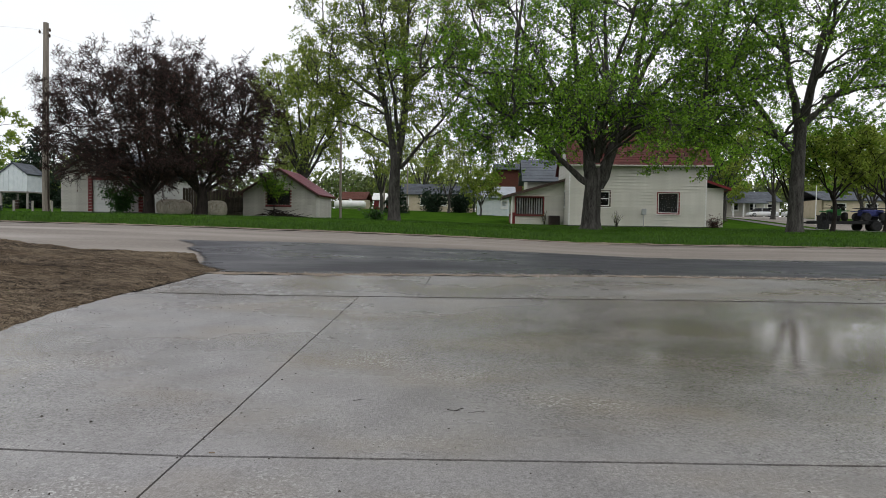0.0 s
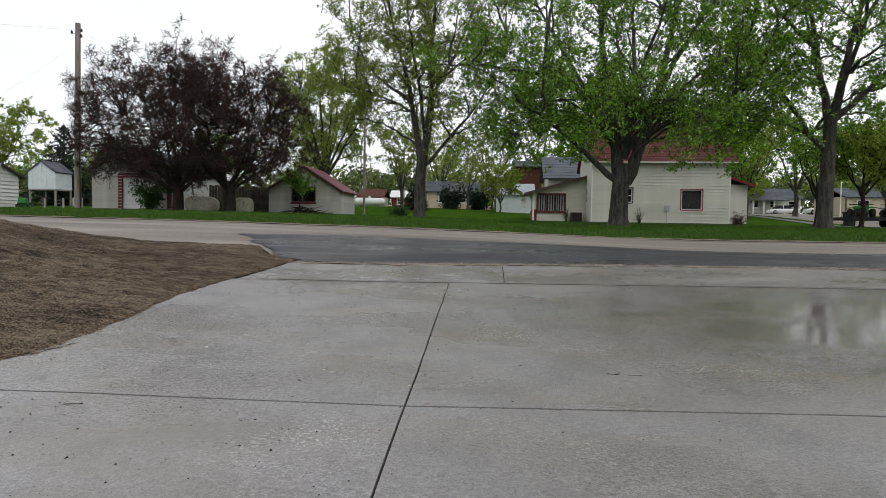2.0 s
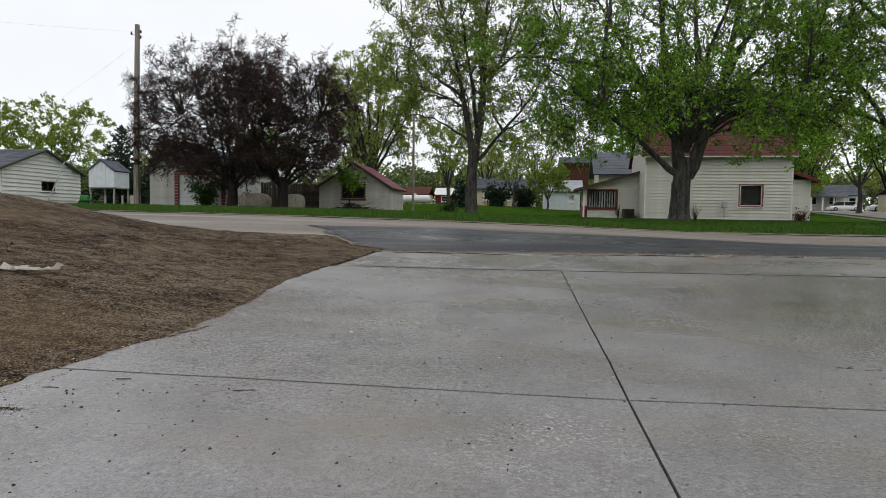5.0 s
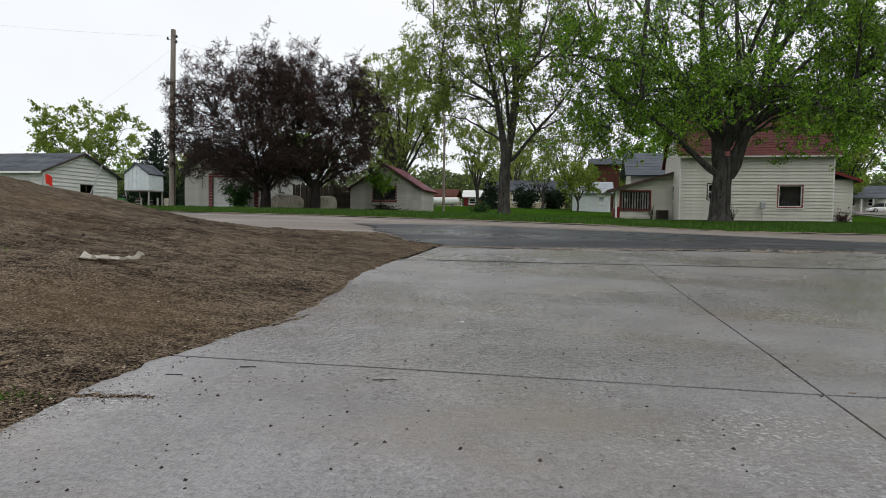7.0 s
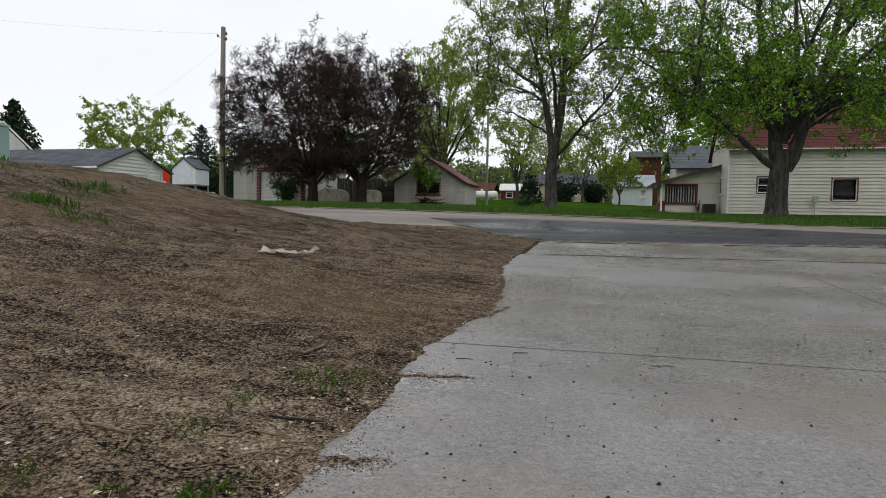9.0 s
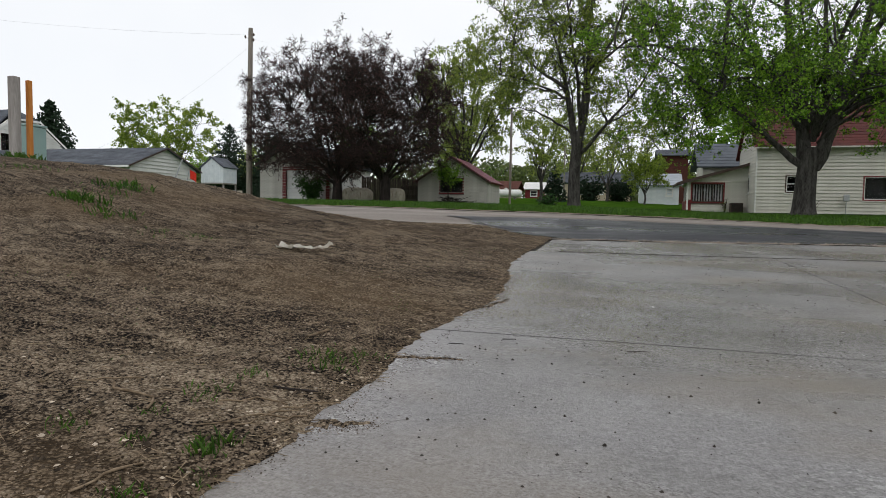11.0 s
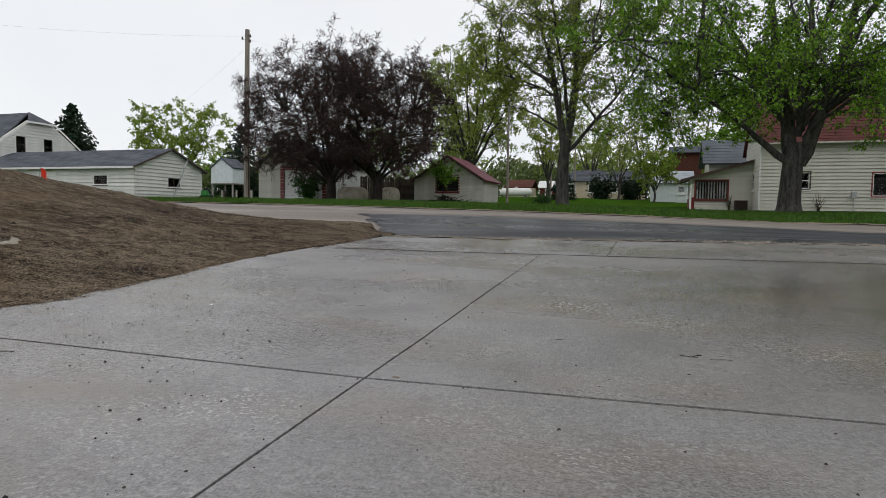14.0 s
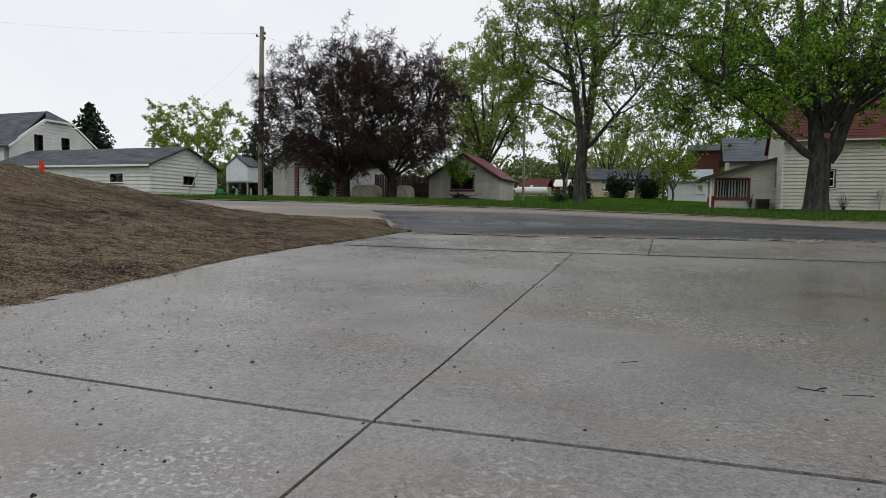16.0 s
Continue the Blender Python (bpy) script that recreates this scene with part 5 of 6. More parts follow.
round_tree(-61.5, 70, 12.6, 7.6, 61, M_LEAFY, 0.3, 5, label="light green tree behind the long garage")
round_tree(20.2, 36.5, 6.0, 2.4, 62, M_LEAFY, 0.16, 4, 2.2, "small street tree with dark trunk and young leaves", M_BARKD)
round_tree(22.9, 36.2, 6.2, 2.6, 63, M_LEAFY, 0.16, 4, 2.2, "small street tree with dark trunk and young leaves", M_BARKD)
round_tree(19.0, 39.0, 6.6, 2.4, 64, M_LEAF, 0.16, 3, 2.4, "slim young tree beside the street", M_BARKD)
round_tree(-4.0, 82, 9.0, 3.4, 65, M_LEAFY, 0.22, 1, label="nearly bare spring tree behind the lawn")
round_tree(0.2, 70, 5.4, 2.6, 66, M_LEAFY, 0.2, 4, label="small yellow-green tree on the lawn")
round_tree(22.5, 72, 12.0, 5.0, 67, M_LEAF, 0.3, 4, label="green tree behind the house")
round_tree(31, 84, 11.0, 5.0, 68, M_LEAFY, 0.3, 3, label="light green tree across the side street")
round_tree(44, 74, 10.5, 4.6, 69, M_LEAF, 0.3, 4, label="green tree across the side street")
round_tree(38, 62, 8.5, 3.6, 70, M_LEAFY, 0.24, 4, label="light green street tree")
round_tree(-10.5, 66, 9.5, 3.0, 71, M_LEAFW, 0.2, 3, label="thin pale spring tree behind the tank")
round_tree(10, 76, 13, 5.0, 72, M_LEAF, 0.3, 4, label="green tree behind the house")
for k, (x, y, top, sp, m) in enumerate(((21.5, 62, 11.5, 4.6, M_LEAF), (27, 70, 12.5, 5, M_LEAFY), (13, 66, 14, 6, M_LEAF), (36, 78, 13, 5.5, M_LEAF), (-1, 100, 15, 6, M_LEAFY), (6, 96, 17, 7, M_LEAFY), (-9, 98, 13, 6, M_LEAFW), (17, 90, 17, 7, M_LEAF), (29, 102, 16, 7, M_LEAFY), (41, 112, 15, 7, M_LEAF), (60, 100, 15, 7, M_LEAFY), (72, 84, 14, 6, M_LEAF), (-26, 84, 12, 5, M_LEAFW), (-32, 70, 9, 4, M_LEAF))):
    round_tree(x, y, top, sp, 150 + k, m, 0.27, 3, label="spring tree with hazy green leaves behind the houses", n=9, sec=1.0, twigs=2)
rf = random.Random(99)
for k in range(26):
    x = -150 + k * 12.5 + rf.uniform(-4, 4)
    y = 128 + rf.uniform(-14, 26) + (20 if k % 3 == 0 else 0)
    if -75 < x < -48:
        continue
    round_tree(x, y, rf.uniform(7, 12), rf.uniform(4, 6), 200 + k, (M_LEAF, M_LEAFY, M_LEAFW)[k % 3], 0.5, 6, label="distant tree in the far tree line", n=6, sec=0.5, tert=4, twigs=1)


rw = random.Random(640)
fv, ff = [], []
for k in range(52000):
    x = rw.uniform(-170, 190)
    y = rw.uniform(132, 165)
    hgt = 7.5 + 4.0 * noise.noise(Vector((x * 0.06, 0.5, 0))) + 2.5 * noise.noise(Vector((x * 0.19, 3.5, 0)))
    if -95 < x < -62:
        hgt *= 0.6
    z = base_h(0, y) + max(0.3, hgt * (rw.random() ** 0.8))
    add_leaf(fv, ff, Vector((x, y, z)), 0.85, rw, 0.2)
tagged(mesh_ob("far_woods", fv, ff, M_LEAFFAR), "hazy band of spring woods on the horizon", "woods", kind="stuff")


def conifer(name, label, x, y, height, radius, seed):
    r = random.Random(seed)
    t = thing(name, label, "tree", at(x, y))
    w = Wood()
    w.tube([Vector((0, 0, 0)), Vector((0, 0, height * 0.5)), Vector((0, 0, height))], [0.03 * height, 0.018 * height, 0.01], 7)
    mesh_ob("trunk", w.v, w.f, M_BARKD, t)
    bw, lv, lf = Wood(), [], []
    layers = int(height * 3.2)
    for k in range(layers):
        f = k / layers
        z = height * (0.05 + 0.93 * f)
        rad = radius * (1 - f) ** 0.7 * r.uniform(0.8, 1.1) + 0.1
        n = max(4, int(9 * (1 - f) + 3))
        a0 = r.uniform(0, 6.28)
        for j in range(n):
            a = a0 + 6.283 * j / n + r.uniform(-0.25, 0.25)
            L = rad * r.uniform(0.75, 1.15)
            e = Vector((math.cos(a) * L, math.sin(a) * L, z - 0.18 * L + r.uniform(-0.1, 0.15)))
            p = Vector((0, 0, z))
            bw.tube([p, e], [0.02, 0.006], 3)
            for s in range(int(7 + L * 9)):
                q = p.lerp(e, r.uniform(0.15, 1.05)) + rand_dir(r) * 0.12
                add_leaf(lv, lf, q, 0.26 * max(1.0, height / 8.5), r, 0.4)
    tagged(mesh_ob("twig_mass", bw.v, bw.f, M_BARKD, t), kind="stuff")
    tagged(mesh_ob("crown", lv, lf, M_NEEDLE, t, "dark green needles"), kind="stuff")
    return t


conifer("spruce_tree", "small dark green spruce on the lawn", -9.4, 70, 4.2, 1.6, 301)
conifer("spruce_tree", "tall dark spruce behind the white house", -88.5, 76, 15.0, 6.4, 302)
conifer("cedar_tree", "dark cedar behind the utility pole", -47.5, 64, 9.0, 4.0, 303)
conifer("cedar_tree", "dark cedar behind the utility pole", -43.6, 66, 8.2, 3.8, 304)
conifer("cedar_tree", "dark cedar behind the garage", -39.5, 62, 7.6, 3.6, 305)


def shrub(name, label, x, y, height, radius, seed, leafm, leaf, count, stems=9, per=4, cat="shrub"):
    r = random.Random(seed)
    t = thing(name, label, cat, at(x, y, 0.03))
    w, lv, lf = Wood(), [], []
    for k in range(stems):
        a = 6.283 * k / stems + r.uniform(-0.3, 0.3)
        s = radius * r.uniform(0.3, 1.0)
        e = Vector((math.cos(a) * s, math.sin(a) * s, height * r.uniform(0.6, 1.0) * (1 - 0.35 * (s / radius) ** 2)))
        pts = soften([Vector((0, 0, 0)), Vector((e.x * 0.35, e.y * 0.35, e.z * 0.45)), e], r, 0.04, 6)
        w.tube(pts, [0.03 * (1 - 0.12 * i) for i in range(7)], 4)
        for _ in range(count // stems):
            p, d = along(pts, r.uniform(0.2, 0.999))
            q = p + rand_dir(r) * r.uniform(0.1, 0.42) * radius
            q.z = max(0.03, q.z)
            w.tube([p, q], [0.008, 0.003], 3)
            for _ in range(per):
                add_leaf(lv, lf, q + rand_dir(r) * leaf, leaf, r, 0.2)
    mesh_ob("stem_mass", w.v, w.f, M_BARKD, t)
    tagged(mesh_ob("foliage", lv, lf, leafm, t), kind="stuff")
    return t


shrub("lilac_bush", "round green lilac bush in front of the garage door", -22.9, 38.6, 2.45, 1.35, 401, M_LEAFD, 0.15, 360)
tree("sapling", "small young tree with a light green crown before the shed", at(-13.6, 40.6, 0.03), ((0, 0, 0), (0.03, 0, 0.6), (0, 0, 1.2)), fan(random.Random(8), 7, 1.2, 2.9, 1.1, 0.04), 0.045, 402, M_BARKD, M_LEAF, leaf=0.12, per_twig=3, sec=3, tert=4, twigs=3, reach=(0.3, 0.7), sides=5)
shrub("shrub", "dark evergreen shrub on the far lawn", -6.3, 84, 3.2, 2.6, 403, M_NEEDLE, 0.3, 500)
shrub("shrub", "dark evergreen shrub on the far lawn", -2.6, 86, 3.4, 2.8, 404, M_NEEDLE, 0.3, 500)
shrub("shrub", "low green shrub by the lawn tree", -6.6, 40, 0.8, 0.9, 405, M_LEAFD, 0.12, 160)
shrub("bare_shrub", "thin bare shrub at the house wall", 10.5, 47.6, 1.5, 0.6, 406, M_LEAFY, 0.06, 70, per=1)
shrub("bare_shrub", "thin bare shrub at the porch wall", 5.4, 50.6, 1.3, 0.4, 407, M_LEAFY, 0.06, 60, per=1)
shrub("dry_shrub", "low dry shrub at the house corner", 18.2, 48.9, 0.9, 0.9, 408, M_LEAFP, 0.1, 120)


# ---- side street, vehicles and far things ----
def side_x(y):
    return 20.3 + (y - 29) * 0.205


def strip(name, off0, off1, y0, y1, lift, material, label, category):
    vs, fs = [], []
    n = 40
    for k in range(n + 1):
        y = y0 + (y1 - y0) * k / n
        for o in (off0, (off0 + off1) / 2, off1):
            x = side_x(y) + o
            vs.append((x, y, base_h(x, y) + lift))
    for k in range(n):
        for j in range(2):
            c = 3 * k + j
            fs.append((c, c + 1, c + 4, c + 3))
    tagged(mesh_ob(name, vs, fs, material), label, category, kind="structure")


strip("sidewalk", 0.0, 1.3, 18, 120, 0.045, M_FOUND, "pale concrete sidewalk along the side street", "sidewalk")
strip("side_street", 2.6, 13.0, 17, 150, 0.03, M_ROAD, "wet grey side street", "road")


def wheel(parent, x, y, z, r, w, rim=None):
    """A tyre with its rim; the axle lies along y."""
    h = new("wheel")
    h.parent = parent
    h.matrix_local = pose(x, y, z)
    bm = bmesh.new()
    prof = [(r * 0.62, -w / 2), (r * 0.93, -w / 2), (r, -w * 0.3), (r, w * 0.3), (r * 0.93, w / 2), (r * 0.62, w / 2)]
    rings = []
    for k in range(16):
        a = 6.28318 * k / 16
        rings.append([bm.verts.new((math.cos(a) * q, s, math.sin(a) * q)) for q, s in prof])
    for k in range(16):
        for j in range(5):
            bm.faces.new((rings[k][j], rings[k][j + 1], rings[(k + 1) % 16][j + 1], rings[(k + 1) % 16][j]))
    part("tyre", bm, M_BLACK, h, smooth=True)
    bm = bmesh.new()
    tube(bm, [(0, -w * 0.42, 0), (0, w * 0.42, 0)], [r * 0.63, r * 0.63], 14)
    part("rim", bm, rim or M_STEEL, h)
    return h


def vehicle(name, label, place, turn, paint, L=4.5, W=1.75, belt=0.85, roof=1.4, cabin=(0.22, 0.38, 0.72, 0.86), r=0.31, cat="car"):
    """A car with a rounded body, glazed cabin, wheels and lights; its nose points to +x."""
    t = thing(name, label, cat, place, turn=turn)
    xs = [-L / 2, -L / 2 + 0.08, -L * 0.3, 0, L * 0.28, L / 2 - 0.1, L / 2]
    top = [belt * 0.82, belt * 0.98, belt, belt, belt * 0.98, belt * 0.78, belt * 0.62]
    bm = bmesh.new()
    rings = []
    for x, z in zip(xs, top):
        w = W / 2 * (0.9 if abs(x) > L * 0.45 else 1.0)
        rings.append([bm.verts.new(p) for p in ((x, -w * 0.94, 0.22), (x, -w, 0.45), (x, -w * 0.97, z * 0.85), (x, -w * 0.8, z), (x, w * 0.8, z), (x, w * 0.97, z * 0.85), (x, w, 0.45), (x, w * 0.94, 0.22))])
    for a, b in zip(rings, rings[1:]):
        for j in range(8):
            bm.faces.new((a[j], a[(j + 1) % 8], b[(j + 1) % 8], b[j]))
    bm.faces.new(rings[0][::-1])
    bm.faces.new(rings[-1])
    bmesh.ops.recalc_face_normals(bm, faces=bm.faces)
    part("body", bm, paint, t)
    c = [-L / 2 + L * q for q in cabin]
    w0, w1 = W * 0.4, W * 0.34
    bm = bmesh.new()
    lo = [bm.verts.new(p) for p in ((c[0], -w0, belt), (c[3], -w0, belt), (c[3], w0, belt), (c[0], w0, belt))]
    hi = [bm.verts.new(p) for p in ((c[1], -w1, roof), (c[2], -w1, roof), (c[2], w1, roof), (c[1], w1, roof))]
    for j in range(4):
        bm.faces.new((lo[j], lo[(j + 1) % 4], hi[(j + 1) % 4], hi[j]))
    part("glazing", bm, M_BLACK, t, "dark window glass")
    part("roof", boxes((c[1] - 0.03, c[2] + 0.03, -w1 - 0.02, w1 + 0.02, roof, roof + 0.05), bevel=0.02), paint, t)
    for s in (-1, 1):
        part("pillar", boxes(((c[1] + c[2]) / 2 - 0.04, (c[1] + c[2]) / 2 + 0.04, s * (w0 + w1) / 2 - 0.05, s * (w0 + w1) / 2 + 0.05, belt, roof)), paint, t)
        part("headlight", boxes((L / 2 - 0.1, L / 2 + 0.01, s * W * 0.34 - 0.14, s * W * 0.34 + 0.14, belt * 0.6, belt * 0.76), bevel=0.02), M_STEEL, t)
        part("tail_light", boxes((-L / 2 - 0.01, -L / 2 + 0.06, s * W * 0.36 - 0.12, s * W * 0.36 + 0.12, belt * 0.62, belt * 0.82)), M_REDTRIM, t)
        for x in (-L * 0.3, L * 0.31):
            wheel(t, x, s * (W / 2 - 0.1), r, r, 0.2)
    part("bumper", boxes((L / 2 - 0.06, L / 2 + 0.06, -W * 0.43, W * 0.43, 0.26, 0.46), bevel=0.03), paint, t)
    return t


def on(x, y):
    return (x, y, base_h(x, y) + 0.03)


vehicle("car", "white sedan parked on the side street", on(46.3, 104), 172, M_CAR)
vehicle("pickup_truck", "white pickup parked behind a street tree", on(51.2, 101.5), 172, M_CAR, 5.3, 1.95, 1.05, 1.8, (0.42, 0.48, 0.68, 0.76), 0.38, "truck")
vehicle("suv", "white sport utility car parked on the side street", on(37.6, 56), 165, M_CAR, 4.7, 1.85, 1.05, 1.75, (0.04, 0.1, 0.66, 0.76), 0.36, "car")
far_house("tan_building", "long tan building across the side street", 48.5, 70, 90, 2.5, 2.7, 1.4, 9, M_TAN, M_GREYROOF, 5)
porch_h = far_house("porch_house", "cream house with a columned porch far off", 47.5, 57.5, 122, 3.4, 2.9, 2.0, 8, M_SIDING, M_GREYROOF, 3)
for q in range(4):
    part("porch_column", boxes((47.8 + q * 1.9, 48.05 + q * 1.9, 119.6, 119.85, 3.1, 5.8)), M_WHITE, porch_h)
roof_plane(porch_h, "porch_roof", (47.2, 119.2, 5.8), (54.2, 119.2, 5.8), (54.2, 122.0, 6.6), (47.2, 122.0, 6.6), M_GREYROOF, 4)
far_house("white_shed", "small white shed far down the street", 41.8, 45.0, 126, 3.5, 2.2, 0.8, 4, M_WHITE, M_GREYROOF, 1, "shed")

# utility trailer with three quad bikes
tx, ty = 25.6, 42.2
tz = base_h(tx, ty)
trailer = thing("trailer", "flat black utility trailer parked on the side street", "trailer", (tx, ty, tz), turn=-4)
part("deck", boxes((-3.3, 3.3, -1.0, 1.0, 0.55, 0.63), bevel=0.01), M_GREYWOOD, trailer)
part("frame", boxes((-3.35, 3.35, -1.06, -1.0, 0.45, 0.66), (-3.35, 3.35, 1.0, 1.06, 0.45, 0.66), (-3.35, -3.28, -1.0, 1.0, 0.45, 0.66), (3.28, 3.35, -1.0, 1.0, 0.45, 0.66)), M_BLACK, trailer)
part("tongue", boxes((-4.7, -3.35, -0.06, 0.06, 0.46, 0.56)), M_BLACK, trailer)
part("jack", boxes((-4.5, -4.4, -0.05, 0.05, 0.0, 0.9)), M_STEEL, trailer)
for s in (-1, 1):
    for x in (-0.1, 0.75):
        wheel(trailer, x, s * 1.16, 0.33, 0.33, 0.18, M_BLACK)
    part("fender", boxes((-0.5, 1.15, s * 1.16 - 0.11, s * 1.16 + 0.11, 0.68, 0.71), bevel=0.01), M_BLACK, trailer)


def quad(place, turn, paint, label):
    t = thing("quad_bike", label, "quad bike", place, group="quad bikes on the trailer", turn=turn)
    for s in (-1, 1):
        for x in (-0.6, 0.6):
            wheel(t, x, s * 0.42, 0.29, 0.29, 0.24, M_BLACK)
            part("fender", boxes((x - 0.36, x + 0.36, s * 0.42 - 0.16, s * 0.42 + 0.16, 0.62, 0.68), bevel=0.025), paint, t)
    part("body", boxes((-0.75, 0.8, -0.2, 0.2, 0.35, 0.78), bevel=0.08), paint, t)
    part("seat", boxes((-0.65, 0.15, -0.17, 0.17, 0.78, 0.92), bevel=0.06), M_BLACK, t)
    part("rack", boxes((0.4, 0.95, -0.38, 0.38, 0.86, 0.9), (-0.95, -0.45, -0.38, 0.38, 0.84, 0.88)), M_BLACK, t)
    bm = tube(bmesh.new(), [(0.3, -0.4, 1.1), (0.38, -0.2, 1.06), (0.4, 0, 1.0), (0.38, 0.2, 1.06), (0.3, 0.4, 1.1)], [0.018] * 5, 6)
    part("handlebar", bm, M_BLACK, t)
    part("steering_column", tube(bmesh.new(), [(0.5, 0, 0.7), (0.4, 0, 1.0)], [0.03, 0.03], 6), M_BLACK, t)
    return t


quad((tx - 2.2, ty, tz + 0.64), 80, M_GREENPL, "bright green quad bike standing on the trailer")
quad((tx + 0.1, ty, tz + 0.64), 8, M_BLUEPL, "dark blue quad bike standing on the trailer")
quad((tx + 2.4, ty, tz + 0.64), 0, M_BROWNTRIM, "dark brown quad bike standing on the trailer")
bin_ = thing("trash_bin", "dark wheeled trash bin beside the side street", "trash bin", on(25.6, 47.5))
bm = boxes((-0.32, 0.32, -0.34, 0.34, 0.06, 1.0), bevel=0.04)
for v in bm.verts:
    if v.co.z < 0.5:
        v.co.x *= 0.85
        v.co.y *= 0.85
part("body", bm, M_BLACK, bin_)
part("lid", boxes((-0.36, 0.36, -0.38, 0.38, 1.0, 1.08), bevel=0.03), M_BLACK, bin_)
for s in (-1, 1):
    wheel(bin_, s * 0.3, 0.26, 0.1, 0.1, 0.06)
mast = thing("flagpole", "thin white flagpole beside the side street", "flagpole", on(31.6, 60))
part("pole", tube(bmesh.new(), [(0, 0, 0), (0, 0, 8.3)], [0.05, 0.03], 8), M_WHITE, mast)
part("ball", tube(bmesh.new(), [(0, 0, 8.28), (0, 0, 8.34), (0, 0, 8.42)], [0.02, 0.07, 0.02], 8), M_STEEL, mast)

# propane tank far behind the shed
tank = thing("propane_tank", "long white propane tank lying on feet", "tank", (-16.8, 80, base_h(-16.8, 80)))
bm = tube(bmesh.new(), [(-2.1, 0, 0.75), (-2.0, 0, 0.75), (-1.75, 0, 0.75), (1.75, 0, 0.75), (2.0, 0, 0.75), (2.1, 0, 0.75)], [0.1, 0.36, 0.52, 0.52, 0.36, 0.1], 16)
part("vessel", bm, M_WHITE, tank, smooth=True)
part("dome", tube(bmesh.new(), [(0, 0, 1.2), (0, 0, 1.42), (0, 0, 1.48)], [0.2, 0.2, 0.08], 12), M_WHITE, tank)
for x in (-1.2, 1.2):
    part("foot", boxes((x - 0.12, x + 0.12, -0.4, 0.4, -0.1, 0.32)), M_FOUND, tank)

# utility pole, guy pipe, thin service poles and wires
pole = thing("utility_pole", "tall weathered wooden utility pole on the grass", "utility pole", at(-27.15, 37.5, 0.1))
pb = pole.matrix_world.translation.z
part("shaft", tube(bmesh.new(), [(0, 0, 0), (0.02, 0, 5), (0.12, 0, 12.95 - pb)], [0.21, 0.19, 0.15], 12), M_POLE, pole)
part("conduit", tube(bmesh.new(), [(0.2, -0.08, 0), (0.2, -0.08, 4.2), (0.21, -0.06, 7.6)], [0.035, 0.035, 0.03], 8), M_BROWNTRIM, pole)
for dx, dz in ((0.36, 12.45), (-0.3, 12.35), (0.34, 12.1)):
    part("bracket", tube(bmesh.new(), [(0.1, 0, dz - pb - 0.1), (dx, 0, dz - pb)], [0.025, 0.025], 6), M_STEEL, pole)
    part("insulator", tube(bmesh.new(), [(dx, 0, dz - pb - 0.05), (dx, 0, dz - pb + 0.05), (dx, 0, dz - pb + 0.16)], [0.04, 0.07, 0.03], 8), M_BROWNTRIM, pole)


def wire(name, a, b, sag, label, r=0.003):
    pts = []
    for k in range(17):
        f = k / 16
        p = Vector(a).lerp(Vector(b), f)
        p.z -= sag * 4 * f * (1 - f)
        pts.append(p)
    w = Wood()
    w.tube(pts, [r] * 17, 4)
    tagged(mesh_ob(name, w.v, w.f, M_BLACK), label, "wire")


wire("overhead_wire", (-27.0, 37.5, 12.5), (-75, 30, 19.0), 1.2, "thin overhead wire running from the pole")
wire("overhead_wire", (-27.0, 37.5, 12.3), (-10.0, 64, 12.2), 0.8, "thin overhead wire running from the pole")
wire("overhead_wire", (-27.3, 37.5, 11.6), (-56, 52, 6.3), 0.7, "thin service wire sloping to the white house")
guy = thing("guy_guard", "grey leaning steel pipe beside the long garage", "pipe")
part("pipe", tube(bmesh.new(), [(-38.9, 43.2, base_h(-38.9, 43.2) - 0.1), (-38.75, 45.0, 4.75)], [0.05, 0.05], 8), M_STEEL, guy)
for x, y, h in ((-10.0, 44.6, 7.2), (-11.4, 74, 7.5), (-9.3, 80, 7.0)):
    sp = thing("service_pole", "thin weathered wooden pole near the shed", "pole", at(x, y, 0.05), group="thin poles")
    part("shaft", tube(bmesh.new(), [(0, 0, 0), (0, 0, h)], [0.1 if y < 50 else 0.12, 0.07], 8), M_POLE, sp)

# things under the dark trees
for x, w, h, s in ((-19.55, 1.05, 0.98, 1), (-16.75, 0.55, 0.95, 2)):
    b = thing("covered_bale", "rounded tan bale under a weathered cover", "bale", at(x, 38.9, 0.05), group="bales under the trees")
    rb = random.Random(s)
    bm = bmesh.new()
    bmesh.ops.create_uvsphere(bm, u_segments=20, v_segments=12, radius=1)
    for v in bm.verts:
        c = v.co
        for i, p in ((0, 0.55), (1, 0.6), (2, 0.7)):
            c[i] = math.copysign(abs(c[i]) ** p, c[i])
        j = 1 + 0.05 * noise.noise(Vector((c.x * 3 + s, c.y * 3, c.z * 3)))
        v.co = Vector((c.x * w * j, c.y * 0.7 * j, 0.5 + c.z * 0.55 * h * j))
    part("cover", bm, M_STRAW, b, smooth=True)
    bm = bmesh.new()
    for q in (-0.5, 0.05, 0.5):
        tube(bm, [(q * w, 0.7 * 1.03 * math.cos(a), 0.5 + 0.57 * h * math.sin(a)) for a in [k * 0.3 - 0.3 for k in range(13)]], [0.012] * 13, 4)
    part("twine", bm, M_TWIG, b)
fence = thing("board_fence", "dark weathered board fence between garage and shed", "fence")
rb = random.Random(15)
for q in range(26):
    x = -21.5 + q * 0.205
    z = base_h(x, 44)
    h = 1.9 + rb.uniform(-0.12, 0.1)
    part("board", boxes((x, x + 0.185, 44.0 + rb.uniform(0, 0.02), 44.03, z - 0.05, z + h), bevel=0.004), M_OLDWOOD, fence)
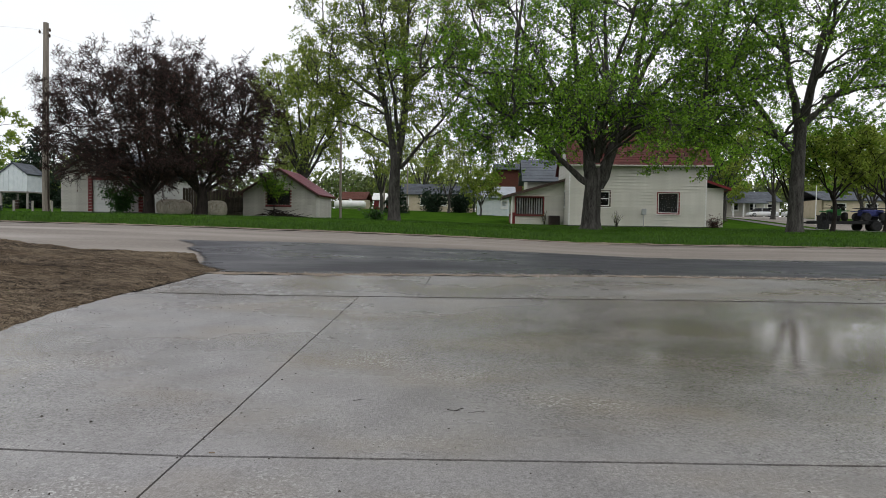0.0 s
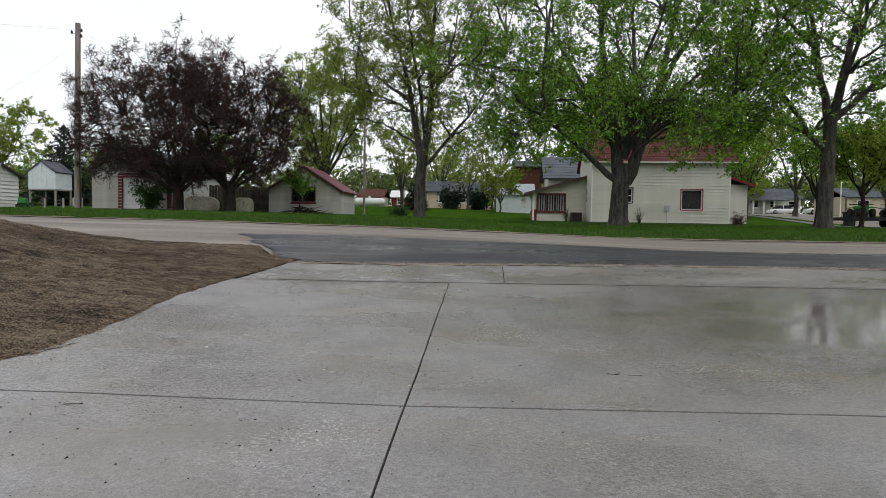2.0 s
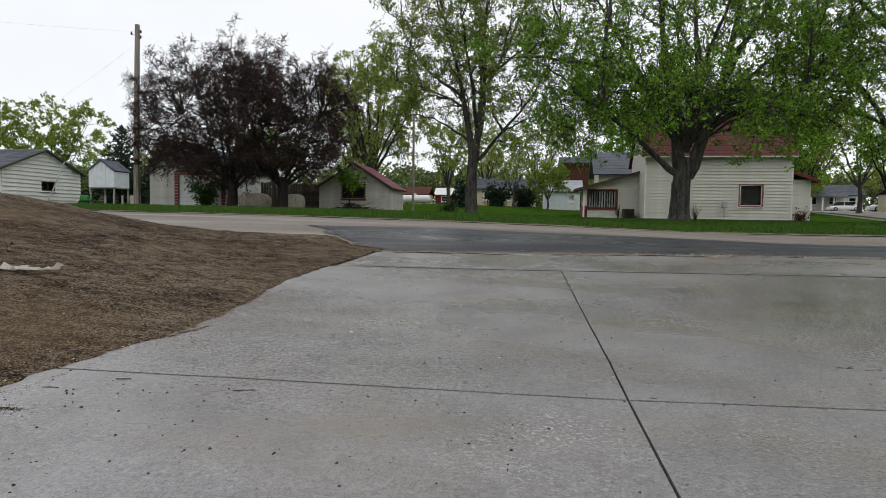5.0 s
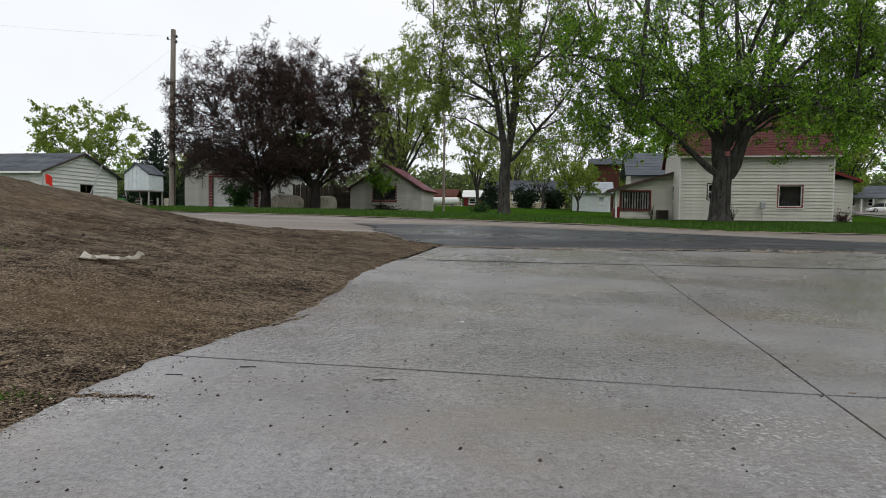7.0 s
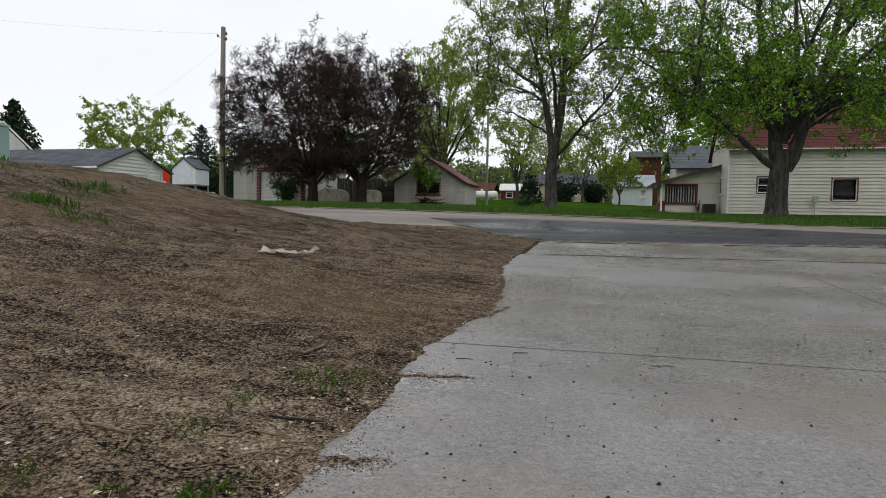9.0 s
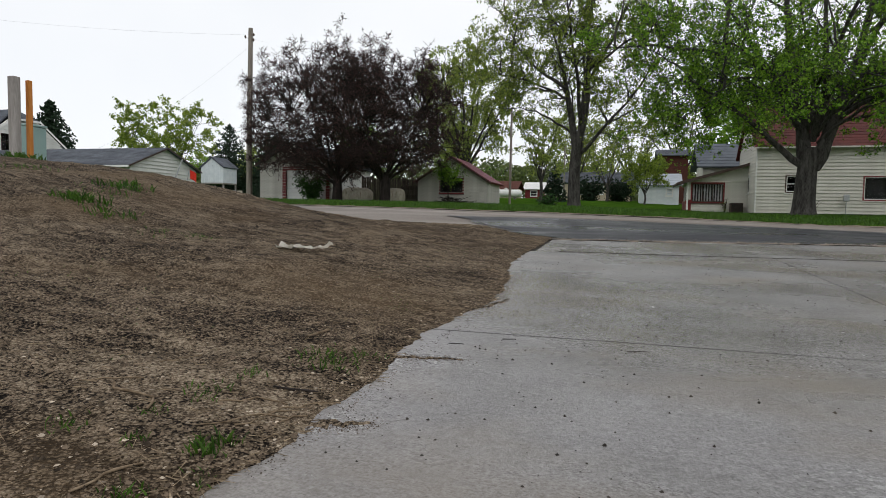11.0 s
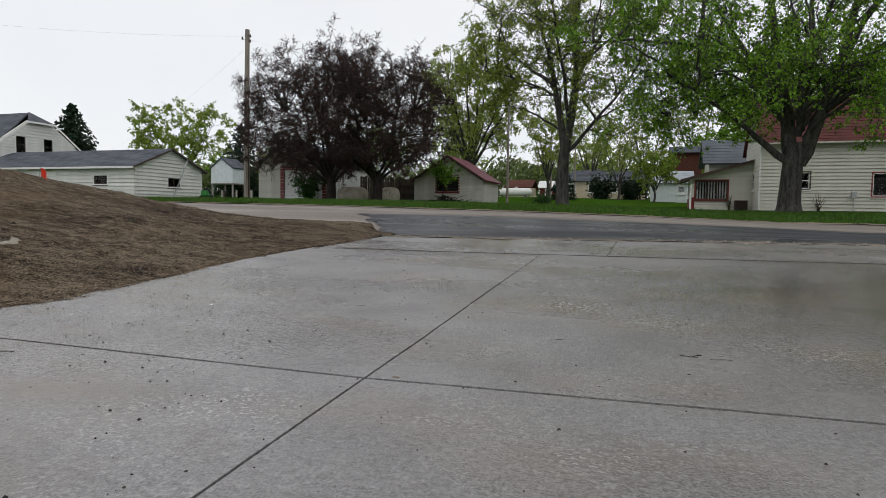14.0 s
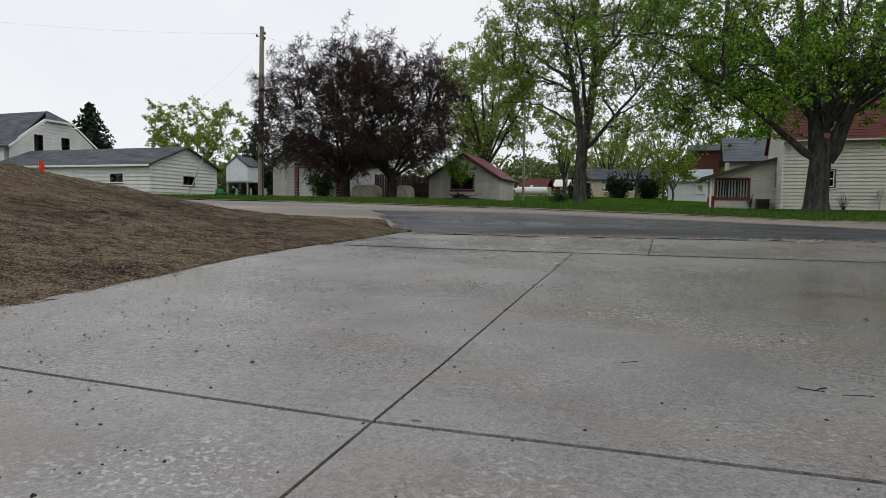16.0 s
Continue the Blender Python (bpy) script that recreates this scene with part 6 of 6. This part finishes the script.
for z in (0.5, 1.5):
    part("rail", boxes((-21.5, -16.2, 44.04, 44.1, base_h(-19, 44) + z, base_h(-19, 44) + z + 0.09)), M_OLDWOOD, fence)
lumber = thing("lumber_pile", "dark pile of old planks beside the shed", "lumber", (-17.0, 42.8, base_h(-17, 42.8)))
for q in range(14):
    a = rb.uniform(-0.12, 0.1)
    part("plank", boxes((-0.75 + a, 0.6 + a, -0.4 + 0.2 * (q % 4), -0.22 + 0.2 * (q % 4), (q // 4) * 0.32 + 0.05 * (q % 2), (q // 4) * 0.32 + 0.05 * (q % 2) + 0.3), bevel=0.01), M_OLDWOOD, lumber)
brush = thing("brush_pile", "low pile of cut dark branches before the shed", "brush pile", at(-13.5, 41.1, 0.0))
rb = random.Random(77)
w = Wood()
for k in range(170):
    x = rb.gauss(0, 0.75)
    h = max(0.05, 0.5 * math.exp(-x * x / 0.9)) * rb.random()
    a = rb.uniform(-0.5, 0.5) + (math.pi if rb.random() < 0.5 else 0)
    L = rb.uniform(0.3, 0.9)
    p = Vector((x, rb.uniform(-0.3, 0.3), h))
    e = p + Vector((math.cos(a) * L, math.sin(a) * L * 0.6, rb.uniform(-0.5, 0.35) * L))
    e.z = max(0.02, e.z)
    w.tube([p, p.lerp(e, 0.5) + rand_dir(rb) * 0.05, e], [0.02, 0.015, 0.006], 4)
tagged(mesh_ob("brushwood", w.v, w.f, M_BARKD, brush), kind="stuff")
mower = thing("garden_tractor", "small green garden tractor beside the long garage", "tractor", (-37.6, 45.9, base_h(-37.6, 45.9)), turn=-60)
part("hood", boxes((0.1, 0.95, -0.28, 0.28, 0.4, 0.85), bevel=0.07), M_GREENPL, mower)
part("deck", boxes((-0.6, 0.4, -0.45, 0.45, 0.15, 0.3), bevel=0.04), M_GREENPL, mower)
part("seat", boxes((-0.6, -0.2, -0.22, 0.22, 0.6, 0.7), (-0.66, -0.56, -0.22, 0.22, 0.65, 1.05), bevel=0.03), M_BLACK, mower)
part("rear_body", boxes((-0.75, -0.1, -0.3, 0.3, 0.35, 0.62), bevel=0.05), M_GREENPL, mower)
part("steering_wheel", tube(bmesh.new(), [(0.05, 0.16 * math.cos(k * 0.7), 0.95 + 0.1 * math.sin(k * 0.7)) for k in range(10)], [0.015] * 10, 5), M_BLACK, mower)
for s in (-1, 1):
    wheel(mower, -0.45, s * 0.42, 0.26, 0.26, 0.2)
    wheel(mower, 0.7, s * 0.38, 0.18, 0.18, 0.14)
for x, y, m, lab in ((-45.7, 58.6, M_BROWNTRIM, "brown barrel under the raised hut"), (-44.5, 58.9, M_BLACK, "dark barrel under the raised hut"), (-43.0, 59.5, M_STRAW, "tan barrel beside the raised hut")):
    b = thing("barrel", lab, "barrel", at(x, y, 0.02))
    part("body", tube(bmesh.new(), [(0, 0, 0), (0, 0, 0.3), (0, 0, 0.6), (0, 0, 0.88)], [0.27, 0.3, 0.3, 0.27], 14), m, b)
    for z in (0.28, 0.6):
        part("hoop", tube(bmesh.new(), [(0, 0, z), (0, 0, z + 0.03)], [0.31, 0.31], 14), M_STEEL, b)
for k in range(4):
    f = thing("fence_post", "pale wooden fence post beside the garage", "post", at(-29.6 - 1.7 * k, 43.5 + 0.3 * k, 0.1), group="fence posts")
    part("post", boxes((-0.06, 0.06, -0.06, 0.06, 0, 0.95), bevel=0.012), M_GREYWOOD, f)

# ---- on the soil bank ----
gp = thing("timber_post", "grey weathered timber post standing in the soil", "post", at(-11.28, 7.3, 0.1))
part("post", boxes((-0.064, 0.064, -0.06, 0.06, 0, 1.42), bevel=0.012), M_GREYWOOD, gp)
op = thing("marker_post", "orange-stained slim wooden post standing in the soil", "post", at(-11.24, 7.52, 0.1))
part("post", boxes((-0.034, 0.034, -0.034, 0.034, 0, 1.42), bevel=0.005), M_ORANGEWOOD, op)
eb = thing("utility_cabinet", "pale green steel utility cabinet behind the posts", "cabinet", at(-12.25, 8.35, 0.1))
part("body", boxes((-0.2, 0.2, -0.18, 0.18, 0, 0.86), bevel=0.02), M_TEAL, eb)
part("lid", boxes((-0.215, 0.215, -0.195, 0.195, 0.86, 0.9), bevel=0.012), M_TEAL, eb)
part("door", boxes((-0.16, 0.16, -0.192, -0.18, 0.08, 0.8)), M_TEAL, eb)
fx, fy = -7.2, 6.2
fl = thing("marker_flag", "small orange-red marker flag on a wire", "flag", at(fx, fy, 0.02))
part("wire", tube(bmesh.new(), [(0, 0, 0), (0.02, 0, 0.12), (0.05, 0, 0.18)], [0.003] * 3, 5), M_STEEL, fl)
bm = bmesh.new()
cols = []
for k in range(5):
    f = k / 4
    cols.append([bm.verts.new((0.045 + 0.1 * f, 0.012 * math.sin(f * 5), 0.06 - 0.045 * f + h * 0.11)) for h in (0, 0.5, 1)])
for a, b in zip(cols, cols[1:]):
    for j in range(2):
        bm.faces.new((a[j], a[j + 1], b[j + 1], b[j]))
bmesh.ops.solidify(bm, geom=bm.faces[:], thickness=0.003)
part("sheet", bm, M_FLAG, fl)


def soil_z(x, y):
    return dirt_h(x, y)


def stick(x, y, L, turn, r, label, mat_=None, name="stick", surface=soil_z, bend=0.12, seed=0):
    rs = random.Random(seed + int(x * 100))
    pts, d = [], Vector((math.cos(radians(turn)), math.sin(radians(turn)), 0))
    side = Vector((-d.y, d.x, 0))
    for k in range(7):
        f = k / 6 - 0.5
        p = Vector((x, y, 0)) + d * (f * L) + side * (bend * L * math.sin(f * 4 + rs.random()) * 0.5)
        p.z = surface(p.x, p.y) + r * 1.1
        pts.append(p)
    w = Wood()
    w.tube(pts, [r * (0.7 + 0.4 * rs.random()) for _ in range(7)], 6)
    return tagged(mesh_ob(name, w.v, w.f, mat_ or M_TWIG, smooth=True), label, "stick", group="loose sticks")


stick(-3.075, 1.73, 0.13, 82, 0.005, "short pale dry stick on the soil", bend=0.05)
stick(-3.18, 0.99, 0.19, -50, 0.004, "bent pale dry stick on the soil", bend=0.5)
stick(-2.865, 1.225, 0.13, 12, 0.003, "thin dark dry stick at the soil edge", M_BARKD, bend=0.1)
stick(-2.94, 0.67, 0.14, 70, 0.003, "thin pale dry stick on the soil", bend=0.2)
for k, (x, y, L, a) in enumerate(((-2.92, 1.10, 0.16, 10), (-2.84, 1.06, 0.2, 50), (-2.80, 1.14, 0.18, 35), (-2.79, 1.02, 0.16, 70), (-2.88, 1.0, 0.2, 28), (-3.3, 1.3, 0.15, 70), (-3.3, 1.05, 0.14, 20), (-4.3, 2.6, 0.2, 5), (-4.9, 3.0, 0.2, 12))):
    stick(x, y, L, a, 0.0022, "thin dry twig lying on the soil edge", seed=k, bend=0.35)


def spill(points, width, seed):
    """A thin ragged tongue of washed-out soil on the concrete, with loose crumbs round it."""
    rs = random.Random(seed)
    line = [Vector((*p, 0)) for p in points]
    v, f = [], []
    n, m = 40, 8
    for i in range(n + 1):
        p, d = along(line, min(0.999, i / n))
        side = Vector((-d.y, d.x, 0))
        wd = width * (1.15 - i / n) ** 0.6 * (1 + 0.9 * noise.noise(Vector((i * 0.31, seed, 0))))
        off = width * 0.5 * noise.noise(Vector((i * 0.17, seed, 5)))
        for j in range(m + 1):
            k = j / m * 2 - 1
            q = p + side * (off + wd * k * 0.5)
            h = 0.0045 * (1 - k * k) * (0.6 + noise.noise(Vector((q.x * 45, q.y * 45, 1)))) - 0.0006
            v.append((q.x, q.y, base_h(q.x, q.y) + h))
    for i in range(n):
        for j in range(m):
            c = i * (m + 1) + j
            f.append((c, c + m + 1, c + m + 2, c + 1))
    tagged(mesh_ob("soil_spill", v, f, M_DIRT, smooth=True), "thin ragged tongue of dark soil washed onto the concrete", "soil", kind="structure")


spill(((-2.80, 1.68), (-2.68, 1.69), (-2.55, 1.71)), 0.035, 3)
spill(((-2.80, 1.02), (-2.71, 1.09), (-2.62, 1.12)), 0.06, 4)
spill(((-2.76, 2.5), (-2.66, 2.62), (-2.60, 2.85)), 0.05, 5)
pad_z = lambda x, y: base_h(x, y)
for k, (x, y, L, a, r) in enumerate(((-2.45, 2.02, 0.09, 5, 0.004), (-2.0, 1.98, 0.13, 8, 0.003), (-2.62, 1.9, 0.1, 0, 0.003), (0.05, 2.61, 0.10, 160, 0.003), (0.07, 2.62, 0.09, 40, 0.003), (0.14, 2.6, 0.12, 5, 0.002), (-0.72, 2.13, 0.035, 0, 0.004), (-0.35, 2.7, 0.09, 30, 0.002))):
    stick(x, y, L * 0.55, a, r * 0.42, "small dark twig lying on the wet concrete", M_BARKD if k != 6 else M_TWIG, "twig", pad_z, seed=k + 30)

# crumpled pale cardboard on the bank
cb = thing("cardboard_scrap", "crumpled pale torn cardboard strip on the soil", "litter", (-4.05, 3.4, soil_z(-4.05, 3.4)))
bm = bmesh.new()
n1, n2 = 14, 4
g = [[bm.verts.new(((i / n1 - 0.5) * 0.37, (j / n2 - 0.5) * (0.10 + 0.05 * math.sin(i * 1.3)) + 0.05 * (i / n1 - 0.5), 0.018 + (0.04 + (0.05 if i > 10 else 0)) * abs(noise.noise(Vector((i * 0.33, j * 0.5, 4)))) + 0.04 * abs(noise.noise(Vector((i * 1.1, j * 1.3, 7)))))) for j in range(n2 + 1)] for i in range(n1 + 1)]
for i in range(n1):
    for j in range(n2):
        if (i * 7 + j * 3) % 11 != 0:
            bm.faces.new((g[i][j], g[i + 1][j], g[i + 1][j + 1], g[i][j + 1]))
bmesh.ops.solidify(bm, geom=bm.faces[:], thickness=0.004)
part("sheet", bm, M_CLOTH, cb)


# weeds, clods, chips and pebbles
def weeds(x, y, radius, n, height, seed, label):
    r = random.Random(seed)
    v, f = [], []
    for k in range(n):
        a, s = r.uniform(0, 6.28), radius * 1.2 * math.sqrt(r.random()) * r.random() ** 0.4
        px_, py_ = x + math.cos(a) * s, y + math.sin(a) * s
        z = soil_z(px_, py_)
        h = height * r.uniform(0.25, 0.8)
        lean = Vector((r.uniform(-0.6, 0.6), r.uniform(-0.6, 0.6), 1)).normalized() * h
        wv = Vector((r.uniform(-1, 1), r.uniform(-1, 1), 0)).normalized() * h * 0.09
        p = Vector((px_, py_, z - 0.005))
        i = len(v)
        v.extend((p - wv, p + wv, p + lean * 0.6 + wv * 0.8, p + lean + Vector((lean.x, lean.y, -h * 0.15)) * 0.4, p + lean * 0.6 - wv * 0.8))
        f.append((i, i + 1, i + 2, i + 3, i + 4))
    tagged(mesh_ob("weed_clump", v, f, M_BLADE), label, "weeds", kind="stuff")


for k, (x, y, rad, n, h) in enumerate(((-6.06, 3.57, 0.22, 120, 0.13), (-6.59, 4.58, 0.25, 110, 0.13), (-5.65, 3.46, 0.2, 70, 0.09), (-6.3, 4.1, 0.3, 50, 0.07), (-5.05, 3.27, 0.2, 40, 0.05), (-4.85, 3.4, 0.15, 40, 0.05), (-10.9, 7.1, 0.35, 140, 0.2), (-7.9, 4.6, 0.5, 60, 0.08),
                                       (-2.85, 0.89, 0.035, 40, 0.045), (-2.86, 0.84, 0.04, 60, 0.05), (-2.90, 1.47, 0.10, 120, 0.042), (-2.84, 1.60, 0.06, 50, 0.034), (-3.08, 0.95, 0.04, 26, 0.03), (-3.18, 0.81, 0.05, 40, 0.035), (-3.01, 0.80, 0.04, 26, 0.03), (-2.87, 0.64, 0.04, 40, 0.04), (-2.80, 0.75, 0.04, 26, 0.03), (-3.03, 1.26, 0.05, 30, 0.034), (-3.04, 1.10, 0.08, 46, 0.036), (-2.95, 1.55, 0.10, 40, 0.03),
                                       (-3.4, 2.9, 0.4, 70, 0.02), (-3.2, 3.6, 0.3, 90, 0.02), (-3.3, 4.6, 0.4, 90, 0.025), (-3.0, 2.4, 0.15, 60, 0.02), (-4.4, 1.9, 0.5, 40, 0.03), (-3.6, 1.5, 0.4, 40, 0.02))):
    weeds(x, y, rad, n, h, 500 + k, "small green weeds sprouting from bare soil")


def lumps(name, label, category, count, seed, pick, size, material, flat=0.6):
    r = random.Random(seed)
    v, f = [], []
    made = 0
    while made < count:
        x, y, z = pick(r)
        if x is None:
            continue
        s = size[0] + (size[1] - size[0]) * r.random() ** 3
        i = len(v)
        a = r.uniform(0, 6.28)
        for k in range(5):
            q = a + 1.2566 * k
            rr = s * r.uniform(0.7, 1.2)
            v.append((x + math.cos(q) * rr, y + math.sin(q) * rr, z - 0.1 * s))
        v.append((x + r.uniform(-0.3, 0.3) * s, y + r.uniform(-0.3, 0.3) * s, z + s * flat * r.uniform(0.7, 1.3)))
        v.append((x + r.uniform(-0.4, 0.4) * s, y + r.uniform(-0.4, 0.4) * s, z + s * flat * r.uniform(0.5, 1.1)))
        f.extend((i + k, i + (k + 1) % 5, i + (5 if k < 3 else 6)) for k in range(5))
        f.extend(((i, i + 5, i + 6), (i + 3, i + 6, i + 5)))
        made += 1
    return tagged(mesh_ob(name, v, f, material), label, category, kind="stuff")


def pick_soil(r):
    u = 0.02 + 6.5 * r.random() ** 1.8
    y = 0.4 + 8.0 * r.random() ** 1.5
    x = dirt_edge_x(y) - u
    if y > dirt_edge_y(x) - 0.1:
        return None, 0, 0
    return x, y, soil_z(x, y)


def pick_pad(r):
    y = r.uniform(0.9, 6.8)
    x = r.uniform(-2.7, 5.0) if r.random() < 0.45 else min(3.0, -2.65 + abs(r.gauss(0, 1.1)))
    return x, y, base_h(x, y)


def pick_spill(r):
    (x0, y0), (x1, y1) = r.choice((((-2.78, 1.68), (-2.55, 1.71)), ((-2.78, 1.04), (-2.62, 1.12)), ((-2.75, 0.8), (-2.72, 1.7)), ((-2.74, 1.7), (-2.63, 2.8)), ((-2.64, 2.7), (-2.8, 4.6))))
    t = r.random()
    x, y = x0 + (x1 - x0) * t + abs(r.gauss(0, 0.03)), y0 + (y1 - y0) * t + r.gauss(0, 0.025)
    return x, y, base_h(x, y)


def pick_kerb(r):
    x = r.uniform(-3.2, 8)
    y = pad_end(x) + 0.2 + r.gauss(0, 0.12) + (r.uniform(0, 0.4) if x < 0 else 0)
    return x, y, base_h(x, y) - 0.03 * smooth(0.0, 0.5, y - pad_end(x))


lumps("soil_clods", "small soil clods and crumbs on the bank", "clods", 26000, 601, pick_soil, (0.0018, 0.0085), mat("soil_crumb", (0.034, 0.025, 0.017), (0.195, 0.146, 0.103), 9, 0.95, island=0.6), 0.8)
lumps("dark_clods", "dark damp soil lumps on the bank", "clods", 110, 605, pick_soil, (0.006, 0.026), mat("dark_soil_lump", (0.016, 0.012, 0.010), (0.07, 0.052, 0.04), 30, 0.95, 0.004, 90, island=0.3), 0.8)
lumps("bark_chips", "pale bark chips and pebbles strewn on the soil", "chips", 6500, 602, pick_soil, (0.0016, 0.0085), mat("pale_chip", (0.22, 0.175, 0.13), (0.50, 0.42, 0.33), 9, 0.95, island=0.45), 0.35)
lumps("pebbles", "scattered dark pebbles and crumbs on wet concrete", "pebbles", 3000, 603, pick_pad, (0.0014, 0.0068), M_STONE, 0.7)
lumps("edge_crumbs", "dark soil crumbs scattered along the concrete edge", "crumbs", 2400, 606, pick_spill, (0.0010, 0.0034), mat("edge_crumb", (0.02, 0.015, 0.011), (0.11, 0.082, 0.06), 9, 0.95, island=0.5), 0.7)
lumps("gravel_stones", "loose gravel stones along the street edge", "gravel", 5000, 604, pick_kerb, (0.008, 0.03), mat("grey_gravel_stone", (0.10, 0.09, 0.08), (0.32, 0.28, 0.24), 9, 0.9, island=0.4), 0.7)

rf2 = random.Random(88)
fw = Wood()
made = 0
while made < 7000:
    x, y, z = pick_soil(rf2)
    if x is None:
        continue
    a = rf2.gauss(0.1, 0.7)
    L = rf2.uniform(0.012, 0.06)
    p = Vector((x, y, z + 0.003))
    e = p + Vector((math.cos(a) * L, math.sin(a) * L, 0))
    e.z = soil_z(e.x, e.y) + rf2.uniform(0.002, 0.008)
    fw.tube([p, e], [rf2.uniform(0.0006, 0.0017), 0.0006], 3)
    made += 1
tagged(mesh_ob("dry_fibres", fw.v, fw.f, mat("dry_fibre", (0.06, 0.042, 0.028), (0.34, 0.26, 0.17), 14, 0.95, island=0.5)), "short dry straw and root bits on the soil", "litter", kind="stuff")

# soil in the far joint and along the edges of the slabs
jv, jf = [], []
for k in range(260):
    x = -2.6 + k * 0.05
    wd = 0.011 + 0.009 * noise.noise(Vector((x * 2.3, 1, 0))) + 0.003 * noise.noise(Vector((x * 9, 1, 0)))
    wd = max(0.004, wd)
    yc_ = wavy(pad_y(x, 5.3), x, 53)
    jv.extend(((x, yc_ - wd, base_h(x, yc_ - wd) + 0.0015), (x, yc_, base_h(x, yc_) + 0.005), (x, yc_ + wd, base_h(x, yc_ + wd) + 0.0015)))
    if k:
        c = 3 * k
        jf.extend(((c - 3, c, c + 1, c - 2), (c - 2, c + 1, c + 2, c - 1)))
mesh_ob("joint_soil", jv, jf, M_JOINT, pad)
# sand and grass at the street's far edge
sheet("road_edge", steps((-45, 40, 0.25)), steps((16.6, 17.9, 0.1)), lambda x, y: base_h(x, y) - 0.014 + 0.02 * noise.noise(Vector((x * 3, y * 3, 0))), M_GRAVEL,
      "brown sandy strip along the street edge", "sand", keep=lambda x, y: 16.85 + 0.2 * noise.noise(Vector((x * 0.8, 3, 0))) < y < 17.45 + 0.25 * noise.noise(Vector((x * 0.6, 8, 0))))


def blades(name, label, count, seed, x0, x1, y0, y1, h0, h1):
    r = random.Random(seed)
    v, f = [], []
    for k in range(count):
        x = r.uniform(x0, x1)
        y = y0 + (y1 - y0) * r.random() ** 1.5
        z = ground_sheet_h(x, y) - 0.01
        h = r.uniform(h0, h1) * (1 + 0.5 * noise.noise(Vector((x * 0.7, y * 0.7, 0))))
        a = r.uniform(0, 3.1416)
        w = 0.012 + 0.012 * r.random()
        i = len(v)
        v.extend(((x - w * math.cos(a), y - w * math.sin(a), z), (x + w * math.cos(a), y + w * math.sin(a), z), (x + r.uniform(-0.5, 0.5) * h, y + r.uniform(-0.5, 0.5) * h, z + h)))
        f.append((i, i + 1, i + 2))
    tagged(mesh_ob(name, v, f, M_BLADE), label, "grass", kind="stuff")


blades("grass", "ragged green grass along the street edge", 60000, 701, -36, 26, 17.2, 21.5, 0.03, 0.10)
blades("grass", "green lawn grass around the trees", 60000, 702, -36, 30, 20, 48, 0.03, 0.10)
